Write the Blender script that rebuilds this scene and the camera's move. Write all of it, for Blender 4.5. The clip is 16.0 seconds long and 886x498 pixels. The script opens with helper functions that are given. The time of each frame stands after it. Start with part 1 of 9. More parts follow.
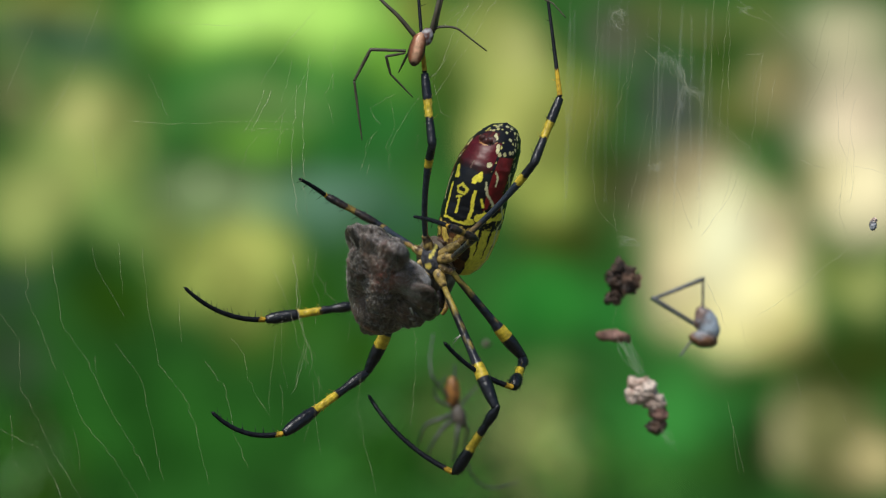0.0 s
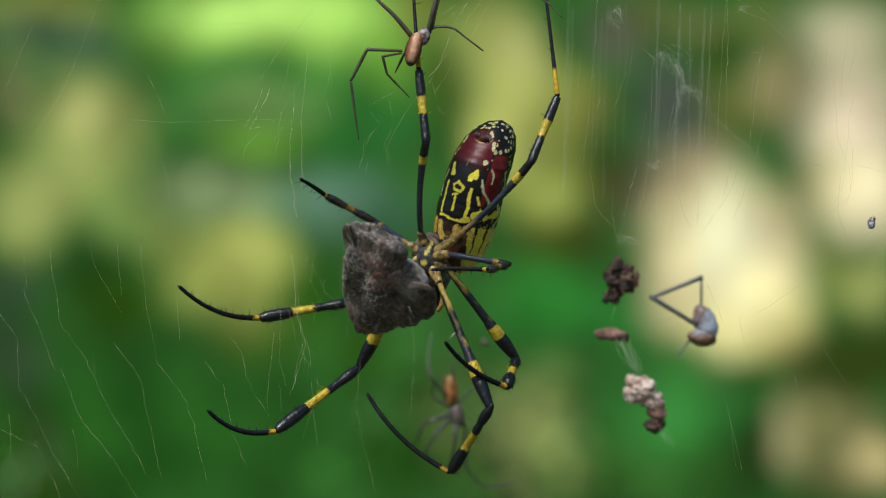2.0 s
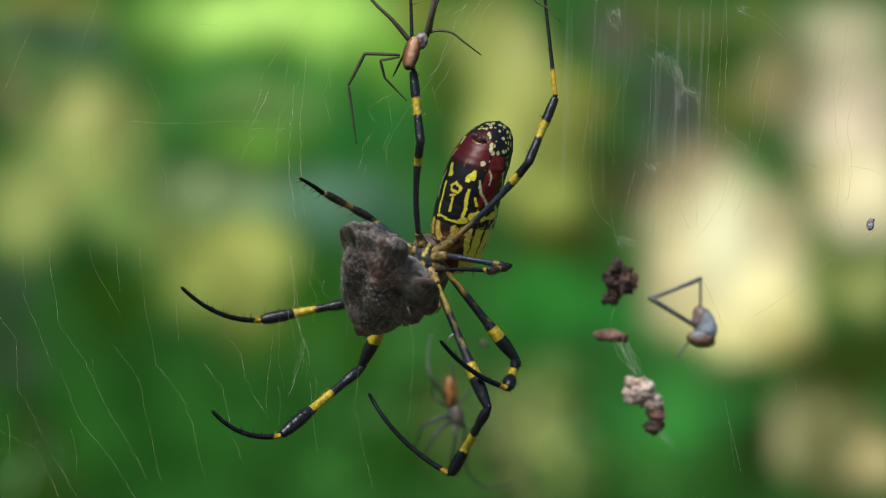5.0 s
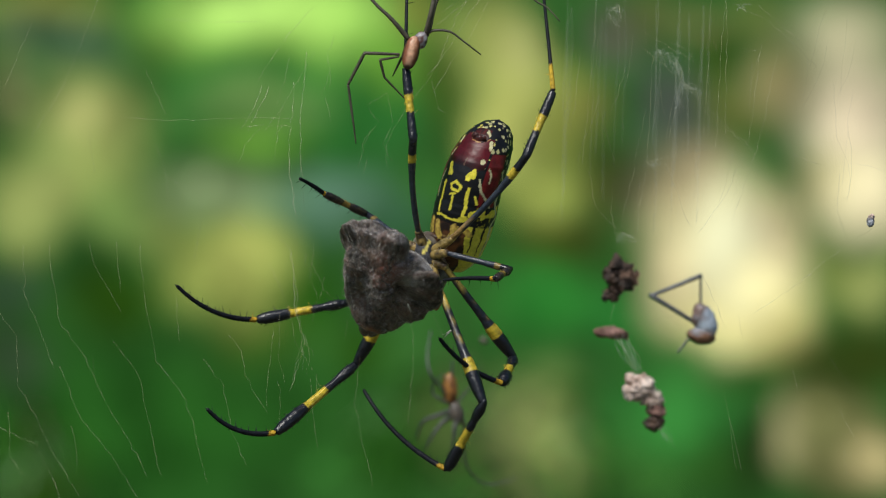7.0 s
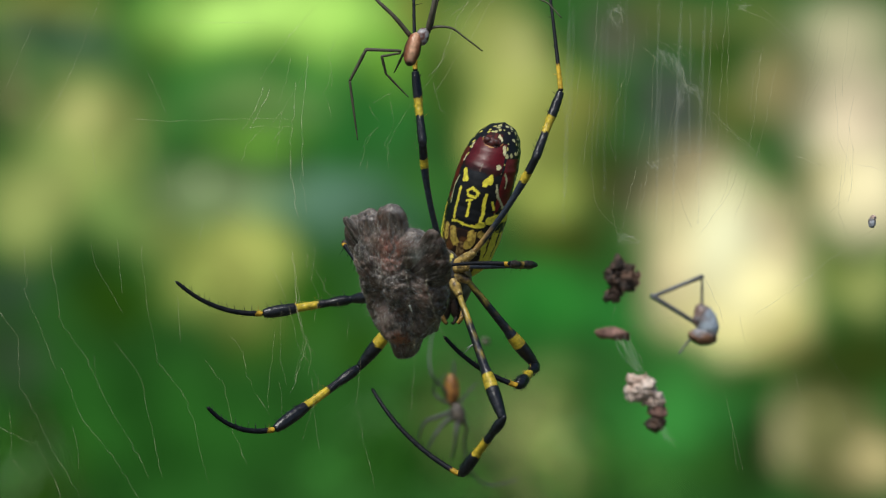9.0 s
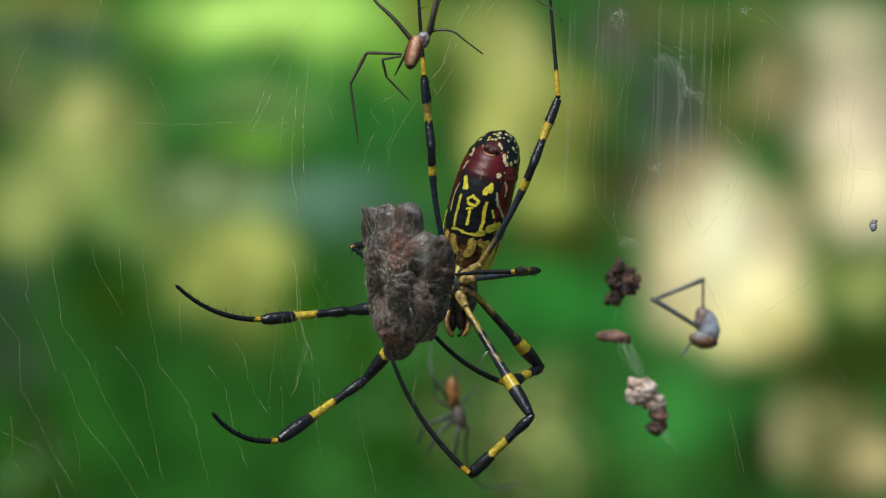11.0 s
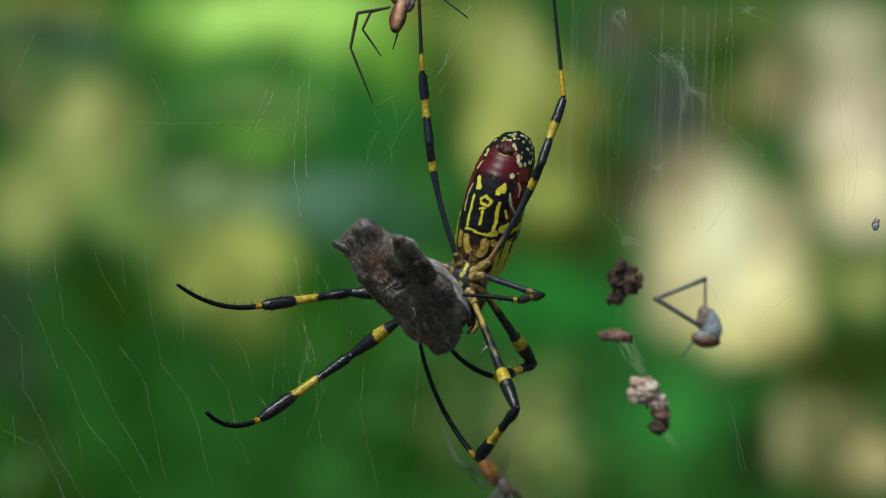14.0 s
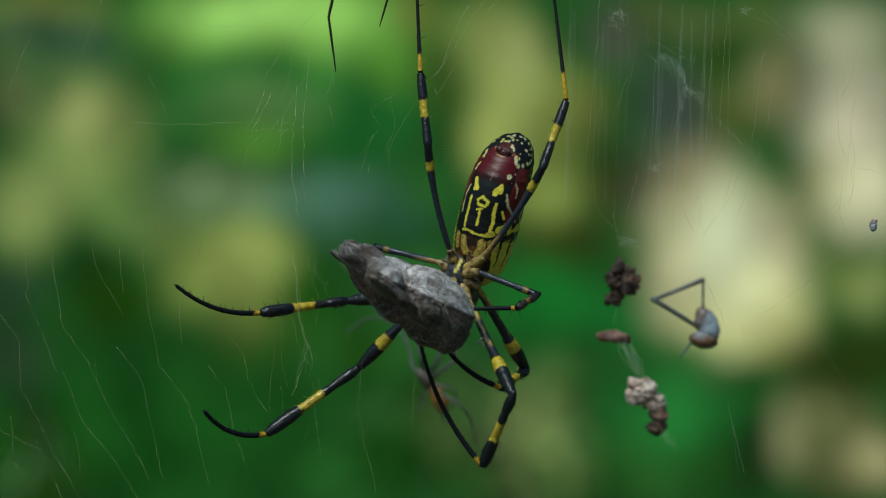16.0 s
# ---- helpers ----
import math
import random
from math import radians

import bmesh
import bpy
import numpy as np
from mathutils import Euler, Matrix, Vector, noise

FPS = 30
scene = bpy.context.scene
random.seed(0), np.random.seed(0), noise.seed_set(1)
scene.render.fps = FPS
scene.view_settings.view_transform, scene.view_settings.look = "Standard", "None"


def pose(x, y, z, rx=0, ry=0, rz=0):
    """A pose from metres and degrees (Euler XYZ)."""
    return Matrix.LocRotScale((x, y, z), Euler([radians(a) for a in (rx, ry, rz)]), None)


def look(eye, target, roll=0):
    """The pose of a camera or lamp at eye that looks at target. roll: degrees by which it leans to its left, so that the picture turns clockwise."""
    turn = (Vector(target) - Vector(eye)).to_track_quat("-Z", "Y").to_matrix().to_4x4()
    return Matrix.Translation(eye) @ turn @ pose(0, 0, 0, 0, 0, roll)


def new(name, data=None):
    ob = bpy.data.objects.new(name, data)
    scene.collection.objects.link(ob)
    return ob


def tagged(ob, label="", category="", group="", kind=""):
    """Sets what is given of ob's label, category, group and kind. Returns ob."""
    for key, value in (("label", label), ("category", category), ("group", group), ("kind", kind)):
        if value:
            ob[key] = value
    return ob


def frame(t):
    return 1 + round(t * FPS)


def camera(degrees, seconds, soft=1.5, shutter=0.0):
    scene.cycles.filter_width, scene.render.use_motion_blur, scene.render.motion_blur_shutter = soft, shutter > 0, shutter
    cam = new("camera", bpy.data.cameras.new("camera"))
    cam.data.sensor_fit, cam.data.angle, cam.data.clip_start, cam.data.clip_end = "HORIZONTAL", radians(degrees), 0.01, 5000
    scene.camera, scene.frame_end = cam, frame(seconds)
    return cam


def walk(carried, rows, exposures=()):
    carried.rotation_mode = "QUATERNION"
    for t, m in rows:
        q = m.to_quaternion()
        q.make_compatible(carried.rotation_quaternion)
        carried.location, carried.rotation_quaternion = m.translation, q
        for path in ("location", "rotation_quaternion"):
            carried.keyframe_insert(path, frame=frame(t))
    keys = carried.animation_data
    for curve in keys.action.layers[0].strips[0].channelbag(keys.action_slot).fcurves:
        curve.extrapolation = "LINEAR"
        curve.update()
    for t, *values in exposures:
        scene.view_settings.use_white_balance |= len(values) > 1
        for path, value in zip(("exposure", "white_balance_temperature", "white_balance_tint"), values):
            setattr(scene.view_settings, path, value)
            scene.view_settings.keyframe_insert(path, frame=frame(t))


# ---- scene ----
# All lengths below are in millimetres round the middle of the web, which hangs HANG metres over the ground.
MM, HANG = 0.001, 1.5

cam = camera(13.41, 16.0, soft=1.15)
walk(cam, [(0.0, look((0, -0.4, HANG), (0, 0, HANG))), (16.0, look((0, -0.4, HANG), (0, 0, HANG)))],
     exposures=[(0.0, 0.0, 6500, 10), (9.0, 0.0, 6500, 10), (12.5, -0.1, 6500, 7), (14.5, -0.32, 6350, 3), (15.2, -0.42, 6200, 1), (16.0, -0.58, 6000, -4)])
cam.data.dof.use_dof = True
cam.data.dof.focus_distance = 0.4
cam.data.dof.aperture_fstop = 27.0

# ---- light: open shade under trees, a soft sky and a hazy sun from above ----
world = bpy.data.worlds.new("world")
scene.world = world
world.use_nodes = True
wn = world.node_tree
sky = wn.nodes.new("ShaderNodeTexSky")
sky.sky_type, sky.sun_disc = "NISHITA", False
sky.sun_elevation, sky.sun_rotation = radians(55), radians(230)
wn.links.new(sky.outputs[0], wn.nodes["Background"].inputs[0])
wn.nodes["Background"].inputs[1].default_value = 0.075
sun = new("sun", bpy.data.lights.new("sun", "SUN"))
sun.data.energy, sun.data.angle, sun.data.color = 3.3, radians(14), (1, 0.97, 0.9)
sun.matrix_world = look((-0.75, -1.45, 2.3), (0, 0, 0))


# ---- helpers of this scene ----
def at(x, y, z, rx=0, ry=0, rz=0):
    """A pose from millimetres and degrees, in the space of a thing's parent."""
    return pose(x * MM, y * MM, z * MM, rx, ry, rz)


def hang(x, y, z, rx=0, ry=0, rz=0):
    """The same for a thing in the web."""
    return Matrix.Translation((0, 0, HANG)) @ at(x, y, z, rx, ry, rz)


def bone(ax, ay, az, bx, by, bz, side):
    """The pose of a limb's piece that starts at a, points to b with its z and bows to the side with its x."""
    a, z = Vector((ax, ay, az)) * MM, Vector((bx - ax, by - ay, bz - az)).normalized()
    x = Vector(side)
    x = (x - z * x.dot(z)).normalized()
    y = z.cross(x)
    m = Matrix((x, y, z)).transposed().to_4x4()
    m.translation = a
    return m


def base_of(ob):
    return ob.location.x / MM, ob.location.y / MM, (ob.location.z - HANG) / MM


def part(name, bm, material, parent=None, label=""):
    """Links a bmesh, which is in millimetres, as one mesh object."""
    bmesh.ops.scale(bm, vec=(MM, MM, MM), verts=bm.verts)
    me = bpy.data.meshes.new(name)
    bm.to_mesh(me)
    bm.free()
    for p in me.polygons:
        p.use_smooth = True
    me.materials.append(material)
    ob = new(name, me)
    ob.parent = parent
    return tagged(ob, label) if label else ob


def tube(bm, pts, radii, sides=8, rings=0):
    """A round strand through points, with a radius for each; rings > 0 rounds the way between them."""
    pts = [Vector(p) for p in pts]
    if rings:
        fine, fr = [], []
        for i in range(len(pts) - 1):
            p0, p1, p2, p3 = pts[max(i - 1, 0)], pts[i], pts[i + 1], pts[min(i + 2, len(pts) - 1)]
            for k in range(rings):
                u = k / rings
                fine.append(0.5 * (2 * p1 + (p2 - p0) * u + (2 * p0 - 5 * p1 + 4 * p2 - p3) * u * u + (3 * p1 - p0 - 3 * p2 + p3) * u ** 3))
                fr.append(radii[i] * (1 - u) + radii[i + 1] * u)
        pts, radii = fine + [pts[-1]], fr + [radii[-1]]
    last, up = None, None
    for i, p in enumerate(pts):
        d = (pts[min(i + 1, len(pts) - 1)] - pts[max(i - 1, 0)]).normalized()
        if up is None:
            up = d.orthogonal().normalized()
        up = (up - d * up.dot(d)).normalized()
        w = d.cross(up)
        ring = [bm.verts.new(p + radii[i] * (math.cos(a) * up + math.sin(a) * w)) for a in (2 * math.pi * k / sides for k in range(sides))]
        if last:
            for k in range(sides):
                bm.faces.new((last[k], last[(k + 1) % sides], ring[(k + 1) % sides], ring[k]))
        else:
            bm.faces.new(ring[::-1])
        last = ring
    bm.faces.new(last)
    return bm


def spike(bm, p, d, length, r):
    """A fine hair: a three-sided cone."""
    p, d = Vector(p), Vector(d).normalized()
    u = d.orthogonal().normalized()
    w = d.cross(u)
    b = [bm.verts.new(p + r * (math.cos(a) * u + math.sin(a) * w)) for a in (0, 2.094, 4.189)]
    t = bm.verts.new(p + d * length)
    for k in range(3):
        bm.faces.new((b[k], b[(k + 1) % 3], t))


def lump(bm, c, r, rough=0.15, fine=4, seed=0, scale=1.0, turn=(0, 0, 0)):
    """An uneven rounded lump."""
    got = bmesh.ops.create_icosphere(bm, subdivisions=fine, radius=1.0)["verts"]
    m = pose(*c, *turn)
    for v in got:
        n = v.co.copy()
        q = Vector((n.x * r[0], n.y * r[1], n.z * r[2]))
        k = 1 + rough * (noise.noise(q * scale + Vector((seed, 0, 0))) + 0.5 * noise.noise(q * scale * 2.7 + Vector((0, seed, 0))))
        v.co = m @ (q * k)
    return bm


def paint(ob, colour):
    """Lays a colour on the skin by a function of the place in millimetres."""
    me = ob.data
    layer = me.color_attributes.new("tint", "FLOAT_COLOR", "POINT")
    for v in me.vertices:
        layer.data[v.index].color = (*colour(v.co / MM), 1)
    return ob


def blend(a, b, f):
    f = max(0.0, min(1.0, f))
    return tuple(x * (1 - f) + y * f for x, y in zip(a, b))


# ---- materials ----
def shell(name, colour=None, rough=0.4, vary=0.35, grain=1500, bump=0.15, coat=0.0, sheen=0.0, dark=None, patch=300):
    """A skin or crust: its own tint, or the painted one, varied by grain and by larger patches, with fine relief."""
    m = bpy.data.materials.new(name)
    m.use_nodes = True
    n, l = m.node_tree.nodes, m.node_tree.links
    bsdf = n["Principled BSDF"]
    where = n.new("ShaderNodeTexCoord")
    fine, wide = n.new("ShaderNodeTexNoise"), n.new("ShaderNodeTexNoise")
    fine.inputs["Scale"].default_value, fine.inputs["Detail"].default_value = grain, 5
    wide.inputs["Scale"].default_value, wide.inputs["Detail"].default_value = patch, 4
    for t in (fine, wide):
        l.new(where.outputs["Object"], t.inputs["Vector"])
    if colour is None:
        src = n.new("ShaderNodeVertexColor")
        src.layer_name = "tint"
        out = src.outputs[0]
    else:
        src = n.new("ShaderNodeMix")
        src.data_type = "RGBA"
        src.inputs["A"].default_value = (*(dark or [c * 0.45 for c in colour]), 1)
        src.inputs["B"].default_value = (*colour, 1)
        ramp = n.new("ShaderNodeMapRange")
        ramp.inputs["From Min"].default_value, ramp.inputs["From Max"].default_value = 0.35, 0.65
        l.new(wide.outputs[0], ramp.inputs["Value"])
        l.new(ramp.outputs[0], src.inputs["Factor"])
        out = src.outputs["Result"]
    mul = n.new("ShaderNodeMix")
    mul.data_type, mul.blend_type = "RGBA", "MULTIPLY"
    mul.inputs["Factor"].default_value = 1
    val = n.new("ShaderNodeMapRange")
    val.inputs["From Min"].default_value, val.inputs["From Max"].default_value = 0.3, 0.7
    val.inputs["To Min"].default_value, val.inputs["To Max"].default_value = 1 - vary, 1 + vary
    l.new(fine.outputs[0], val.inputs["Value"])
    l.new(out, mul.inputs["A"])
    l.new(val.outputs[0], mul.inputs["B"])
    l.new(mul.outputs["Result"], bsdf.inputs["Base Color"])
    gloss = n.new("ShaderNodeMapRange")
    gloss.inputs["To Min"].default_value, gloss.inputs["To Max"].default_value = max(rough - 0.12, 0.05), min(rough + 0.15, 1)
    l.new(wide.outputs[0], gloss.inputs["Value"])
    l.new(gloss.outputs[0], bsdf.inputs["Roughness"])
    bsdf.inputs["Coat Weight"].default_value = coat
    bsdf.inputs["Sheen Weight"].default_value = sheen
    rel = n.new("ShaderNodeBump")
    rel.inputs["Strength"].default_value, rel.inputs["Distance"].default_value = bump, 0.0002
    l.new(fine.outputs[0], rel.inputs["Height"])
    l.new(rel.outputs[0], bsdf.inputs["Normal"])
    return m


def gauze(name, colour, cover):
    """Silk so fine that what lies behind shows through."""
    m = bpy.data.materials.new(name)
    m.use_nodes = True
    n = m.node_tree.nodes
    bsdf = n["Principled BSDF"]
    bsdf.inputs["Base Color"].default_value = (*colour, 1)
    bsdf.inputs["Roughness"].default_value = 0.45
    bsdf.inputs["Alpha"].default_value = cover
    bsdf.inputs["Transmission Weight"].default_value = 0.0
    return m


MAT_LEG = shell("leg_skin", None, 0.32, 0.4, 2200, 0.7, coat=0.15)
MAT_LEG.node_tree.nodes["Principled BSDF"].inputs["Specular IOR Level"].default_value = 0.5
MAT_LEG.node_tree.nodes["Principled BSDF"].inputs["Coat Roughness"].default_value = 0.18
MAT_FOOT = shell("hairy_foot_skin", None, 0.55, 0.4, 2200, 0.7)
MAT_FOOT.node_tree.nodes["Principled BSDF"].inputs["Specular IOR Level"].default_value = 0.22
MAT_ABDOMEN = shell("abdomen_skin", None, 0.36, 0.18, 3000, 0.12)
MAT_ABDOMEN.node_tree.nodes["Principled BSDF"].inputs["Specular IOR Level"].default_value = 0.35
MAT_HEAD = shell("head_shell", None, 0.4, 0.3, 2000, 0.3)
MAT_FANG = shell("fang_shell", (0.02, 0.014, 0.012), 0.25, 0.3)
MAT_PREY = shell("prey_crust", None, 0.4, 0.4, 2000, 0.6)


def add_fibres(m):
    """Matted silk over the crust: pale thin fibres in two directions."""
    n, l = m.node_tree.nodes, m.node_tree.links
    bsdf = n["Principled BSDF"]
    out, where = bsdf.inputs["Base Color"].links[0].from_socket, n.new("ShaderNodeTexCoord")
    for turn, size, cover in (((0.2, 0.3, 0.5), (2400, 2400, 130), 0.22), ((0.9, 0.2, -0.6), (2800, 2800, 160), 0.18), ((0.1, 1.2, 0.2), (1500, 1500, 100), 0.2)):
        place, web = n.new("ShaderNodeMapping"), n.new("ShaderNodeTexNoise")
        place.inputs["Rotation"].default_value, place.inputs["Scale"].default_value = turn, size
        web.inputs["Scale"].default_value, web.inputs["Detail"].default_value = 1, 3
        l.new(where.outputs["Object"], place.inputs[0])
        l.new(place.outputs[0], web.inputs["Vector"])
        edge, mix = n.new("ShaderNodeMapRange"), n.new("ShaderNodeMix")
        edge.inputs["From Min"].default_value, edge.inputs["From Max"].default_value = 0.56, 0.7
        edge.inputs["To Max"].default_value = cover
        l.new(web.outputs[0], edge.inputs["Value"])
        mix.data_type = "RGBA"
        mix.inputs["B"].default_value = (0.26, 0.225, 0.2, 1)
        l.new(edge.outputs[0], mix.inputs["Factor"])
        l.new(out, mix.inputs["A"])
        out = mix.outputs["Result"]
    l.new(out, bsdf.inputs["Base Color"])


add_fibres(MAT_PREY)
MAT_SILK = gauze("silk", (0.85, 0.82, 0.58), 0.3)
MAT_FINE = gauze("fine_silk", (0.8, 0.78, 0.5), 0.21)
MAT_WRAP = gauze("wrapping_silk", (0.7, 0.65, 0.6), 0.2)
MAT_VEIL = gauze("silk_veil", (0.42, 0.39, 0.36), 0.2)
veil = MAT_VEIL.node_tree
hole, lace, cover = veil.nodes.new("ShaderNodeTexCoord"), veil.nodes.new("ShaderNodeTexNoise"), veil.nodes.new("ShaderNodeMapRange")
lace.inputs["Scale"].default_value, lace.inputs["Detail"].default_value, lace.inputs["Distortion"].default_value = 420, 6, 1.2
cover.inputs["From Min"].default_value, cover.inputs["From Max"].default_value, cover.inputs["To Max"].default_value = 0.52, 0.8, 0.2
veil.links.new(hole.outputs["Object"], lace.inputs["Vector"])
veil.links.new(lace.outputs[0], cover.inputs["Value"])
veil.links.new(cover.outputs[0], veil.nodes["Principled BSDF"].inputs["Alpha"])
MAT_FLUFF = gauze("white_fluff", (0.85, 0.85, 0.8), 0.75)
MAT_TUFT = gauze("tufted_silk", (0.82, 0.85, 0.72), 0.12)
MAT_COPPER = shell("copper_skin", None, 0.4, 0.25, 2500, 0.15)
MAT_GREY_LEG = shell("grey_leg_skin", (0.115, 0.105, 0.075), 0.45, 0.3, dark=(0.06, 0.05, 0.036))
MAT_PALE_LEG = shell("pale_leg_skin", (0.1, 0.11, 0.1), 0.5, 0.3, dark=(0.035, 0.035, 0.035))
MAT_DARK_CRUMB = shell("dark_crumb", (0.1, 0.055, 0.034), 0.7, 0.6, 1200, 0.9, dark=(0.012, 0.008, 0.006), patch=700)
MAT_PINK_CRUMB = shell("pink_crumb", (0.3, 0.17, 0.14), 0.7, 0.4, 1500, 0.6, dark=(0.1, 0.045, 0.03), patch=600)
MAT_PALE_CRUMB = shell("pale_crumb", (0.78, 0.66, 0.58), 0.8, 0.35, 1500, 0.7, dark=(0.36, 0.24, 0.19), patch=600)
MAT_HUSK = shell("husk_shell", (0.3, 0.33, 0.37), 0.5, 0.4, 1500, 0.4, dark=(0.12, 0.075, 0.055), patch=350)
MAT_HUSK_SKIN = shell("husk_skin", None, 0.4, 0.3, 1500, 0.35)
MAT_HUSK_LEG = shell("husk_leg_shell", (0.14, 0.15, 0.16), 0.45, 0.4)

# ---- ground and distance ----
bm = bmesh.new()
bmesh.ops.create_grid(bm, x_segments=60, y_segments=60, size=60000)
for v in bm.verts:
    v.co.z = 30 * noise.noise(v.co * 0.0004) - 30
ground = part("ground", bm, shell("forest_floor", (0.07, 0.06, 0.035), 0.9, 0.5, 30, 0.5, dark=(0.03, 0.05, 0.02), patch=2))
tagged(ground, "brown forest floor with low green growth", "ground", kind="structure")


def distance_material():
    """Glowing sheet far beyond the web: sunlit and shaded leaves, trunks and gaps of sky painted as colour."""
    m = bpy.data.materials.new("painted_woods_glow")
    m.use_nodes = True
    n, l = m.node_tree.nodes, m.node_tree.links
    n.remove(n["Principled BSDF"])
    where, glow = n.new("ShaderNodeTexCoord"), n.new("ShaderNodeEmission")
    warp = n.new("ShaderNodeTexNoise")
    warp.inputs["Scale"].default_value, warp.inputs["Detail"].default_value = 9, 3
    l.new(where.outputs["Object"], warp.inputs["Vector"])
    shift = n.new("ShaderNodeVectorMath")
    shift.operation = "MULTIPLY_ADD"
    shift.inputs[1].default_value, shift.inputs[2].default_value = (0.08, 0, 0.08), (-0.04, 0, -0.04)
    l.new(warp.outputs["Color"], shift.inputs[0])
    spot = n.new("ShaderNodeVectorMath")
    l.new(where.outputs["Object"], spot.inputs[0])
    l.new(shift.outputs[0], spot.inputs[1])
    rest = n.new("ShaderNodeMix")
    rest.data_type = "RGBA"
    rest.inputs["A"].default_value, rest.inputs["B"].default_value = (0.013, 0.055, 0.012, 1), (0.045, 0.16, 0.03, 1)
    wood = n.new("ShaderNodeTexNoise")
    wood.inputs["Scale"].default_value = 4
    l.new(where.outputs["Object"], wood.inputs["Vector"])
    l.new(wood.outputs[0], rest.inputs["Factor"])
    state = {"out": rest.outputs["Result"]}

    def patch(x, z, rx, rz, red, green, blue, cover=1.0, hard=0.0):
        """One clump of leaves or one gap, its light or shade painted in, with its colour in 0 to 255."""
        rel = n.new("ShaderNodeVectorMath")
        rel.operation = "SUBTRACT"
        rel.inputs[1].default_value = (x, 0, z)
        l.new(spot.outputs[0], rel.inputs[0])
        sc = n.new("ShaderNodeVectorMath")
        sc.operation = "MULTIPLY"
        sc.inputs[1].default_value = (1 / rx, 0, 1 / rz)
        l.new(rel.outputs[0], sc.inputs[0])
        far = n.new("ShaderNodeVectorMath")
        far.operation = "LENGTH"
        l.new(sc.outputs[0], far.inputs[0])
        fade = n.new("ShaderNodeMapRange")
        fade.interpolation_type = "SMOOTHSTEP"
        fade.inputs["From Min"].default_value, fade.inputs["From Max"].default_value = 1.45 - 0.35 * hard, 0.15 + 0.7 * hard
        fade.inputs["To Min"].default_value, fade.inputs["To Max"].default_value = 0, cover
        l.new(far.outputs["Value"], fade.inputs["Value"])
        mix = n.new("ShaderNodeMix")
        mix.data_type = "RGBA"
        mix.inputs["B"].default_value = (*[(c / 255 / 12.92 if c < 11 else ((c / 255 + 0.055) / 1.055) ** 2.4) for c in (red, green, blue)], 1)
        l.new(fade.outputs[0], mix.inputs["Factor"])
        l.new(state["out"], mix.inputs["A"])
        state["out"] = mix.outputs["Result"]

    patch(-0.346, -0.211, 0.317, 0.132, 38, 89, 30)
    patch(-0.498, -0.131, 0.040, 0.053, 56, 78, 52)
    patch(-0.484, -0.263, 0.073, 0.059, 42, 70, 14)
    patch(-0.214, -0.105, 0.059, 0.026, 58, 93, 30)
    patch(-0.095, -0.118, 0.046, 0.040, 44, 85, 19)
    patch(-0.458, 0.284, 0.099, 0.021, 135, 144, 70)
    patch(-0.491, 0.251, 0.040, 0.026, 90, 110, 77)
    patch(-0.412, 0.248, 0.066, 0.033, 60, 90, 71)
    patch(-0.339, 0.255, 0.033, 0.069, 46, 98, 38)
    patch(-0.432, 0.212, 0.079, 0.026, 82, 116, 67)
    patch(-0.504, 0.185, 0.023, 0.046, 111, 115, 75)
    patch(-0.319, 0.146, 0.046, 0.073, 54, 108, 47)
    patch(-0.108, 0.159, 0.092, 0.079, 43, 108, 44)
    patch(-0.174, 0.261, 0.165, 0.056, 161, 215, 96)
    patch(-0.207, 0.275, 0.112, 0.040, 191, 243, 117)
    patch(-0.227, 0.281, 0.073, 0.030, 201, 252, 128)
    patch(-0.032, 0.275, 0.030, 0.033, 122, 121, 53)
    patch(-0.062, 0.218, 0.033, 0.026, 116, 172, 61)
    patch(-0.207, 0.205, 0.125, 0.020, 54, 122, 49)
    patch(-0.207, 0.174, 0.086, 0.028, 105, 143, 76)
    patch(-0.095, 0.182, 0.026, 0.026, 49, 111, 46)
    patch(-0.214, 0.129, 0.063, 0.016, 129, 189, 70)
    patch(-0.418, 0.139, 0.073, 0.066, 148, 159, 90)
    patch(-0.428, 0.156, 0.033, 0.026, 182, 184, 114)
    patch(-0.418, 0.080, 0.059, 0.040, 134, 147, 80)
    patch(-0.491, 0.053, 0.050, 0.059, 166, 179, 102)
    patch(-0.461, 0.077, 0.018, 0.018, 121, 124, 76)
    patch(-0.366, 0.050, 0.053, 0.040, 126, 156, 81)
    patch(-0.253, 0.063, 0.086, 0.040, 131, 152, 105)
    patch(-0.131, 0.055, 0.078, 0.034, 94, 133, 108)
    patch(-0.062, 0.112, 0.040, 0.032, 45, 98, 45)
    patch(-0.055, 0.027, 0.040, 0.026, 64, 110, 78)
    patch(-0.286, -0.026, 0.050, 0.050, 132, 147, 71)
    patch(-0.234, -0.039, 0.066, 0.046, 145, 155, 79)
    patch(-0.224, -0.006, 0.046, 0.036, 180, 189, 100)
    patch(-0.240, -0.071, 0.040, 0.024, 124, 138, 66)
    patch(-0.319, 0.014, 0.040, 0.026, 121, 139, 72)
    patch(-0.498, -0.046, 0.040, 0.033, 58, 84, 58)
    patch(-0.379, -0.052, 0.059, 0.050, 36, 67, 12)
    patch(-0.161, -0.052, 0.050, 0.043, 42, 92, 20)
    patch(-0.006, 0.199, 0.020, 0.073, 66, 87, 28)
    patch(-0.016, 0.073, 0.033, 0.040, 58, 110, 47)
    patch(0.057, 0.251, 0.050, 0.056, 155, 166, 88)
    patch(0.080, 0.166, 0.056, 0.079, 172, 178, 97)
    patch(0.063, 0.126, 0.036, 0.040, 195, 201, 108)
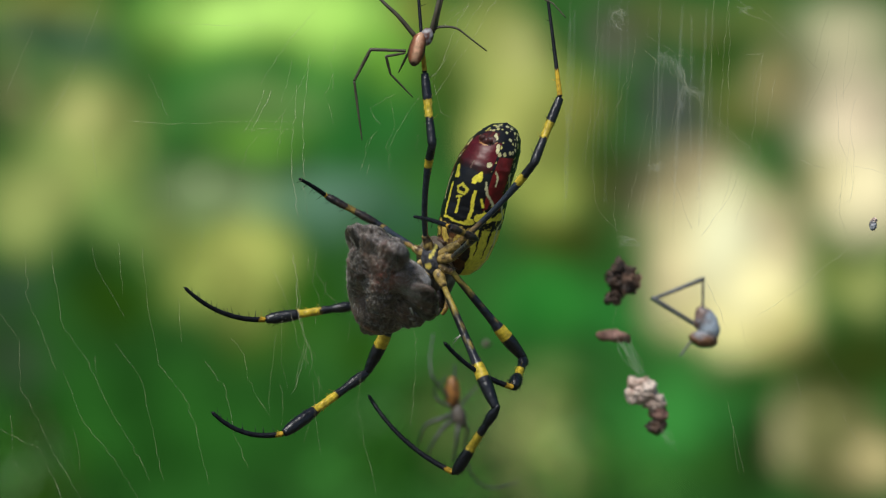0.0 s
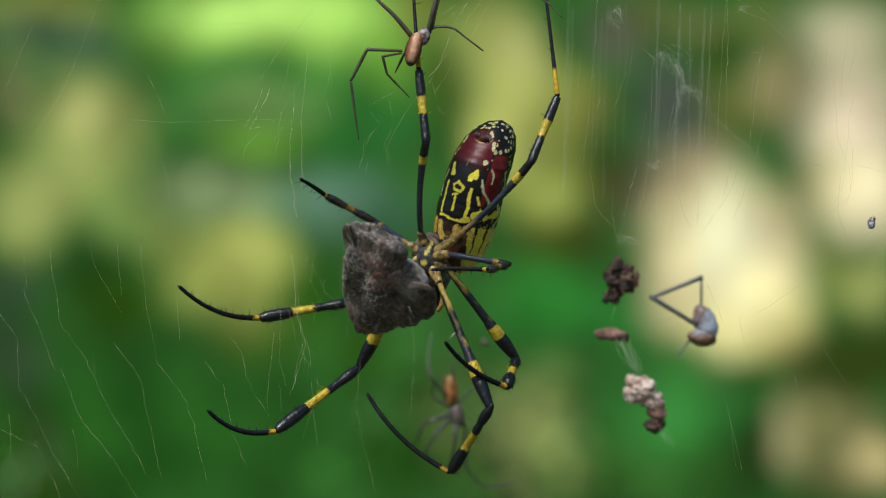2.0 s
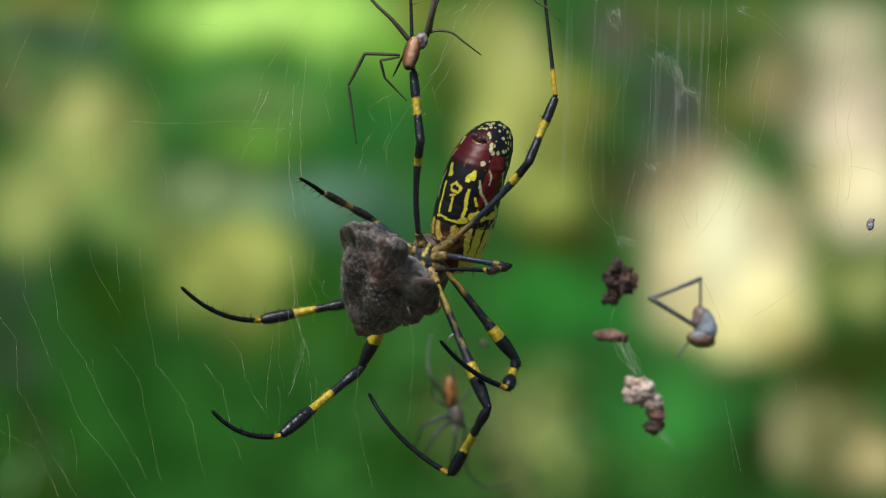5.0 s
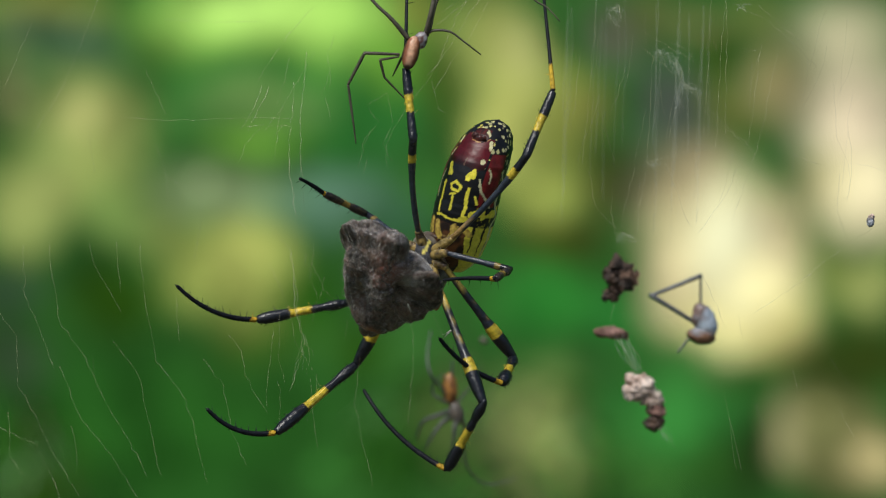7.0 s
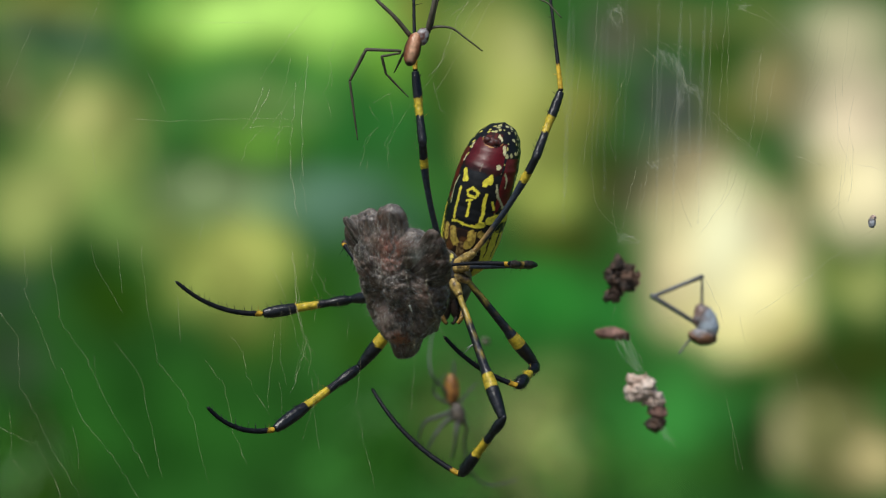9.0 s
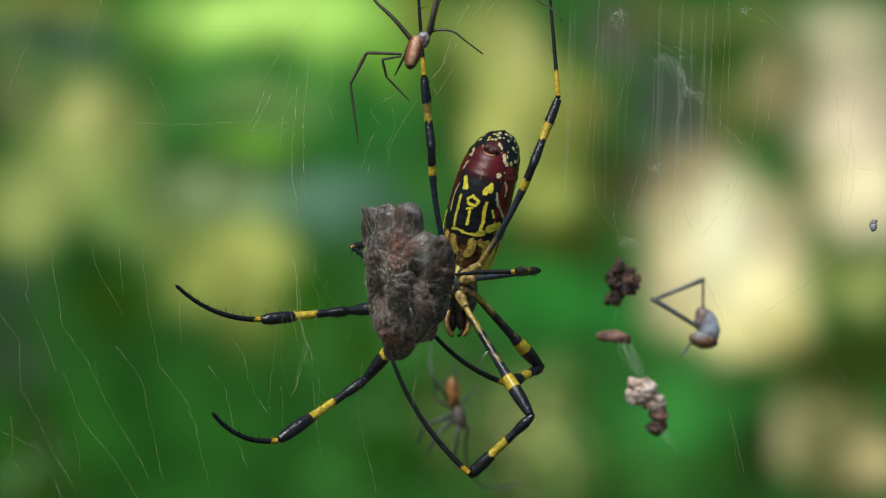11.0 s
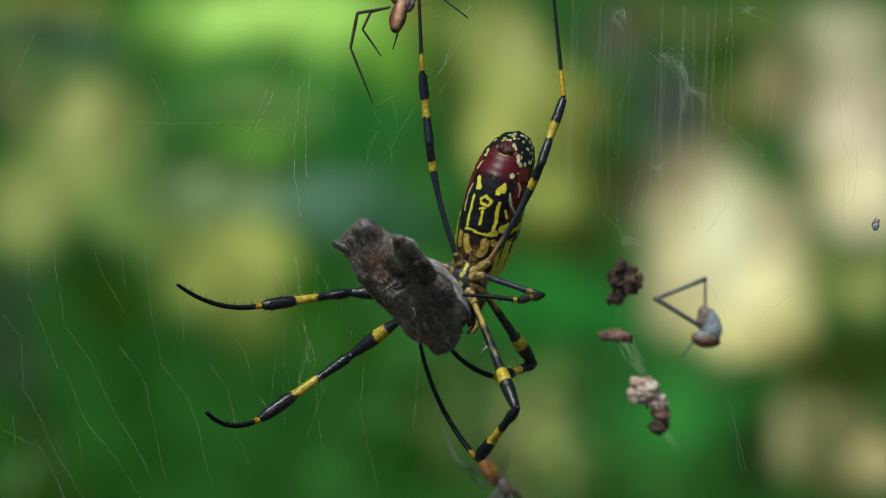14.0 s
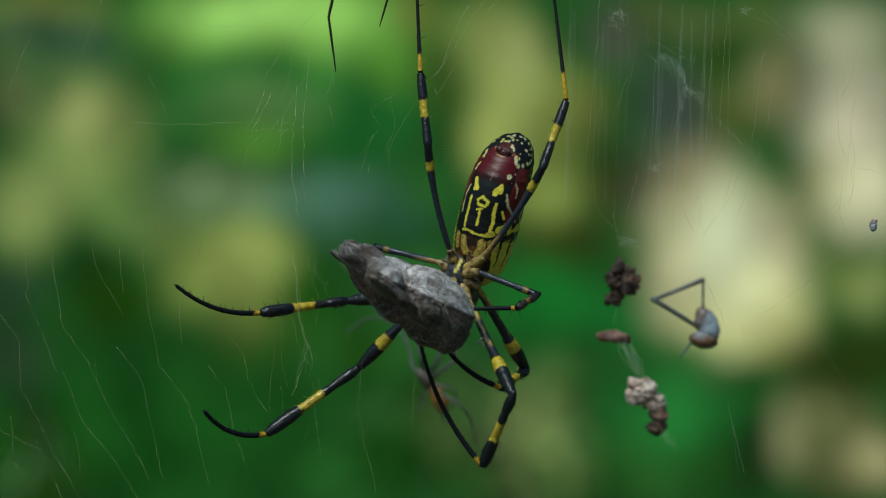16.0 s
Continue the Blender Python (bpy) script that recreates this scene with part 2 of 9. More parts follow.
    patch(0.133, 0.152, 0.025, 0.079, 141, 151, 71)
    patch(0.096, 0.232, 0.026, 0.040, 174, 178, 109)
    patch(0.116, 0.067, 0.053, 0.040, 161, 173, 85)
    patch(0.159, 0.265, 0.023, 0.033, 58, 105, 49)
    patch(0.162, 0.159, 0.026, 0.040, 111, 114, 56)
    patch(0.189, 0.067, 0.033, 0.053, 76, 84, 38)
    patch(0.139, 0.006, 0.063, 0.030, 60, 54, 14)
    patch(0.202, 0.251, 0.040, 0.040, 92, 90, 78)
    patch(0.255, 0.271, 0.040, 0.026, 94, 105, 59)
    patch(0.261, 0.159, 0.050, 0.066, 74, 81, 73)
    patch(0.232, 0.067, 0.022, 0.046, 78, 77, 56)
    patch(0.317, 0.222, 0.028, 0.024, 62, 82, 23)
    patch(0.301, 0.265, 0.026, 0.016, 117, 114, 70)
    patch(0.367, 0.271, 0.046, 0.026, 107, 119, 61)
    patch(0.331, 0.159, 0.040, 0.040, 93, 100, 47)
    patch(0.393, 0.192, 0.036, 0.046, 149, 141, 94)
    patch(0.473, 0.251, 0.066, 0.040, 181, 177, 140)
    patch(0.479, 0.152, 0.066, 0.073, 247, 231, 193)
    patch(0.294, 0.093, 0.053, 0.026, 153, 141, 108)
    patch(0.291, 0.060, 0.046, 0.033, 166, 150, 114)
    patch(0.271, -0.026, 0.040, 0.073, 227, 210, 163)
    patch(0.334, -0.019, 0.079, 0.099, 244, 234, 172)
    patch(0.387, 0.007, 0.040, 0.053, 226, 211, 159)
    patch(0.367, -0.071, 0.053, 0.044, 236, 226, 146)
    patch(0.311, -0.080, 0.050, 0.033, 232, 222, 152)
    patch(0.403, -0.118, 0.033, 0.030, 174, 167, 103)
    patch(0.334, 0.004, 0.050, 0.073, 255, 254, 206)
    patch(0.360, -0.039, 0.026, 0.040, 254, 246, 184)
    patch(0.446, 0.080, 0.040, 0.040, 210, 203, 145)
    patch(0.492, 0.060, 0.050, 0.053, 250, 238, 190)
    patch(0.453, -0.032, 0.026, 0.053, 108, 121, 60)
    patch(0.496, -0.052, 0.033, 0.040, 148, 155, 90)
    patch(0.129, -0.059, 0.079, 0.053, 46, 126, 47)
    patch(0.202, -0.079, 0.040, 0.040, 48, 128, 53)
    patch(0.268, -0.197, 0.106, 0.066, 56, 131, 56)
    patch(0.195, -0.257, 0.053, 0.046, 56, 102, 42)
    patch(0.106, -0.224, 0.064, 0.081, 152, 166, 97, 1, 0.3)
    patch(0.004, -0.211, 0.040, 0.073, 84, 105, 54)
    patch(-0.062, -0.244, 0.040, 0.046, 36, 78, 22)
    patch(0.321, -0.263, 0.079, 0.040, 45, 89, 32)
    patch(0.430, -0.138, 0.040, 0.040, 43, 58, 17)
    patch(0.492, -0.125, 0.053, 0.040, 51, 67, 20)
    patch(0.374, -0.237, 0.033, 0.059, 37, 55, 25)
    # out-of-focus disc of light with brighter rim spots, painted in
    patch(0.459, -0.218, 0.069, 0.069, 106, 108, 66, 1, 0.9)
    patch(0.499, -0.245, 0.034, 0.038, 202, 188, 132, 1, 0.3)
    patch(0.407, -0.217, 0.015, 0.046, 164, 160, 114)
    patch(0.360, -0.146, 0.046, 0.022, 40, 78, 26)
    patch(0.459, -0.141, 0.059, 0.024, 46, 62, 22)
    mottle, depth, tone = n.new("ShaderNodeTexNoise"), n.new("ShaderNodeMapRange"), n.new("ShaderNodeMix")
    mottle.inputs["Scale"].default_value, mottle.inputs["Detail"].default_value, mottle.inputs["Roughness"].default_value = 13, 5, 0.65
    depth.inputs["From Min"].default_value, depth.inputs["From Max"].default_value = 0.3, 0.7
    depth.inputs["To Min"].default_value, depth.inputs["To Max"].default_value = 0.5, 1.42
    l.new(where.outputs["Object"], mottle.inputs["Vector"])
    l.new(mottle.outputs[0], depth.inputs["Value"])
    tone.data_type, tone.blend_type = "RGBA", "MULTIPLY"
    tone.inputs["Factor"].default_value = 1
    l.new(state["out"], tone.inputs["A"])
    # small bright spots multiplied into the glow as painted glints
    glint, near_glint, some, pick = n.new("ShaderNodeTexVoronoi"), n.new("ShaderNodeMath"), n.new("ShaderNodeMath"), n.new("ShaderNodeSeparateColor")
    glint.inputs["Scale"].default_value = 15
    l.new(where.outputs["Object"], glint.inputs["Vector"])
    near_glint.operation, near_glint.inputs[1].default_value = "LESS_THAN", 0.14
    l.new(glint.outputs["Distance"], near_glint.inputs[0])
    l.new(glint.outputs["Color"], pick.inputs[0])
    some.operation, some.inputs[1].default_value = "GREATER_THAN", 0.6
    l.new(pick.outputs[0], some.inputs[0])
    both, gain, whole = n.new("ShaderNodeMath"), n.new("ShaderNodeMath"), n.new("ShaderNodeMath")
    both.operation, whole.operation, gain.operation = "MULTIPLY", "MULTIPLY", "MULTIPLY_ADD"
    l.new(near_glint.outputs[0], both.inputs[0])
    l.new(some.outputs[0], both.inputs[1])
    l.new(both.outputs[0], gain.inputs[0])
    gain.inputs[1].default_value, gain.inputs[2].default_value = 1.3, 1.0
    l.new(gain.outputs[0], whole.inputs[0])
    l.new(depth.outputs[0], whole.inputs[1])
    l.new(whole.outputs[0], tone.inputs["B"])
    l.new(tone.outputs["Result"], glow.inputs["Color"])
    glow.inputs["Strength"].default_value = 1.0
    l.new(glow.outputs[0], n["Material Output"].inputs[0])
    return m


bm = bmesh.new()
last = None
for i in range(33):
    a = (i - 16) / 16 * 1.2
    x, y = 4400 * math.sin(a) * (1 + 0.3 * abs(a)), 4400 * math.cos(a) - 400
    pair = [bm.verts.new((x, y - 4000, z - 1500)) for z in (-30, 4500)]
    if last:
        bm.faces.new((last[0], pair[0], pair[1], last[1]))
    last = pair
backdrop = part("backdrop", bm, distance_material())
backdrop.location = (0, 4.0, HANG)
tagged(backdrop, "glowing sheet of green woods with painted sun and shade, far behind the web", "woods", kind="structure")

# ---- saplings behind the web ----
MAT_STEM = shell("green_stem", (0.09, 0.07, 0.03), 0.7, 0.3, 300, 0.3, patch=40)


def leaf_material():
    m = shell("broad_leaf", (0.05, 0.2, 0.022), 0.45, 0.25, 120, 0.2, dark=(0.03, 0.125, 0.013), patch=25)
    n, l = m.node_tree.nodes, m.node_tree.links
    info, hue = n.new("ShaderNodeObjectInfo"), n.new("ShaderNodeHueSaturation")
    mul = [x for x in n if x.type == "MIX" and x.blend_type == "MULTIPLY"][0]
    spread = n.new("ShaderNodeMapRange")
    spread.inputs["To Min"].default_value, spread.inputs["To Max"].default_value = 0.5, 1.5
    l.new(info.outputs["Random"], spread.inputs["Value"])
    l.new(spread.outputs[0], hue.inputs["Value"])
    l.new(mul.outputs["Result"], hue.inputs["Color"])
    l.new(hue.outputs["Color"], n["Principled BSDF"].inputs["Base Color"])
    thin, add = n.new("ShaderNodeBsdfTranslucent"), n.new("ShaderNodeMixShader")
    l.new(hue.outputs["Color"], thin.inputs["Color"])
    add.inputs[0].default_value = 0.45
    l.new(n["Principled BSDF"].outputs[0], add.inputs[1])
    l.new(thin.outputs[0], add.inputs[2])
    l.new(add.outputs[0], n["Material Output"].inputs[0])
    return m


def leaf_mesh():
    """A pointed leaf, 60 long, folded along its middle rib."""
    bm = bmesh.new()
    last = None
    for i in range(9):
        f = i / 8
        w, z = 16 * math.sin(math.pi * f ** 0.8) + 0.3, 6 * math.sin(math.pi * f)
        row = [bm.verts.new((s * w, 60 * f, z + abs(s) * w * 0.3)) for s in (-1, -0.5, 0, 0.5, 1)]
        if last:
            for k in range(4):
                bm.faces.new((last[k], last[k + 1], row[k + 1], row[k]))
        last = row
    bmesh.ops.scale(bm, vec=(MM, MM, MM), verts=bm.verts)
    me = bpy.data.meshes.new("leaf")
    bm.to_mesh(me)
    bm.free()
    for p in me.polygons:
        p.use_smooth = True
    me.materials.append(leaf_material())
    return me


LEAF = leaf_mesh()


def sapling(x, y, top, spread, leaves, seed):
    """A young broad-leaved tree at x, y metres, top metres high, with its leaves round its upper end."""
    rnd = random.Random(seed)
    ob = tagged(new("sapling"), "young broad-leaved tree with deep green leaves", "tree", "saplings behind the web")
    ob.location = (x, y, -0.03)
    lean = [Vector((60 * rnd.uniform(-1, 1) * k, 60 * rnd.uniform(-1, 1) * k, top * 1000 * k / 4)) for k in range(5)]
    part("stem", tube(bmesh.new(), lean, [9, 8, 6.5, 5, 2.5], 8, 4), MAT_STEM, ob)
    for i in range(leaves):
        h = rnd.uniform(0, 1) ** 1.4
        leaf = new("leaf", LEAF)
        leaf.parent = ob
        a, far = rnd.uniform(0, 2 * math.pi), spread * rnd.uniform(0.1, 1) * (0.35 + 0.65 * h)
        leaf.location = (lean[4].x * MM + far * math.cos(a), lean[4].y * MM + 0.6 * far * math.sin(a), top - 0.34 * h - rnd.uniform(0, 0.02))
        leaf.rotation_euler = (radians(rnd.uniform(-75, 10)), radians(rnd.uniform(-30, 30)), a - math.pi / 2 + rnd.uniform(-0.6, 0.6))
        k = rnd.uniform(0.5, 1.0)
        leaf.scale = (k, k, k)


for k, (x, y, top) in enumerate(((-0.62, 3.2, 1.37), (-0.36, 3.0, 1.39), (-0.1, 3.4, 1.4), (0.16, 3.1, 1.43), (0.3, 3.4, 1.36), (-0.5, 3.5, 1.34))):
    sapling(x, y, top, 0.2, 48, 20 + k)

# ---- the large spider ----
LENGTHS = {
    "front_a": (11.34, 9.86, 10.19),
    "second_a": (13.9, 12.31, 8.19),
    "front_b": (14.95, 9, 14.8),
    "second_b": (12.86, 6, 9.53),
    "hind_a": (12.3, 7.77, 14.1),
    "hind_b": (12.74, 7.7, 17.75),
    "third_a": (7.92, 6.29, 4.37),
    "third_b": (7.5, 3.42, 6.91),
}
HIPS = {
    "front_a": (-0.91, 0.50, -2.72),
    "second_a": (-1.33, 0.50, -1.21),
    "front_b": (1.03, -0.50, -3.49),
    "second_b": (1.87, -0.50, -1.99),
    "hind_a": (-0.84, -0.50, 1.57),
    "hind_b": (2.53, -1.20, 0.84),
    "third_a": (-1.93, 0.50, 0.36),
    "third_b": (2.05, -1.50, -0.60),
}
SIDE_FRONT_A = (0, 0, -1)
SIDE_SECOND_A = (-0.3, 0, -1)
SIDE_FRONT_B = (-0.7, 0, -0.7)
SIDE_SECOND_B = (-0.6, 0, -0.8)
SIDE_HIND_A = (-1, 0, 0)
SIDE_HIND_B = (1, 0, 0)
SIDE_THIRD_A = (0, 0, 1)
SIDE_THIRD_B = (0, 0, 1)
YELLOW, ORANGE, BLACK = (0.56, 0.42, 0.035), (0.5, 0.27, 0.025), (0.0075, 0.009, 0.014)
spider = tagged(new("orb_weaver_spider"), "large black and yellow banded spider holding wrapped prey", "spider")
spider.location = Vector((-1.03, 2.00, -0.30)) * MM + Vector((0, 0, HANG))


def limb(name, length, radii, colour, parent, bow=0.0, hairs=0, hair=0.8, seed=1, sides=12, spines=0):
    """One piece of a leg along its z, with radii at even steps, bowed to its x, with hairs on it."""
    rnd = random.Random(seed)
    bm, n = bmesh.new(), 100

    def mid(f):
        return Vector((bow * length * 4 * f * (1 - f), 0, f * length))

    def rad(f):
        k = f * (len(radii) - 1)
        i = min(int(k), len(radii) - 2)
        return radii[i] * (1 - k + i) + radii[i + 1] * (k - i)
    tube(bm, [mid(i / n) for i in range(n + 1)], [rad(i / n) * (0.6 if i in (0, n) else 1) for i in range(n + 1)], sides)
    for _ in range(hairs):
        f, a = rnd.uniform(0.03, 0.97), rnd.uniform(0, 2 * math.pi)
        d = Vector((math.cos(a), math.sin(a), 0))
        spike(bm, mid(f) + d * rad(f) * 0.9, d + Vector((0, 0, rnd.uniform(0.5, 1.4))), hair * rnd.uniform(0.35, 1) * rad(f) / 0.4, 0.028)
    for k in range(spines):
        f = 0.08 + 0.84 * k / max(1, spines - 1) + rnd.uniform(-0.03, 0.03)
        d = Vector((-1, rnd.uniform(-0.9, 0.9), 0)).normalized()
        spike(bm, mid(f) + d * rad(f) * 0.8, d + Vector((0, 0, rnd.uniform(0.3, 0.9))), rnd.uniform(0.6, 1.05), 0.05)
    ob = part(name, bm, MAT_FOOT if name == "metatarsus" else MAT_LEG, parent)
    return paint(ob, lambda c: colour(c.z / length, c))


def femur_tint(thin, dull=False):
    def tint(f, c):
        w = noise.noise(Vector((c.x * 3, c.y * 3, c.z * 0.6)))
        f += 0.012 * noise.noise(c * 5)
        if f > (0.755 if not thin else 0.86):
            return BLACK
        if f > (0.645 if not thin else 0.77):
            return YELLOW if not dull else (0.2, 0.14, 0.035)
        streak = 0.5 * math.sin(math.atan2(c.y, c.x) + 0.6)
        pale, grey = ((0.46, 0.34, 0.06), (0.016, 0.019, 0.028)) if not thin else ((0.32, 0.2, 0.06), (0.028, 0.037, 0.054))
        return blend(pale, grey, (f - (0.1 if not thin else 0.07)) * (3.2 if not thin else 4.5) + w * 1.2 + 2.8 * streak + (1.3 if not thin else 0.6))
    return tint


def tibia_tint(slight):
    def tint(f, c):
        f += 0.03 * noise.noise(c * 3)
        if slight:
            return (0.22, 0.15, 0.03) if 0.45 < f < 0.6 else blend(BLACK, (0.05, 0.035, 0.025), 0.5 + noise.noise(c * 2))
        return YELLOW if 0.38 < f < 0.63 else BLACK
    return tint


def metatarsus_tint(share):
    def tint(f, c):
        f += 0.01 * noise.noise(c * 5)
        return blend(ORANGE, YELLOW, 3 * share) if 0.015 < f < share else BLACK
    return tint


LEGS = {}
#   radii of femur, tibia and metatarsus; the bow of the last; the share of its yellow foot
BUILD = {
    "front": ((0.3, 0.34, 0.38, 0.41, 0.43, 0.44, 0.46, 0.5, 0.68, 0.74, 0.72, 0.6, 0.42), (0.4, 0.56, 0.54, 0.4, 0.44, 0.44, 0.44, 0.44, 0.6, 0.66, 0.66, 0.62, 0.42), (0.3, 0.28, 0.25, 0.23, 0.19), 0.07, 0.08),
    "second": ((0.3, 0.34, 0.38, 0.41, 0.43, 0.44, 0.46, 0.5, 0.7, 0.76, 0.73, 0.6, 0.42), (0.4, 0.58, 0.56, 0.42, 0.46, 0.46, 0.46, 0.46, 0.62, 0.7, 0.7, 0.64, 0.42), (0.3, 0.28, 0.26, 0.24, 0.2), 0.1, 0.1),
    "third": ((0.26, 0.34, 0.32, 0.3, 0.4, 0.34), (0.34, 0.44, 0.46, 0.34, 0.34, 0.42, 0.44, 0.34), (0.26, 0.24, 0.2, 0.16), 0.02, 0.08),
    "hind": ((0.3, 0.33, 0.32, 0.34, 0.46, 0.42), (0.44, 0.48, 0.42, 0.42, 0.52, 0.5, 0.4), (0.28, 0.2, 0.17, 0.15, 0.12), 0.004, 0.15),
}
for number, (leg, (lf, lt, lm)) in enumerate(LENGTHS.items()):
    fr, ti, me, bow, share = BUILD[leg[:-2]]
    thin = leg[:-2] in ("third", "hind")
    if leg == "hind_b":
        share = 0.17
    bow = {"front_a": 0.1, "second_a": 0.13, "front_b": 0.065, "second_b": 0.07}.get(leg, bow)
    femur = limb("femur", lf, fr, femur_tint(thin, leg[:-2] == "third"), spider, 0.03 if leg[:-2] == "hind" else 0.0, 14, 0.5, number)
    tibia = limb("tibia", lt, ti, tibia_tint(leg[:-2] == "third"), spider, 0.0, 190 if not thin else 70, 0.5, number + 20, 12, 7 if not thin else 4)
    meta = limb("metatarsus", lm, me, metatarsus_tint(share), spider, bow, 110 if not thin else 50, 0.55, number + 40, 12, 13 if not thin else 5)
    bm = lump(bmesh.new(), (0, 0, 0.5), (ti[0] * 1.12, ti[0] * 1.12, 1.1), 0.05, 3, number)
    paint(part("patella", bm, MAT_LEG, tibia), lambda c: BLACK)
    bm = tube(bmesh.new(), [(0, 0, 0), (0, 0, 0.35 * min(1, lm / 9))], [0.1, 0.02], 6)
    claw = paint(part("claw", bm, MAT_LEG, meta), lambda c: BLACK)
    claw.location = (0, 0, lm * MM * 0.99)
    LEGS[leg] = {"femur": femur, "tibia": tibia, "metatarsus": meta}
    hx, hy, hz = HIPS[leg]
    root = Vector((hx * 0.3, hy * 0.3 + 0.4, -1.0 + (hz + 1.0) * 0.35))
    mid = root.lerp(Vector((hx, hy, hz)), 0.55)
    r = 0.5 if not thin else 0.46
    bm = tube(bmesh.new(), [root, mid, Vector((hx, hy, hz))], [r * 1.15, r * 1.25, r * 0.85], 10, 5)
    lump(bm, (hx, hy, hz), (r * 0.92, r * 0.92, r * 0.92), 0.1, 2, number)
    paint(part("coxa", bm, MAT_LEG, spider, "yellowish brown hip joint"),
          lambda c: blend((0.44, 0.31, 0.09), (0.05, 0.03, 0.016), 0.4 + 2.0 * noise.noise(c * 1.9)))

bm = bmesh.new()
spike(bm, (0.4, -0.1, 0), (1, -0.2, 0.5), 1.5, 0.13)
spike(bm, (0.4, -0.1, 0), (1, -0.3, 0.2), 1.0, 0.12)
bm.verts.ensure_lookup_table()
bmesh.ops.translate(bm, vec=(0, 0, LENGTHS["front_b"][0] * 0.4), verts=bm.verts)
part("silk_fleck", bm, MAT_FLUFF, LEGS["front_b"]["femur"], "white fleck of silk")

# silvery down on the hips
rnd = random.Random(17)
bm = bmesh.new()
for hx, hy, hz in HIPS.values():
    for _ in range(26):
        d = Vector((rnd.gauss(0, 1), -abs(rnd.gauss(0, 1)), rnd.gauss(0, 1))).normalized()
        k = rnd.uniform(0.4, 1.1)
        p = Vector((hx * k, hy * k + 0.4 * (1 - k), hz * k - 0.6 * (1 - k)))
        spike(bm, p + d * 0.36, d + Vector((0, 0, rnd.gauss(0, 0.6))), rnd.uniform(0.2, 0.45), 0.02)
part("down", bm, MAT_FLUFF, spider, "short silvery hairs round the hips")

# head and breast
bm = lump(bmesh.new(), (0.3, 2.6, -1.7), (2.1, 1.9, 3.5), 0.06, 4, 3, turn=(0, -8, 0))
paint(part("head_and_thorax", bm, MAT_HEAD, spider, "dark brown head with silvery hair"),
      lambda c: blend((0.06, 0.04, 0.025), (0.22, 0.2, 0.16), 0.3 + 1.2 * noise.noise(c * 1.2)))
bm = lump(bmesh.new(), (-0.1, 0.25, -0.8), (1.2, 0.8, 1.8), 0.05, 4, 5, turn=(0, -10, 0))


def breast_tint(c):
    if abs(c.x - 0.47 * c.z) < 0.2 and -0.75 < c.z < 0.95:
        return (0.85, 0.72, 0.16)
    if (c.x + 0.55) ** 2 + (c.z + 1.55) ** 2 < 0.1:
        return (0.6, 0.48, 0.09)
    return blend((0.018, 0.018, 0.022), (0.09, 0.09, 0.1), 0.5 + noise.noise(c * 3))


paint(part("breast_plate", bm, MAT_HEAD, spider, "black breast plate with yellow marks"), breast_tint)
for x in (-0.55, 0.75):
    bm = lump(bmesh.new(), (x, 1.8, -4.9), (0.75, 0.8, 1.5), 0.06, 3, x, turn=(0, -6, 0))
    jaw = part("jaw", bm, MAT_FANG, spider, "shiny black jaw")
    bm = tube(bmesh.new(), [(x, 1.3, -6.1), (x * 0.6, 0.7, -6.7), (x * 0.2, 0.4, -6.5)], [0.22, 0.15, 0.03], 8, 5)
    part("fang", bm, MAT_FANG, jaw)
for sx in (-1, 1):
    bm = tube(bmesh.new(), [(0.3 + 0.8 * sx, 1.2, -3.6), (0.3 + 1.2 * sx, 0.6, -4.9), (0.3 + 1.05 * sx, 0.2, -6.0), (0.3 + 0.6 * sx, 0.2, -6.7)], [0.26, 0.3, 0.27, 0.2], 8, 6)
    paint(part("feeler", bm, MAT_LEG, spider, "yellowish brown feeler"), lambda c: blend((0.34, 0.22, 0.045), (0.16, 0.08, 0.02), 0.5 + noise.noise(c * 2)))
bm = tube(bmesh.new(), [(1.0, 2.2, 0.6), (1.5, 2.6, 1.4), (1.9, 3.0, 2.4)], [1.1, 0.85, 1.2], 14, 6)
paint(part("waist", bm, MAT_HEAD, spider, "brown ribbed waist"), lambda c: blend((0.12, 0.06, 0.03), (0.05, 0.03, 0.02), 0.5 + 0.6 * math.sin(c.z * 7)))

# abdomen: z runs from the waist to the spinnerets' end, -y is the belly
AB_LENGTH = 17.2


def ab_radius(v):
    steps = ((0, 0.05), (0.03, 1.4), (0.08, 2.2), (0.16, 2.85), (0.28, 3.25), (0.42, 3.35), (0.6, 3.25), (0.75, 3.12), (0.85, 2.78), (0.92, 2.22), (0.97, 1.4), (1, 0.05))
    for (a, ra), (b, rb) in zip(steps, steps[1:]):
        if v <= b:
            f = (v - a) / (b - a)
            return ra + (rb - ra) * f
    return 0.05


def near(a, z, line, width):
    """How far inside a band of that half width, in mm, a place on the skin lies; the line is given in degrees and mm."""
    best = 9.0
    q = Vector((a * 0.0567, z))
    pts = [Vector((x * 0.0567, y)) for x, y in line]
    for p0, p1 in zip(pts, pts[1:] or pts):
        d = p1 - p0
        t = max(0.0, min(1.0, (q - p0).dot(d) / max(d.length_squared, 1e-9)))
        best = min(best, (q - p0 - d * t).length)
    return width - best


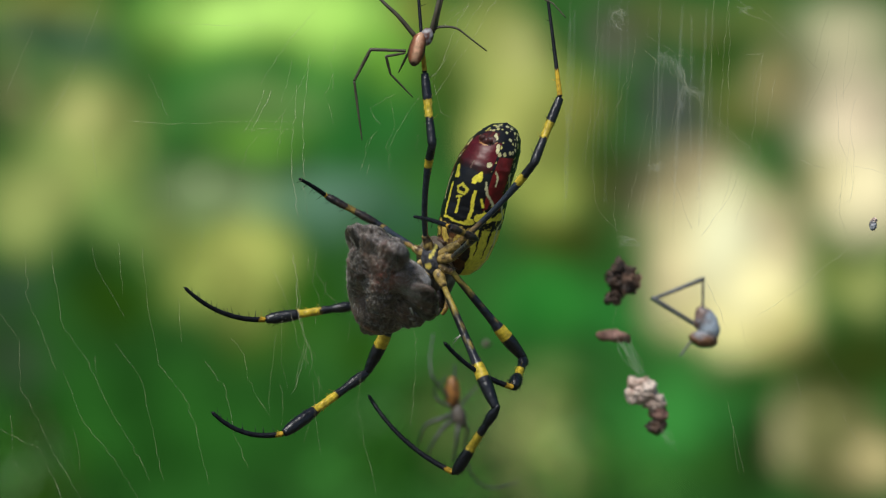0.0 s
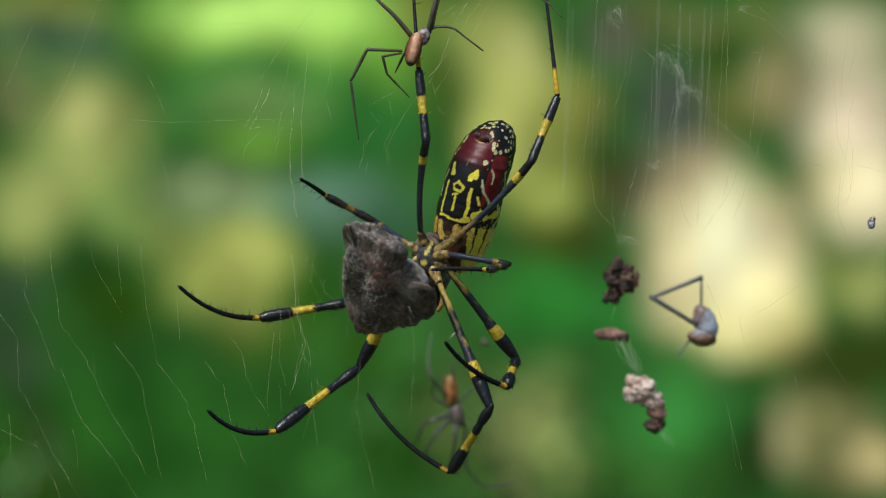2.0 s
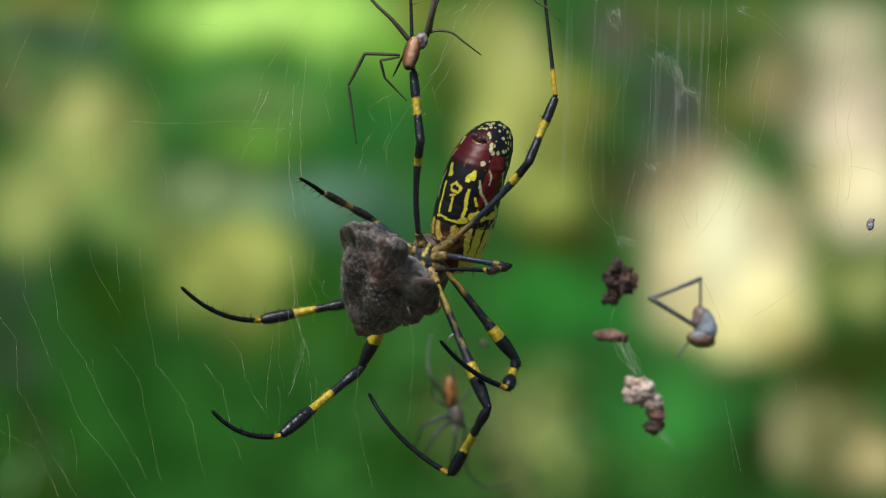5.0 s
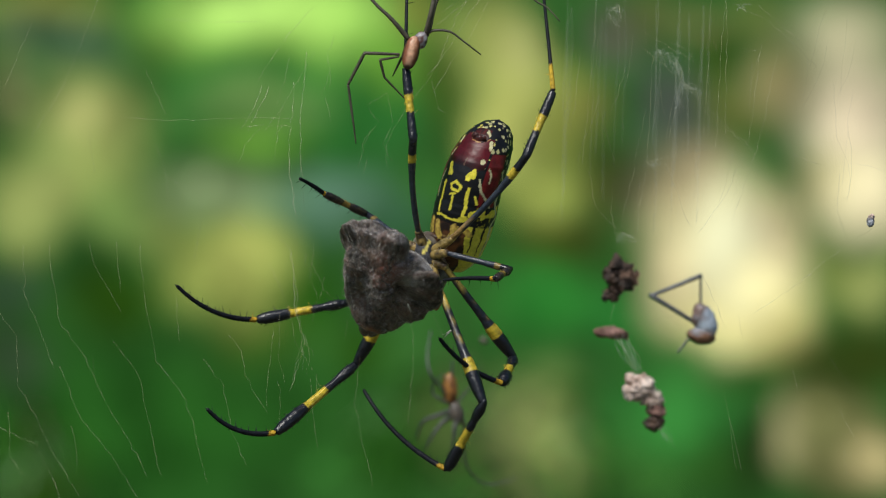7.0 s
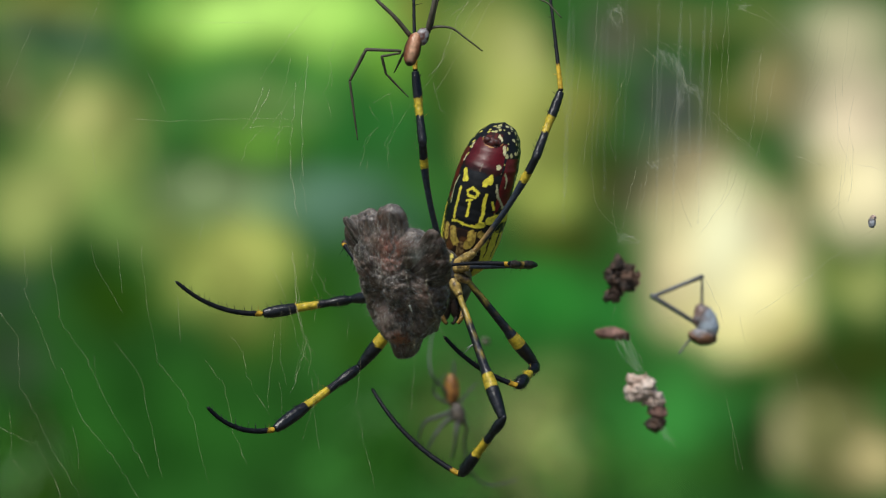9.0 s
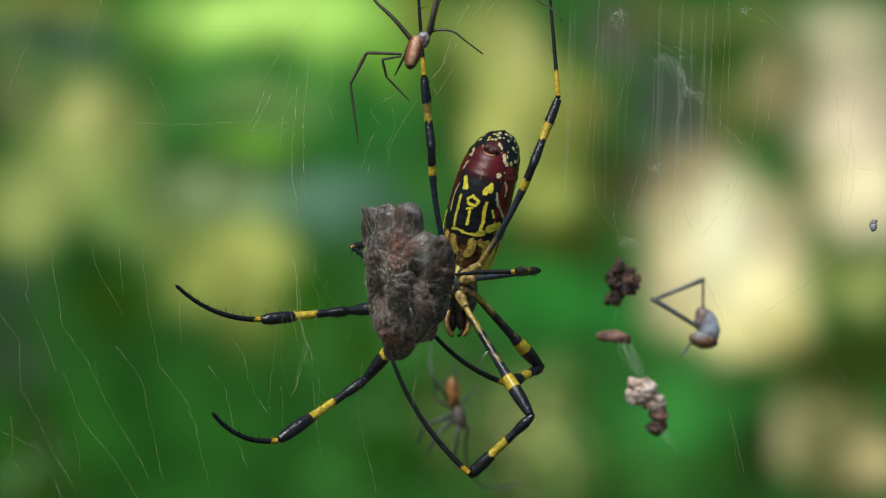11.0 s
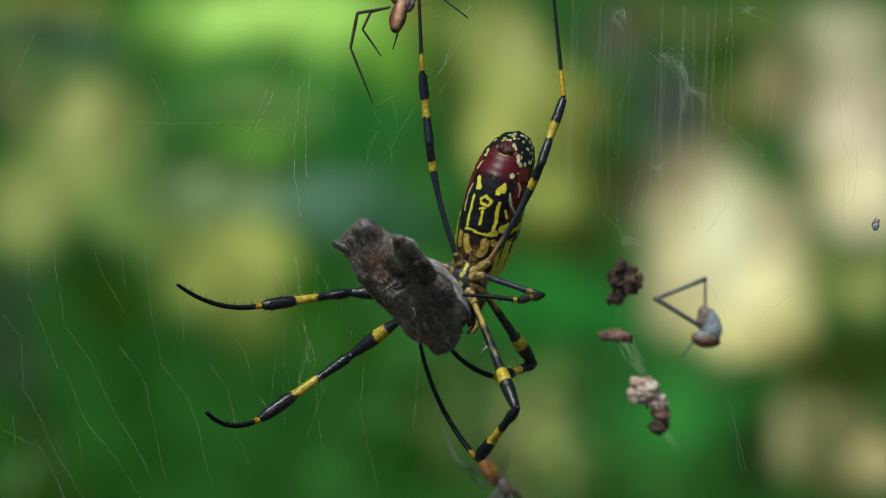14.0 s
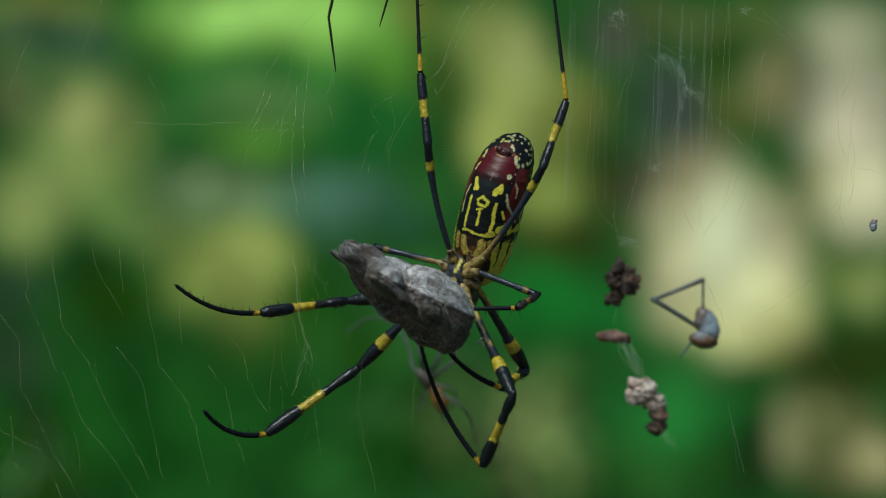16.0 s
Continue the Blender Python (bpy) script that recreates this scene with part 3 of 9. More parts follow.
GOLD_MARKS = (  # stripes, ring, spots and the furrow of the belly
    (((-28.5, 10.15), (-28.2, 9.07), (-27.9, 7.99), (-25.7, 6.81)), 0.17), (((25.4, 10.25), (24.6, 9.15), (27.7, 8.18), (25.8, 7.07)), 0.19),
    (((-3.3, 10.60), (10.4, 10.22), (6.2, 9.65), (-8.5, 9.70), (-11.7, 10.16), (-3.3, 10.60)), 0.15), (((-9.3, 9.11), (1.1, 9.32)), 0.11),
    (((-2.6, 9.14), (-1.3, 8.33), (-0.8, 7.45)), 0.13), (((40.0, 9.56), (46.5, 8.75)), 0.13), (((-31.9, 12.02), (-24.6, 11.36)), 0.27),
    (((-20.8, 11.24), (-27.1, 11.18)), 0.24), (((22.9, 11.87), (17.0, 11.31)), 0.32), (((24.7, 12.11), (26.5, 11.54)), 0.28),
    (((-29.4, 6.45), (-18.2, 6.64), (1.0, 6.52), (21.4, 6.56)), 0.13), (((24.0, 6.72), (32.2, 6.90)), 0.3), (((41.6, 7.41), (60.8, 7.95)), 0.4),
    (((-22.2, 5.6), (-19.0, 4.9), (-12.5, 4.3)), 0.42), (((-40.0, 5.7), (-38.0, 4.6)), 0.36), (((17.0, 5.7), (18.4, 4.9), (11.9, 4.3)), 0.45), (((32.1, 5.88), (46.9, 5.31)), 0.35))
CREAM_MARKS = (
    (((39.8, 11.40), (49.6, 10.18), (63.7, 9.31), (75.6, 8.52)), 0.17), (((33.5, 13.29), (34.9, 13.24)), 0.32), (((35.5, 15.16), (38.8, 14.70)), 0.32),
    (((51.4, 12.69), (61.5, 11.97), (61.4, 11.20)), 0.14), (((-45.2, 14.77), (-43.8, 14.33)), 0.2), (((-46.8, 13.42), (-46.8, 12.91)), 0.17),
    (((-44.0, 11.28), (-49.7, 9.90), (-46.2, 8.20)), 0.14), (((12.4, 16.17), (24.6, 15.84)), 0.16))


def abdomen_tint(a, v, c):
    """Yellow, black and red by the angle from the belly's middle line, in degrees, and by the share of the length."""
    wob, fine = noise.noise(c * 1.1), noise.noise(c * 3.2)
    gold, black, red, cream = (0.8, 0.71, 0.065), (0.008, 0.009, 0.011), (0.1, 0.004, 0.008), (0.62, 0.6, 0.34)
    a, z = a + 1.2 * fine, c.z + 0.06 * noise.noise(c * 2.6 + Vector((9, 0, 0)))
    s = abs(a)
    for line, width in GOLD_MARKS:
        if near(a, z, line, width * (1 + 0.28 * noise.noise(c * 2.1 + Vector((0, 5, 0))))) > 0:
            return gold if z > 6.3 else blend((0.62, 0.46, 0.09), (0.2, 0.1, 0.025), 0.2 + fine)
    for line, width in CREAM_MARKS:
        if near(a, z, line, 0.74 * width * (1 + 0.6 * fine)) > 0:
            return cream
    if s < 24 and 15.15 < z < 16.3:
        return blend((0.1, 0.012, 0.008), (0.03, 0.009, 0.008), 0.5 + 1.5 * fine)
    if abs(z - 15.0 - 0.0006 * a * a) < 0.07 and s < 30:
        return (0.4, 0.19, 0.05)
    if s < 42 and 12.3 + 0.25 * wob < z < 15.5:
        if s < 1.5 and z < 13.2:
            return (0.12, 0.07, 0.05)
        return blend(red, (0.02, 0.006, 0.006), (13.6 - z) * 0.8 + 0.5 * wob)
    if 48 < s < 86 and 9.0 + wob < z < 14.2:
        return blend((0.2, 0.014, 0.016), (0.07, 0.008, 0.008), 0.4 + wob)
    if z > 12.6 and s > 40 or z > 15.6:
        # speckled back end
        cell = noise.voronoi(Vector((c.x, c.y, c.z * 0.7)) * 1.75)[0]
        net = cell[1] - cell[0] > 0.34 + 0.2 * fine if s > 80 else cell[0] < 0.32 + 0.16 * wob
        return blend((0.62, 0.56, 0.1), (0.5, 0.48, 0.24), 1.5 * wob + 0.3 + 0.008 * a) if net else black
    if z > 6.2:
        if s > 86 and abs(s - 98 - 7 * math.sin(z * 1.9)) < 3:
            return cream
        if s > 60 and z < 8.6 and wob > 0.12:
            return gold
        return black if fine < 0.4 or s < 50 else blend(gold, black, 0.45)
    # front end: yellow with brown and black blotches
    if -50 < a < 44 + 6 * wob:
        if s < 8 and z < 4.6:
            return blend((0.3, 0.2, 0.08), (0.08, 0.04, 0.02), 0.4 + 1.5 * fine)
        return black if z > 5.95 else blend((0.12, 0.05, 0.018), (0.02, 0.012, 0.01), 0.5 + 2.2 * wob)
    if abs(s - 100 - 9 * wob) < 3:
        return cream
    if z > 3.4 + 1.2 * wob and abs((a * 0.6 + 1.6 * wob + 0.2 * fine) % 13 - 6.5) < 0.8 + 0.35 * (z - 3.4):
        return black
    return blend((0.74, 0.67, 0.07), (0.12, 0.08, 0.015), 3 * (wob - 0.45) if s < 130 else 0.5 + wob)


bm, rings, sides = bmesh.new(), 250, 260
last = None
for i in range(rings + 1):
    v = 0.5 - 0.5 * math.cos(math.pi * i / rings)
    r = ab_radius(v) * (1 + 0.012 * noise.noise(Vector((0, 0, v * 30))))
    ring = []
    for k in range(sides):
        a = 2 * math.pi * k / sides
        back = 1.1 if math.cos(a) < 0 else 1.0
        fold = 1 + 0.01 * noise.noise(Vector((math.sin(a) * 3, math.cos(a) * 3, v * 16)))
        ring.append(bm.verts.new((r * math.sin(a) * fold, -r * math.cos(a) * back * fold + 2.5 * max(0, (v - 0.6) / 0.4) ** 1.6, v * AB_LENGTH)))
    if last:
        for k in range(sides):
            bm.faces.new((last[k], last[(k + 1) % sides], ring[(k + 1) % sides], ring[k]))
    last = ring
bmesh.ops.recalc_face_normals(bm, faces=bm.faces)
abdomen = part("abdomen", bm, MAT_ABDOMEN, spider, "black abdomen with yellow stripes and a red patch")
paint(abdomen, lambda c: abdomen_tint(math.degrees(math.atan2(c.x, -c.y + 2.5 * max(0, (c.z / AB_LENGTH - 0.6) / 0.4) ** 1.6)), c.z / AB_LENGTH, c))
for x, z, r in ((-0.42, 14.75, 0.42), (0.42, 14.75, 0.42), (0, 14.5, 0.5), (-0.4, 14.2, 0.36), (0.4, 14.2, 0.36)):
    bm = lump(bmesh.new(), (x * 1.1, -0.98, z + 0.75), (r * 1.1, r * 0.5, r * 0.9), 0.1, 3, z)
    paint(part("spinneret", bm, MAT_HEAD, abdomen, "dark red spinneret"), lambda c: blend((0.09, 0.014, 0.01), (0.02, 0.006, 0.005), 0.5 + noise.noise(c * 3)))

# ---- the wrapped prey ----
LOBES = (((-1.77, 1.56, -0.38), (1.90, 2.73, 5.78)),
         ((0.67, -0.18, -3.09), (3.11, 2.53, 3.02)),
         ((-0.27, 0.91, -6.29), (1.55, 2.74, 1.79)),
         ((-2.61, 1.35, 5.80), (1.61, 0.65, 2.93)),
         ((-2.99, 0.39, 8.52), (0.55, 0.36, 0.76)),
         ((1.60, 1.81, 6.63), (1.04, 0.62, 1.81)),
         ((-0.73, 1.58, 6.66), (1.71, 0.92, 2.68)),
         ((2.32, 0.11, 8.73), (1.69, 0.98, 1.80)),
         ((1.51, -1.17, 1.82), (1.86, 1.76, 3.52)),
         ((6.96, -1.60, 4.86), (1.53, 0.78, 3.44)),
         ((4.11, -0.18, 0.00), (2.27, 1.74, 3.16)),
         ((1.99, 2.36, -1.81), (1.81, 2.32, 4.70)),
         ((3.32, -0.02, 5.27), (3.13, 1.70, 2.21)),
         ((1.60, -0.30, 5.60), (1.90, 1.45, 2.60)),
         ((-0.90, -0.10, 3.60), (2.20, 1.60, 3.60)),
         ((0.20, 0.50, 7.10), (2.40, 0.95, 1.90)))
PREY_MID = Vector((1.0, 0.4, 1.0))
PALE_SIDE, PALE_FROM = Vector((0.170, 0.964, 0.206)), 1.77


def prey_hull(ways, level=1.0):
    """How far the prey's lobes reach from its middle, along many ways at once."""
    ways = np.array(ways, float)

    def field(far):
        p = np.array(PREY_MID) + ways * far[:, None]
        return sum(np.exp(-8 * (np.sqrt((((p - np.array(c)) / np.array(r)) ** 2).sum(1)) - 1)) for c, r in LOBES)
    hi = np.full(len(ways), 0.4)
    for far in np.linspace(0.4, 12.0, 50):
        hi = np.where(field(np.full(len(ways), far)) > level, far, hi)
    lo, hi = hi, hi + 0.237
    for _ in range(9):
        mid = (lo + hi) / 2
        inside = field(mid) > level
        lo, hi = np.where(inside, mid, lo), np.where(inside, hi, mid)
    return lo


def prey_skin(ways, lift=0.0, level=1.0):
    """Places on the crumpled skin along these ways from the middle."""
    got = []
    for d, far in zip(ways, prey_hull(ways, level)):
        d = Vector(d)
        q = PREY_MID + d * float(far)
        smooth = min(1.0, max(0.0, (q.dot(PALE_SIDE) - PALE_FROM) / 0.5))
        rough = 1 - 0.75 * smooth
        ridge = q.dot(PALE_SIDE) - PALE_FROM + 0.25 * noise.noise(q * 0.5)
        fold = abs(noise.noise(q * 0.55 + Vector((3, 0, 0)))) + 0.5 * abs(noise.noise(q * 1.2 + Vector((0, 8, 0))))
        k = 0.16 * noise.noise(q * 0.5) - rough * 0.42 * max(0.0, 0.4 - fold) * 2 + rough * 0.1 * noise.noise(q * 2.1)
        k += (0.03 + 0.05 * rough) * noise.noise(q * 5.0) + 0.045 * noise.noise(q * 10) + 0.16 * math.exp(-(ridge / 0.35) ** 2)
        k += min(1.0, max(0.0, (q.z - 6.6) / 1.5)) * (0.2 * noise.noise(q * 1.2) + 0.13 * noise.noise(q * 2.9))
        got.append(q + d * (k + lift))
    return got


bm = bmesh.new()
bmesh.ops.create_icosphere(bm, subdivisions=7, radius=1)
for v, p in zip(bm.verts, prey_skin([v.co.normalized() for v in bm.verts])):
    v.co = p
bmesh.ops.smooth_vert(bm, verts=bm.verts, factor=0.35, use_axis_x=True, use_axis_y=True, use_axis_z=True)
prey = part("wrapped_prey", bm, MAT_PREY)
tagged(prey, "dark brown insect wrapped in grey silk, held by the spider", "prey")


def spot_on(c, x, y, z, wide, tall):
    return math.exp(-((c.x - x) / wide) ** 2 - ((c.y - y) / wide) ** 2 - ((c.z - z) / tall) ** 2)


def prey_tint(c):
    w, g = noise.noise(c * 0.4), noise.noise(Vector((c.x * 2.2, c.y * 2.2, c.z * 0.9)) + Vector((4, 0, 0)))
    fleck, fine = noise.noise(c * 3.3 + Vector((0, 6, 0))), noise.noise(c * 7.5)
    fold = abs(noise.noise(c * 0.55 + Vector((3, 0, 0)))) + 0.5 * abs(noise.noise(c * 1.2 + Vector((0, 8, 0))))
    t = blend((0.1, 0.062, 0.045), (0.016, 0.011, 0.009), 0.5 + 2.0 * w + 1.0 * fleck)
    t = blend(t, (0.17, 0.052, 0.03), 1.1 * spot_on(c, 1.65, -1.7, 5.7, 1.5, 2.3) + 0.5 * noise.noise(c * 0.5 + Vector((7, 3, 1))) + 0.5 * fleck)
    t = blend(t, (0.21, 0.17, 0.145), 1.1 * g + 0.7 * fine - 0.25)
    t = blend(t, (0.3, 0.1, 0.05), 1.4 * spot_on(c, 0.1, -2.2, -4.3, 1.2, 0.9) + 0.6 * fleck * spot_on(c, 0.1, -2.2, -4.3, 2, 2))
    # one side paler: its smooth silk, with light from above painted in
    side = (c.dot(PALE_SIDE) - PALE_FROM + 0.25 * noise.noise(c * 0.5)) / 0.3
    pale = max(0.0, min(1.0, side * 2)) * max(0.15, min(1.0, (7.6 - c.z) / 2.0))
    grain = noise.noise(Vector((c.x * 1.8, c.y * 1.8, c.z * 0.5)) + Vector((2, 2, 0)))
    t = blend(t, blend((0.72, 0.69, 0.71), (0.27, 0.24, 0.235), 0.35 + 1.5 * grain + 0.35 * fleck), pale * (0.9 + 0.3 * fine))
    # crevice shade painted into the folds, plus scattered dark flecks
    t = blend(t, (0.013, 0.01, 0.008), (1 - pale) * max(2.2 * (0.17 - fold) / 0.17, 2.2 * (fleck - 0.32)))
    if c.z > 7.4:
        t = blend(t, (0.02, 0.014, 0.011), 0.5 + 1.4 * fleck if c.x < 0.4 else 0.2 + fleck)
    t = blend(t, (0.4, 0.43, 0.4), 1.1 * spot_on(c, 4.7, -0.9, 4.9, 0.8, 1.3) + 0.4 * fine)
    t = blend(t, (0.014, 0.01, 0.009), 1.2 * spot_on(c, 5.5, -1.6, 2.6, 0.9, 2.0))
    if spot_on(c, 1.65, -1.5, 5.8, 1.0, 1.6) > 0.35 and fine > 0.52:
        t = (0.62, 0.52, 0.44)
    return t


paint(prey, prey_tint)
rnd = random.Random(8)


def wound(count, thin, span, lift, wander):
    """Silk threads that follow the skin."""
    ways, bm = [], bmesh.new()
    for i in range(count):
        axis = Vector((rnd.gauss(0, 1), rnd.gauss(0, 1), rnd.gauss(0, 0.6))).normalized()
        u = axis.orthogonal().normalized()
        w, a0 = axis.cross(u), rnd.uniform(0, 6.28)
        tilt, run = rnd.uniform(-0.5, 0.5), rnd.uniform(*span)
        for k in range(9):
            a = a0 + run * k / 8
            ways.append((math.cos(a) * u + math.sin(a) * w + axis * tilt + wander * Vector((rnd.gauss(0, 1), rnd.gauss(0, 1), rnd.gauss(0, 1)))).normalized())
    spots = prey_skin(ways, lift)
    for i in range(count):
        tube(bm, spots[9 * i:9 * i + 9], [rnd.choice(thin)] * 9, 4)
    return bm


part("silk_wrapping", wound(620, (0.009, 0.012, 0.016), (0.25, 1.0), 0.03, 0.07), MAT_WRAP, prey, "pale grey silk threads wound over it")
part("matted_silk", wound(700, (0.014, 0.024, 0.04), (0.05, 0.2), 0.03, 0.035), MAT_WRAP, prey, "short matted wisps of grey silk")
bm = bmesh.new()
bmesh.ops.create_icosphere(bm, subdivisions=6, radius=1)
for v, p in zip(bm.verts, prey_skin([v.co.normalized() for v in bm.verts], 0.16, 0.75)):
    v.co = p
bmesh.ops.smooth_vert(bm, verts=bm.verts, factor=0.5, use_axis_x=True, use_axis_y=True, use_axis_z=True)
part("silk_veil", bm, MAT_VEIL, prey, "thin torn veil of grey silk")
bm = bmesh.new()
ways = [Vector((rnd.gauss(0, 1), rnd.gauss(0, 1), rnd.gauss(0, 1))).normalized() for _ in range(420)]
for d, p in zip(ways, prey_skin(ways)):
    pts = [p]
    for k in range(4):
        d = (d + 0.5 * Vector((rnd.gauss(0, 1), rnd.gauss(0, 1), rnd.gauss(0, 1)))).normalized()
        pts.append(pts[-1] + d * rnd.uniform(0.06, 0.22))
    tube(bm, pts, [0.013] * 5, 3)
part("silk_fuzz", bm, MAT_WRAP, prey, "loose ends of pale silk")
bm = tube(bmesh.new(), [(-1.3, 0.6, 7.2), (-0.8, 0.2, 7.3), (-0.2, -0.1, 7.1), (0.4, -0.2, 7.2)], [0.03, 0.06, 0.07, 0.03], 6, 4)
part("straw_shred", bm, MAT_PALE_CRUMB, prey, "straw-coloured shred at the neck")


# ---- the two small spiders ----
def small_spider(name, label, centre, pieces, legs, tint, leg_skin, group="small spiders"):
    ob = tagged(new(name), label, "spider", group)
    ob.location = Vector(centre) * MM + Vector((0, 0, HANG))
    o = Vector(centre)
    for piece, c, r, lean in pieces:
        bm = lump(bmesh.new(), Vector(c) - o, r, 0.05, 4, len(piece), turn=(0, lean, 0))
        paint(part(piece, bm, MAT_COPPER, ob), tint(piece, Vector(c) - o))
    for leg, radius in legs:
        pts = [Vector(p) - o for p in leg]
        bm = tube(bmesh.new(), pts, [radius * (1 - 0.6 * i / (len(pts) - 1)) for i in range(len(pts))], 8, 5)
        part("leg", bm, leg_skin, ob)
    return ob


def suitor_tint(piece, o):
    def tint(c):
        q = c - o
        if piece == "abdomen":
            off = abs(q.x - 0.25 * q.z + 0.1 * noise.noise(c * 2.5))
            t = blend((0.66, 0.38, 0.24), (0.28, 0.1, 0.045), 3 * (off - 0.16) + 0.6 * noise.noise(c * 3))
            return blend(t, (0.05, 0.026, 0.018), max(2.6 * (off - 0.5), 2.2 * (-1.05 - q.z)) + 0.5 * noise.noise(c * 2))
        return blend((0.32, 0.31, 0.32), (0.12, 0.05, 0.04), 0.45 + 2.2 * noise.noise(c * 2.4))
    return tint


def lurker_tint(piece, o):
    def tint(c):
        if piece == "abdomen":
            return blend((0.34, 0.15, 0.03), (0.12, 0.05, 0.018), 0.4 + 0.6 * math.sin(c.x * 6) + noise.noise(c * 1.5))
        return blend((0.15, 0.125, 0.1), (0.05, 0.042, 0.036), 0.5 + noise.noise(c * 1.5))
    return tint


suitor = small_spider(
    "small_spider", "small coppery brown spider with grey legs in the web", (-2.93, -2.00, 21.55),
    (("abdomen", (-2.75, -2.00, 21.07), (0.88, 0.88, 1.8), 14), ("head", (-1.73, -1.60, 22.41), (0.72, 0.7, 0.95), 12)),
    ((((-2.93, -1.00, 22.44), (-4.72, -1.60, 24.56), (-6.69, -1.60, 26.47), (-8.62, -1.00, 29.09)), 0.28),
     (((-1.20, -1.00, 22.92), (-0.66, -2.00, 25.13), (0.12, -2.00, 28.72), (0.96, -2.00, 30.51)), 0.34),
     (((-1.14, -1.00, 23.04), (-0.36, -1.40, 23.44), (1.32, -1.40, 23.32), (2.75, -1.00, 22.32), (4.56, 0.00, 21.00)), 0.17),
     (((-0.84, -1.00, 23.16), (0.96, -1.00, 28.19), (6.94, -1.00, 29.09), (10.41, -1.00, 26.51), (11.49, -1.00, 25.92), (12.87, -1.00, 24.42)), 0.15)),
    suitor_tint, MAT_GREY_LEG)
SIDE_SMALL = (1, 0, 0.3)


def jointed_leg(lengths, radii):
    """A thin leg of stiff pieces, each along its own z."""
    pieces = []
    for name, length, r0, r1 in zip(("femur", "tibia", "tarsus")[-len(lengths):], lengths, radii, radii[1:]):
        bm = tube(bmesh.new(), [(0, 0, -0.06), (0, 0, length * 0.3), (0, 0, length * 0.7), (0, 0, length)], [r0 * 0.85, r0, (r0 + r1) / 2, r1], 8, 4)
        for k in range(5):
            spike(bm, (0, 0, length * (0.1 + 0.18 * k)), (1, math.sin(k * 2.3), 0.7), 0.32, 0.02)
        pieces.append(part(name, bm, MAT_GREY_LEG, suitor))
    return pieces


LONG_LEG = jointed_leg((3.65, 3.8, 6.3), (0.17, 0.19, 0.14, 0.05))
SHORT_LEG = jointed_leg((2.1, 2.0, 3.5), (0.13, 0.15, 0.12, 0.05))
SPARE = jointed_leg((2.1, 5.0), (0.15, 0.14, 0.05))
lurker = small_spider(
    "small_spider", "small orange brown spider behind the large one", (1.03, 31.00, -16.74),
    (("abdomen", (1.03, 31.00, -16.36), (0.9, 0.85, 1.85), -4), ("head", (1.75, 31.00, -19.01), (0.82, 0.8, 1.35), -14)),
    ((((1.23, 31.00, -14.93), (1.29, 31.00, -13.84), (1.29, 31.00, -12.99)), 0.2),
     (((1.03, 31.00, -17.71), (0.13, 30.00, -16.19), (-1.16, 29.00, -14.61), (-1.55, 30.00, -12.51), (-1.16, 31.00, -9.63)), 0.22),
     (((1.16, 31.00, -18.04), (-0.26, 30.00, -17.35), (-0.90, 30.00, -16.71), (-0.84, 30.00, -15.74), (0.39, 30.00, -14.51)), 0.2),
     (((1.94, 31.00, -17.78), (2.97, 31.00, -16.55), (4.01, 31.00, -15.45)), 0.18),
     (((1.42, 31.00, -18.68), (-0.26, 30.00, -19.29), (-2.06, 30.00, -20.06), (-2.84, 31.00, -22.05)), 0.31),
     (((1.42, 31.00, -19.20), (0.06, 30.00, -20.25), (-1.03, 30.00, -21.74), (-1.81, 31.00, -23.34)), 0.31),
     (((1.81, 31.00, -19.59), (1.55, 30.00, -20.90), (1.42, 30.00, -22.19), (1.03, 31.00, -24.18)), 0.31),
     (((2.20, 31.00, -19.33), (2.72, 32.00, -20.67), (2.47, 33.00, -22.67), (3.12, 34.00, -25.65), (5.29, 35.00, -27.47), (8.74, 35.00, -26.82)), 0.22)),
    lurker_tint, MAT_PALE_LEG)
lurker.scale = (1.056, 1.056, 1.056)

# ---- remains hanging in the web ----
SWAYING = []


def behind(p):
    """The place 18 further back in the torn web that lies on the same line of sight, for things deep in it."""
    k = (418 + p[1]) / (400 + p[1]) if p[1] > 10 else 1.0
    return Vector((p[0] * k, p[1] + (18 if p[1] > 10 else 0), p[2] * k))


def husk_tint(c):
    """Pinkish brown above, bluish grey glassy flanks, brown below."""
    w = noise.noise(c * 1.1) * 0.8
    t = blend((0.34, 0.4, 0.47), (0.17, 0.11, 0.095), 0.35 + 0.9 * w - 0.7 * c.x + 0.35 * (c.z - 0.8))
    return blend(t, (0.2, 0.1, 0.055), -1.1 * (c.z - 0.1) + 0.6 * w)


def remains(name, label, centre, pieces, category="debris"):
    """A hanging thing of uneven lumps: part name, place, radii, lean, material."""
    o = behind(centre)
    ob = tagged(new(name), label, category)
    ob.location = o * MM + Vector((0, 0, HANG))
    for i, (piece, c, r, lean, material) in enumerate(pieces):
        rough = 0.5 if material in (MAT_DARK_CRUMB, MAT_PALE_CRUMB) else 0.12 if material == MAT_HUSK_SKIN else 0.25
        bm = lump(bmesh.new(), behind(c) - o, r, rough, 5, i * 3.1 + r[0], 1.5 / max(r), (0, lean, 0))
        if material in (MAT_DARK_CRUMB, MAT_PALE_CRUMB):
            for v in bm.verts:
                v.co += (v.co - (behind(c) - o)) * (0.22 * noise.noise(v.co * 2.6) + 0.12 * noise.noise(v.co * 6))
        made = part(piece, bm, material, ob)
        if material == MAT_HUSK_SKIN:
            paint(made, husk_tint)
    SWAYING.append(ob)
    return ob


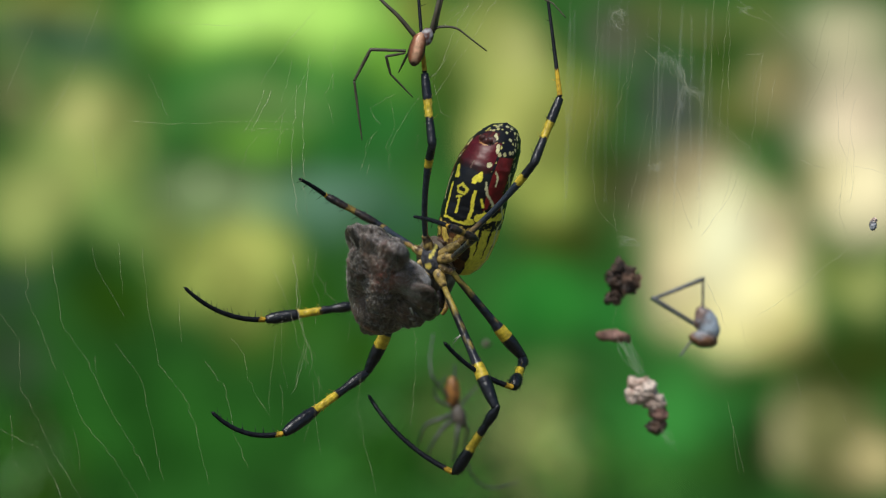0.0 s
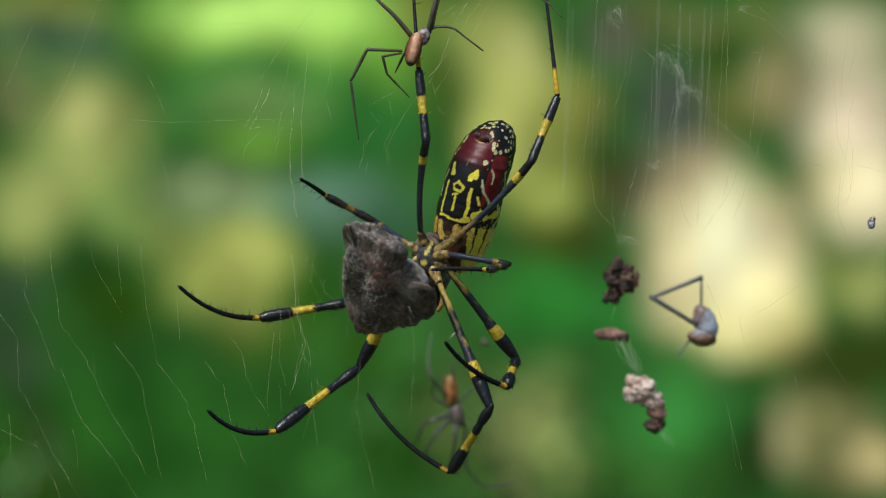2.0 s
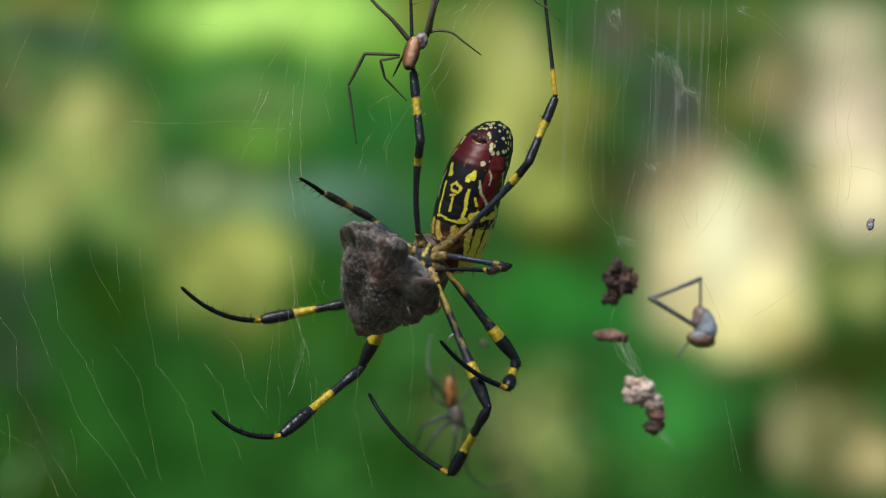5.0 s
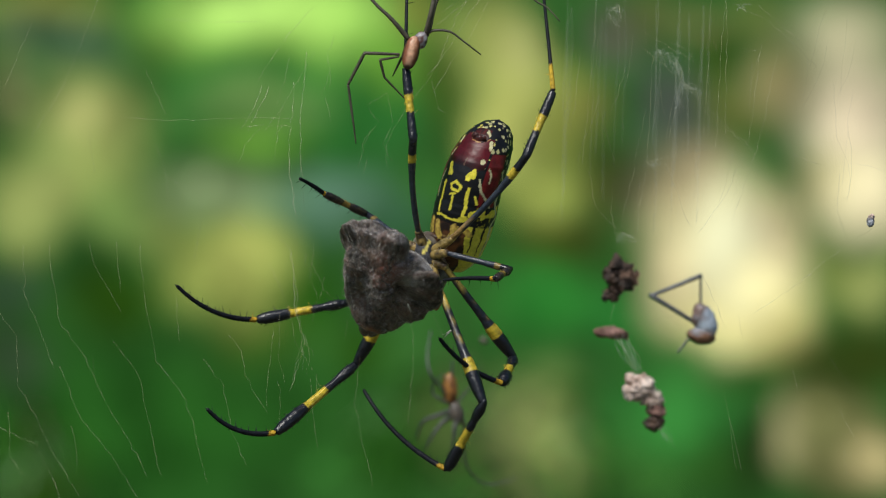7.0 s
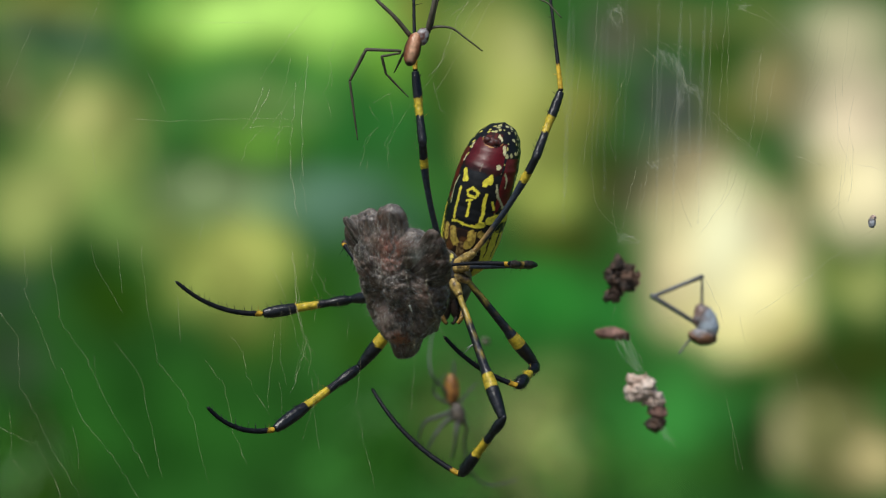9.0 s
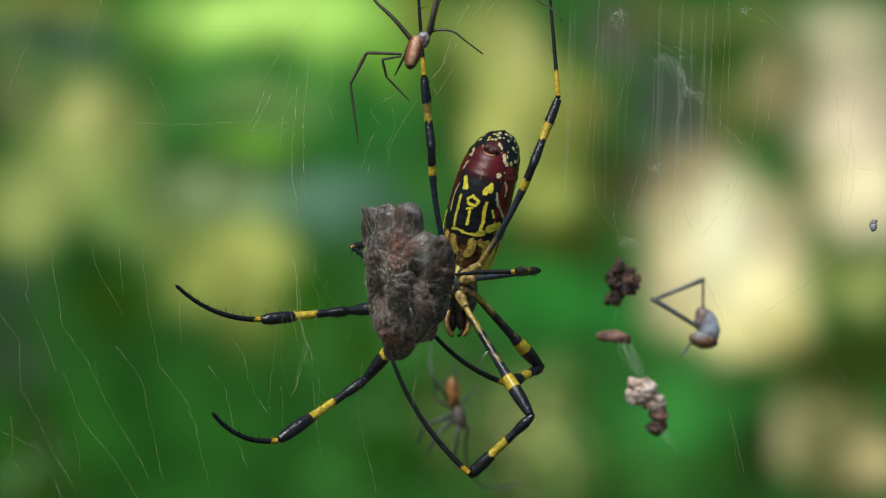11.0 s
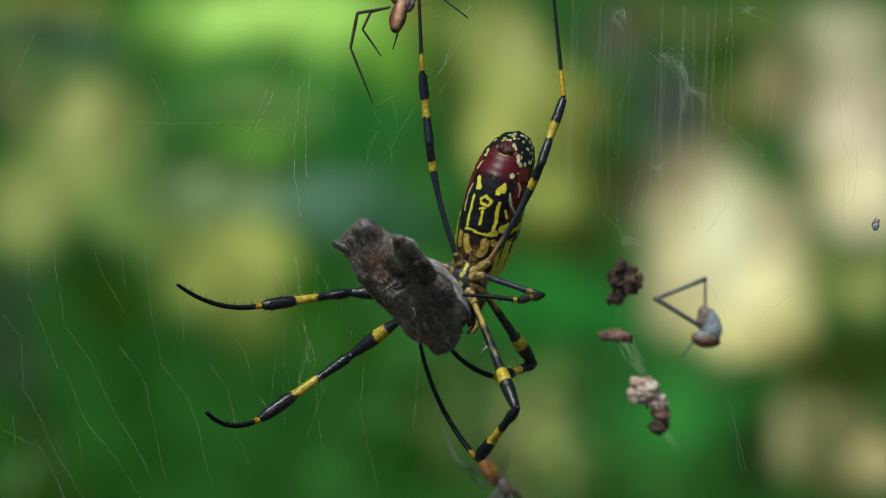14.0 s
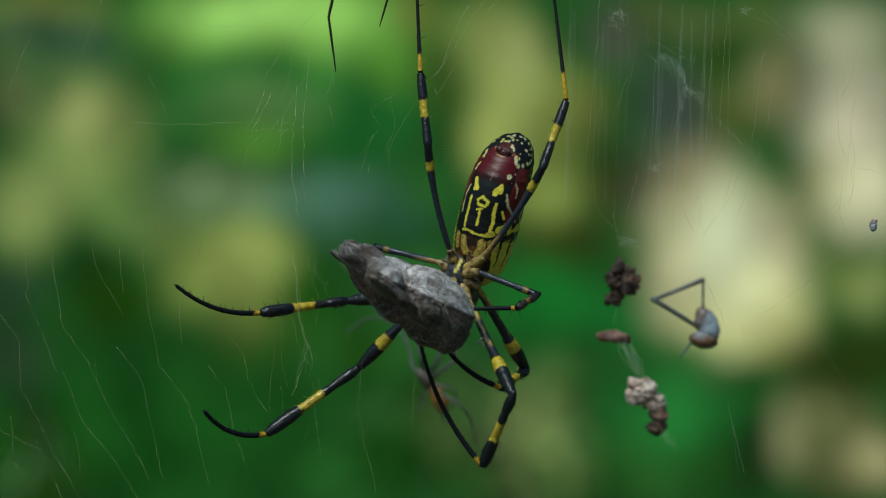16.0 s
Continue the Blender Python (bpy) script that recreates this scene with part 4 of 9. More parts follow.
remains("dark_insect_remains", "clotted dark brown insect remains hanging in silk", (19.72, 16.00, -3.68),
        (("body", (19.78, 16.00, -3.18), (1.5, 1.3, 1.9), 10, MAT_DARK_CRUMB), ("head", (18.84, 16.00, -5.37), (1.0, 0.9, 0.75), -20, MAT_DARK_CRUMB),
         ("wing_stub", (21.07, 15.50, -3.68), (0.8, 0.4, 0.9), 30, MAT_DARK_CRUMB), ("bud", (19.17, 15.00, -2.12), (0.6, 0.5, 0.6), 0, MAT_DARK_CRUMB),
         ("bud", (20.15, 14.60, -4.42), (0.45, 0.4, 0.5), 0, MAT_DARK_CRUMB)))
remains("brown_pellet", "pinkish brown oblong pellet hanging in silk", (18.78, 16.00, -9.61),
        (("body", (18.66, 16.00, -9.55), (1.75, 0.7, 0.74), 5, MAT_PINK_CRUMB), ("cap", (20.22, 16.00, -9.86), (0.5, 0.55, 0.5), 0, MAT_DARK_CRUMB)))
remains("pale_insect_remains", "pale pink crumbling insect remains hanging in silk", (22.09, 16.00, -15.66),
        (("body", (21.84, 16.00, -15.54), (1.6, 1.3, 1.65), -20, MAT_PALE_CRUMB), ("shoulder", (23.28, 16.00, -16.91), (1.1, 0.9, 1.1), 0, MAT_PALE_CRUMB),
         ("tail", (23.79, 16.20, -18.17), (1.05, 0.9, 1.0), 10, MAT_PINK_CRUMB), ("tail_end", (23.59, 16.00, -19.59), (0.95, 0.85, 1.0), 0, MAT_DARK_CRUMB)))
husk = remains("insect_husk", "grey empty insect husk with a bent leg", (28.90, 18.00, -9.22),
               (("body", (29.35, 18.00, -8.35), (1.25, 1.0, 2.2), -24, MAT_HUSK_SKIN), ("belly", (28.95, 18.00, -9.95), (1.62, 1.1, 1.0), 8, MAT_HUSK_SKIN),
                ("head", (28.65, 17.70, -7.7), (0.72, 0.6, 1.25), 28, MAT_HUSK_SKIN)), "insect")
o = behind((28.90, 18.00, -9.22))
for pts, r in ((((28.84, 18.00, -6.40), (28.84, 18.00, -3.32)), 0.16), (((28.97, 18.00, -3.26), (23.21, 17.00, -5.57)), 0.27),
               (((23.14, 17.00, -5.38), (28.2, 18.00, -8.5)), 0.3), (((27.53, 18.00, -10.22), (26.27, 18.00, -11.91)), 0.13)):
    part("leg", tube(bmesh.new(), [behind(p) - o for p in pts], [r, r * 0.8], 8, 6), MAT_HUSK_LEG, husk)
remains("grey_crumb", "small grey crumb caught in the web", (46.00, 3.00, 2.60),
        (("body", (46.00, 3.00, 2.54), (0.45, 0.4, 0.55), 0, MAT_HUSK), ("cap", (46.12, 3.00, 3.02), (0.3, 0.3, 0.3), 0, MAT_PALE_CRUMB)))

remains("blurred_crumb", "small grey crumb behind the web", (5.19, 55.00, -11.40), (("body", (5.19, 55.00, -11.40), (0.6, 0.5, 0.45), 20, MAT_GREY_LEG),))

# ---- the web ----
web = tagged(new("orb_web"), "torn spider web of fine pale silk threads", "spider web")
web.location = (0, 0, HANG)
SWAYING.append(web)


def strand(pts, r=0.018, material=MAT_FINE):
    """A thread that sags and kinks a little on its way, thicker where glue has dried on it."""
    rnd = random.Random(len(web.children))
    way, thick = [], []
    for p, q in zip(pts, pts[1:]):
        p, q = Vector(p), Vector(q)
        steps = max(1, round((q - p).length / 0.7))
        for k in range(steps):
            way.append(p.lerp(q, k / steps) + Vector((rnd.gauss(0, 0.075), rnd.gauss(0, 0.1), rnd.gauss(0, 0.06))))
            thick.append(r * rnd.choice((0.45, 0.6, 0.8, 1, 1, 1.25, 1.7)))
    part("strand", tube(bmesh.new(), way + [Vector(pts[-1])], thick + [r * 0.5], 4), material, web)


def tuft(pts, seed):
    """Matted silk: a bundle of fine threads that wander round one line."""
    rnd = random.Random(seed)
    bm = bmesh.new()
    for _ in range(12):
        way = [Vector(p) + Vector((rnd.gauss(0, 0.34), rnd.gauss(0, 0.4), rnd.gauss(0, 0.34))) for p in pts]
        tube(bm, way, [rnd.choice((0.01, 0.014, 0.022))] * len(way), 4, 3)
    part("silk_tuft", bm, MAT_TUFT, web, "whitish matted silk")


bm = bmesh.new()
for k in range(7):
    spike(bm, (-3.40, -9.50, -6.09), (0.45 + 0.1 * math.sin(k * 2.1), 0.2 * math.cos(k * 3.3), -1), 0.75 + 0.12 * (k % 3), 0.1)
part("silk_fleck", bm, MAT_FLUFF, web, "white fleck of silk")
strand(((-44.67, 3.00, 0.00), (-44.49, 3.00, -5.38), (-43.04, 3.00, -8.40), (-41.35, 3.00, -13.06)))
strand(((-41.95, 3.00, 0.00), (-41.05, 3.00, -6.29), (-40.74, 3.00, -8.10), (-38.33, 3.00, -11.43), (-35.61, 3.00, -17.17), (-33.19, 3.00, -21.10), (-31.37, 3.00, -24.72)))
strand(((-47.39, 3.00, -6.89), (-45.46, 3.00, -9.61), (-45.10, 3.00, -15.05), (-43.16, 3.00, -18.68), (-41.05, 3.00, -22.91), (-38.63, 3.00, -26.84)))
strand(((-40.74, 3.00, -12.94), (-38.33, 3.00, -18.68), (-35.30, 3.00, -22.31), (-32.28, 3.00, -27.14)))
strand(((-31.98, 3.00, 0.06), (-31.80, 3.00, -4.78), (-31.07, 3.00, -9.01), (-30.35, 3.00, -12.33), (-27.14, 3.00, -16.56), (-25.93, 3.00, -21.70), (-24.91, 3.00, -25.33)))
strand(((-34.70, 3.00, 0.66), (-34.46, 3.00, -2.36), (-34.21, 3.00, -5.08)))
strand(((-35.00, 3.00, -10.22), (-32.28, 3.00, -13.84), (-31.07, 3.00, -19.28), (-29.86, 3.00, -24.72)))
strand(((-28.35, 3.00, -5.38), (-28.17, 3.00, -7.80), (-27.93, 3.00, -10.22)))
strand(((-22.61, 3.00, -9.61), (-21.28, 3.00, -11.43), (-20.79, 3.00, -13.84), (-19.71, 3.00, -16.26), (-18.38, 3.00, -18.07)))
strand(((-46.18, 3.00, -17.77), (-46.06, 3.00, -22.61), (-44.37, 3.00, -24.72)))
strand(((-47.39, 3.00, -19.28), (-43.16, 3.00, -21.40), (-41.35, 3.00, -25.33), (-40.62, 3.00, -26.84)))
strand(((-25.33, 3.00, -12.03), (-23.21, 3.00, -15.05), (-22.31, 3.00, -19.89), (-20.79, 3.00, -23.52)))
strand(((-15.96, 3.00, -0.54), (-15.66, 3.00, -4.78), (-15.05, 3.00, -9.01), (-14.45, 3.00, -10.22), (-15.66, 3.00, -14.45), (-16.26, 3.00, -15.66)), 0.026, MAT_SILK)
strand(((-33.79, 3.00, 13.78), (-29.26, 3.00, 13.36), (-21.40, 3.00, 13.66), (-15.96, 3.00, 13.66)))
strand(((-31.55, 3.00, 18.80), (-30.47, 3.00, 16.38), (-29.26, 3.00, 13.96)))
strand(((-15.66, 3.00, 17.59), (-16.26, 3.00, 9.13), (-15.84, 3.00, 6.11), (-15.35, 3.00, 3.08)), 0.026, MAT_SILK)
strand(((-18.98, 3.00, 16.99), (-20.19, 3.00, 14.57), (-21.40, 3.00, 12.45)), 0.026, MAT_SILK)
strand(((-17.17, 3.00, 14.57), (-18.07, 3.00, 13.24), (-18.98, 3.00, 12.15)))
strand(((-29.26, 3.00, 24.24), (-25.03, 3.00, 23.94), (-18.68, 3.00, 23.94)))
strand(((-13.54, 3.00, 20.61), (-15.35, 3.00, 17.59), (-17.17, 3.00, 14.27), (-17.77, 3.00, 9.13)))
strand(((-18.38, 3.00, -1.75), (-16.56, 3.00, -5.98), (-15.35, 3.00, -10.82), (-14.15, 3.00, -12.63)))
strand(((-8.70, 3.00, -12.03), (-9.19, 3.00, -16.87), (-8.40, 3.00, -20.49), (-7.19, 3.00, -25.93)))
strand(((-3.87, -9.50, 0.64), (-3.63, -9.50, -3.46), (-3.34, -9.50, -6.50), (-2.81, -9.50, -9.31), (-2.93, -9.50, -12.83), (-3.28, -9.50, -18.69)))
strand(((-1.99, -9.50, -2.28), (-1.11, -9.50, -5.80), (0.35, -9.50, -9.90)))
tuft(((19.10, 3.00, 23.88), (18.26, 3.00, 24.12), (18.01, 3.00, 24.97), (18.74, 3.00, 25.45), (19.34, 3.00, 25.09)), 24)
strand(((18.20, 3.00, 23.94), (18.01, 3.00, 25.15), (19.10, 3.00, 25.57), (19.40, 3.00, 23.94)), 0.026, MAT_SILK)
tuft(((23.03, 3.00, 20.73), (23.94, 3.00, 20.13), (24.54, 3.00, 19.89), (25.45, 3.00, 19.10), (25.57, 3.00, 18.20), (26.05, 3.00, 17.29), (26.96, 3.00, 16.68), (27.87, 3.00, 16.08)), 26)
strand(((23.03, 3.00, 20.73), (24.54, 3.00, 19.89), (25.45, 3.00, 19.10), (26.05, 3.00, 17.29), (27.87, 3.00, 16.08)), 0.026, MAT_SILK)
tuft(((23.21, 3.00, 20.86), (23.70, 3.00, 20.43), (24.18, 3.00, 20.61)), 28)
tuft(((24.91, 3.00, 19.53), (25.39, 3.00, 19.04), (25.63, 3.00, 19.28)), 29)
strand(((24.54, 3.00, 21.82), (26.05, 3.00, 21.10), (26.96, 3.00, 20.13)))
tuft(((25.75, 3.00, 17.29), (25.33, 3.00, 16.08), (25.63, 3.00, 14.57)), 31)
tuft(((22.12, 3.00, 8.77), (22.73, 3.00, 8.52), (23.21, 3.00, 8.77)), 32)
tuft(((19.10, 3.00, 0.66), (19.71, 3.00, 0.97), (20.61, 3.00, 0.66)), 33)
tuft(((19.10, 3.00, -9.91), (19.83, 3.00, -11.43), (20.79, 3.00, -13.36)), 34)
tuft(((19.83, 3.00, -9.97), (20.55, 3.00, -11.79), (21.28, 3.00, -13.36)), 35)
tuft(((24.54, 3.00, -20.79), (23.94, 3.00, -20.19), (23.45, 3.00, -19.59)), 36)
tuft(((31.80, 3.00, 25.57), (32.28, 3.00, 25.81), (32.76, 3.00, 25.69)), 37)
strand(((21.52, 3.00, 21.22), (24.54, 3.00, 18.80), (29.38, 3.00, 13.96), (33.61, 3.00, 9.73)))
strand(((42.07, 3.00, 17.59), (42.38, 3.00, 11.55), (43.77, 3.00, 8.52), (43.77, 3.00, 5.50), (41.47, 3.00, 3.69)))
strand(((19.71, 3.00, 18.80), (19.10, 3.00, 16.68), (17.89, 3.00, 13.66)))
strand(((14.87, 3.00, 20.01), (14.39, 3.00, 15.78), (13.96, 3.00, 12.15)))
strand(((28.90, 3.00, 26.66), (28.65, 3.00, 19.40), (28.17, 3.00, 11.55)))
strand(((30.59, 3.00, 26.66), (30.59, 3.00, 19.40), (30.47, 3.00, 10.94)))
strand(((31.80, 3.00, 25.45), (34.82, 3.00, 24.24), (37.24, 3.00, 22.12), (40.26, 3.00, 19.10)))
strand(((22.12, 3.00, 8.83), (25.15, 3.00, 9.73), (29.68, 3.00, 10.64)))
strand(((37.84, 3.00, 9.73), (39.35, 3.00, 9.01), (41.17, 3.00, 8.52)))
strand(((43.77, 3.00, 8.83), (45.70, 3.00, 8.52), (47.82, 3.00, 7.80)))
strand(((4.29, 3.00, 26.66), (0.97, 3.00, 21.22), (-2.36, 3.00, 16.38), (-5.08, 3.00, 12.45), (-5.68, 3.00, 10.94)))
strand(((2.78, 3.00, 26.05), (0.36, 3.00, 24.24), (-1.45, 3.00, 22.91)))
strand(((5.80, 3.00, 26.96), (2.78, 3.00, 21.82), (-0.85, 3.00, 16.38)))
strand(((-5.68, 3.00, 8.52), (-5.98, 3.00, 10.94), (-5.08, 3.00, 13.36), (-5.68, 3.00, 16.38)))
strand(((-8.70, 3.00, 8.52), (-8.10, 3.00, 11.55), (-6.89, 3.00, 12.75)))
strand(((19.40, 3.00, 0.06), (18.80, 3.00, 0.97), (18.20, 3.00, 3.69), (18.50, 3.00, 6.71)))
strand(((19.71, 3.00, 0.97), (20.19, 3.00, 1.15), (20.79, 3.00, 0.79)), 0.026, MAT_SILK)
strand(((18.50, 3.00, -6.29), (18.14, 3.00, -8.10)))
strand(((19.10, 3.00, -9.91), (19.83, 3.00, -11.43), (20.79, 3.00, -13.36)), 0.026, MAT_SILK)
strand(((18.80, 3.00, -9.61), (20.31, 3.00, -12.94)))
strand(((20.01, 3.00, -9.91), (21.22, 3.00, -12.03), (21.52, 3.00, -13.54)))
strand(((25.75, 3.00, -7.19), (22.73, 3.00, -8.10), (20.01, 3.00, -8.70)))
strand(((23.33, 3.00, -19.28), (24.54, 3.00, -20.79), (25.15, 3.00, -21.70)))
strand(((36.63, 3.00, 0.66), (37.24, 3.00, 3.08), (37.84, 3.00, 6.11), (37.54, 3.00, 9.73)))
strand(((20.92, 3.00, 8.52), (19.71, 3.00, 4.29), (18.80, 3.00, 0.06)))
strand(((22.73, 3.00, 20.61), (22.12, 3.00, 9.13), (20.92, 3.00, 1.27)))
strand(((34.21, 3.00, 20.61), (33.01, 3.00, 11.55), (30.59, 3.00, 5.50), (27.57, 3.00, 1.27)))
strand(((36.03, 3.00, 20.61), (34.21, 3.00, 11.55), (31.19, 3.00, 2.48)))
strand(((16.68, 3.00, 26.66), (16.08, 3.00, 17.59), (15.17, 3.00, 8.52)))
strand(((33.61, 3.00, -7.19), (37.24, 3.00, -4.78), (43.28, 3.00, 0.06), (47.39, 3.00, 2.48)))
strand(((28.17, 3.00, -3.57), (29.38, 3.00, -5.98), (30.59, 3.00, -9.01)))
strand(((-43.77, 3.00, 23.64), (-46.79, 3.00, 16.38)))
strand(((-36.51, 3.00, 26.66), (-38.33, 3.00, 21.82), (-40.74, 3.00, 16.38), (-43.77, 3.00, 11.55)))
strand(((-19.59, 3.00, 17.59), (-15.96, 3.00, 23.03), (-13.54, 3.00, 25.45)))
strand(((-14.45, 3.00, 3.69), (-15.05, 3.00, 7.31), (-14.75, 3.00, 9.73)))
strand(((-29.26, 3.00, 7.31), (-24.42, 3.00, 4.90), (-20.19, 3.00, 1.27)))
strand(((-21.40, 3.00, 9.13), (-20.79, 3.00, 10.94), (-18.98, 3.00, 12.75)))
strand(((-11.73, 3.00, 16.99), (-12.03, 3.00, 20.61), (-11.12, 3.00, 23.03)))
strand(((-17.17, 3.00, 0.66), (-15.96, 3.00, -0.66), (-15.48, 3.00, -4.17), (-15.17, 3.00, -7.19), (-14.69, 3.00, -9.91), (-14.27, 3.00, -10.70), (-13.54, 3.00, -11.79)))
strand(((-14.69, 3.00, -9.91), (-14.99, 3.00, -10.94), (-14.75, 3.00, -11.55), (-15.48, 3.00, -12.63), (-15.84, 3.00, -14.45)))
strand(((-13.72, 3.00, -1.75), (-14.02, 3.00, -3.57), (-13.18, 3.00, -5.50), (-13.66, 3.00, -8.10)))
strand(((-13.54, 3.00, -2.24), (-12.82, 3.00, -3.57), (-12.45, 3.00, -4.65), (-11.61, 3.00, -5.50), (-10.76, 3.00, -6.71)))
strand(((-14.27, 3.00, -0.85), (-14.57, 3.00, -2.24), (-13.78, 3.00, -1.75)))
strand(((-12.45, 3.00, -3.26), (-13.00, 3.00, -5.98)))
strand(((-9.91, 3.00, -7.80), (-10.16, 3.00, -9.91)))
strand(((-14.45, 3.00, -9.61), (-14.02, 3.00, -11.91), (-14.33, 3.00, -13.72)))
strand(((-18.38, 3.00, 16.99), (-19.10, 3.00, 15.17), (-19.89, 3.00, 13.66), (-20.55, 3.00, 12.27)), 0.026, MAT_SILK)
strand(((-20.79, 3.00, 12.75), (-18.98, 3.00, 12.88), (-16.87, 3.00, 12.88), (-15.84, 3.00, 12.63), (-16.20, 3.00, 11.85)))
strand(((-16.87, 3.00, 12.88), (-17.65, 3.00, 11.79), (-18.20, 3.00, 11.06)))
strand(((-14.27, 3.00, 20.61), (-14.57, 3.00, 17.59), (-14.99, 3.00, 13.96), (-14.93, 3.00, 8.52), (-14.75, 3.00, 7.31)), 0.026, MAT_SILK)
strand(((-16.26, 3.00, 20.01), (-16.68, 3.00, 17.59), (-17.53, 3.00, 15.17)))
strand(((-11.73, 3.00, 18.80), (-12.63, 3.00, 16.38), (-12.09, 3.00, 14.87), (-11.73, 3.00, 13.36)))
strand(((-5.08, 3.00, 16.68), (-6.59, 3.00, 15.78), (-7.68, 3.00, 15.05), (-7.37, 3.00, 14.27), (-6.53, 3.00, 13.24)))
strand(((-0.85, 3.00, 17.59), (-0.24, 3.00, 14.57), (0.97, 3.00, 14.08)))
strand(((-5.38, 3.00, 11.67), (-5.80, 3.00, 10.82), (-5.68, 3.00, 9.73), (-5.20, 3.00, 9.13)))
strand(((-2.66, 3.00, 12.15), (-2.84, 3.00, 10.94), (-2.60, 3.00, 10.22)))
strand(((2.78, 3.00, 26.05), (1.69, 3.00, 24.54), (1.33, 3.00, 23.52), (0.36, 3.00, 21.22), (-0.36, 3.00, 19.40), (-1.45, 3.00, 18.20)), 0.026, MAT_SILK)
strand(((1.57, 3.00, 24.24), (2.78, 3.00, 26.36)))
strand(((-1.45, 3.00, 24.84), (0.36, 3.00, 25.15), (1.69, 3.00, 26.05)))
strand(((-7.80, 3.00, 9.13), (-8.22, 3.00, 7.80)))
strand(((-7.50, 3.00, 12.15), (-8.10, 3.00, 10.94)))
strand(((21.52, 3.00, 23.03), (24.54, 3.00, 21.10), (26.24, 3.00, 20.31), (27.08, 3.00, 19.65)))
strand(((27.08, 3.00, 20.61), (26.66, 3.00, 19.89), (26.05, 3.00, 19.59)))
strand(((29.14, 3.00, 21.82), (29.50, 3.00, 20.79)))
strand(((30.59, 3.00, 26.66), (30.23, 3.00, 23.03), (29.74, 3.00, 16.99), (29.38, 3.00, 10.34)))
strand(((33.91, 3.00, 25.75), (36.03, 3.00, 23.94), (38.45, 3.00, 21.82)))
strand(((32.40, 3.00, 20.73), (34.21, 3.00, 20.92)))
strand(((28.17, 3.00, 14.27), (30.59, 3.00, 12.45), (32.40, 3.00, 11.24), (33.49, 3.00, 10.22)))
rnd = random.Random(31)
bm = bmesh.new()
for i in range(20):
    x, z = 14 + 19 * rnd.random(), 28.0 - 9 * rnd.random() ** 2
    y, pts = rnd.uniform(14, 34), []
    end = z - rnd.uniform(14, 27)
    while z > end:
        pts.append(Vector((x, y, z)))
        x, z = x - rnd.uniform(-0.06, 0.16), z - rnd.uniform(1.0, 2.4)
    tube(bm, pts, [rnd.choice((0.02, 0.03, 0.045))] * len(pts), 3)
tagged(part("torn_silk", bm, MAT_TUFT, web), kind="stuff")
rnd = random.Random(5)
for cx, cz, wx, wz, count, lean in ((31, 15, 14, 11, 18, -0.12), (-15, -8, 3, 8, 9, 0.1), (-36, -12, 10, 14, 4, 0.25), (-33, 16, 12, 9, 4, 0.3), (38, -14, 8, 10, 9, 0.3), (20, 12, 5, 14, 7, 0.1)):
    bm = bmesh.new()
    for _ in range(count):
        p = Vector((cx + rnd.uniform(-wx, wx), rnd.uniform(1.5, 5), cz + rnd.uniform(-wz, wz)))
        way = Vector((lean + rnd.gauss(0, 0.1), 0, -1))
        pts = [p]
        for _ in range(rnd.randint(3, 7)):
            way = (way + Vector((rnd.gauss(0, 0.14), 0, 0))).normalized()
            pts.append(pts[-1] + way * rnd.uniform(0.4, 1.9))
        r = rnd.choice((0.01, 0.014, 0.018))
        tube(bm, pts, [r] * len(pts), 3)
    tagged(part("torn_silk", bm, MAT_FINE, web), kind="stuff")


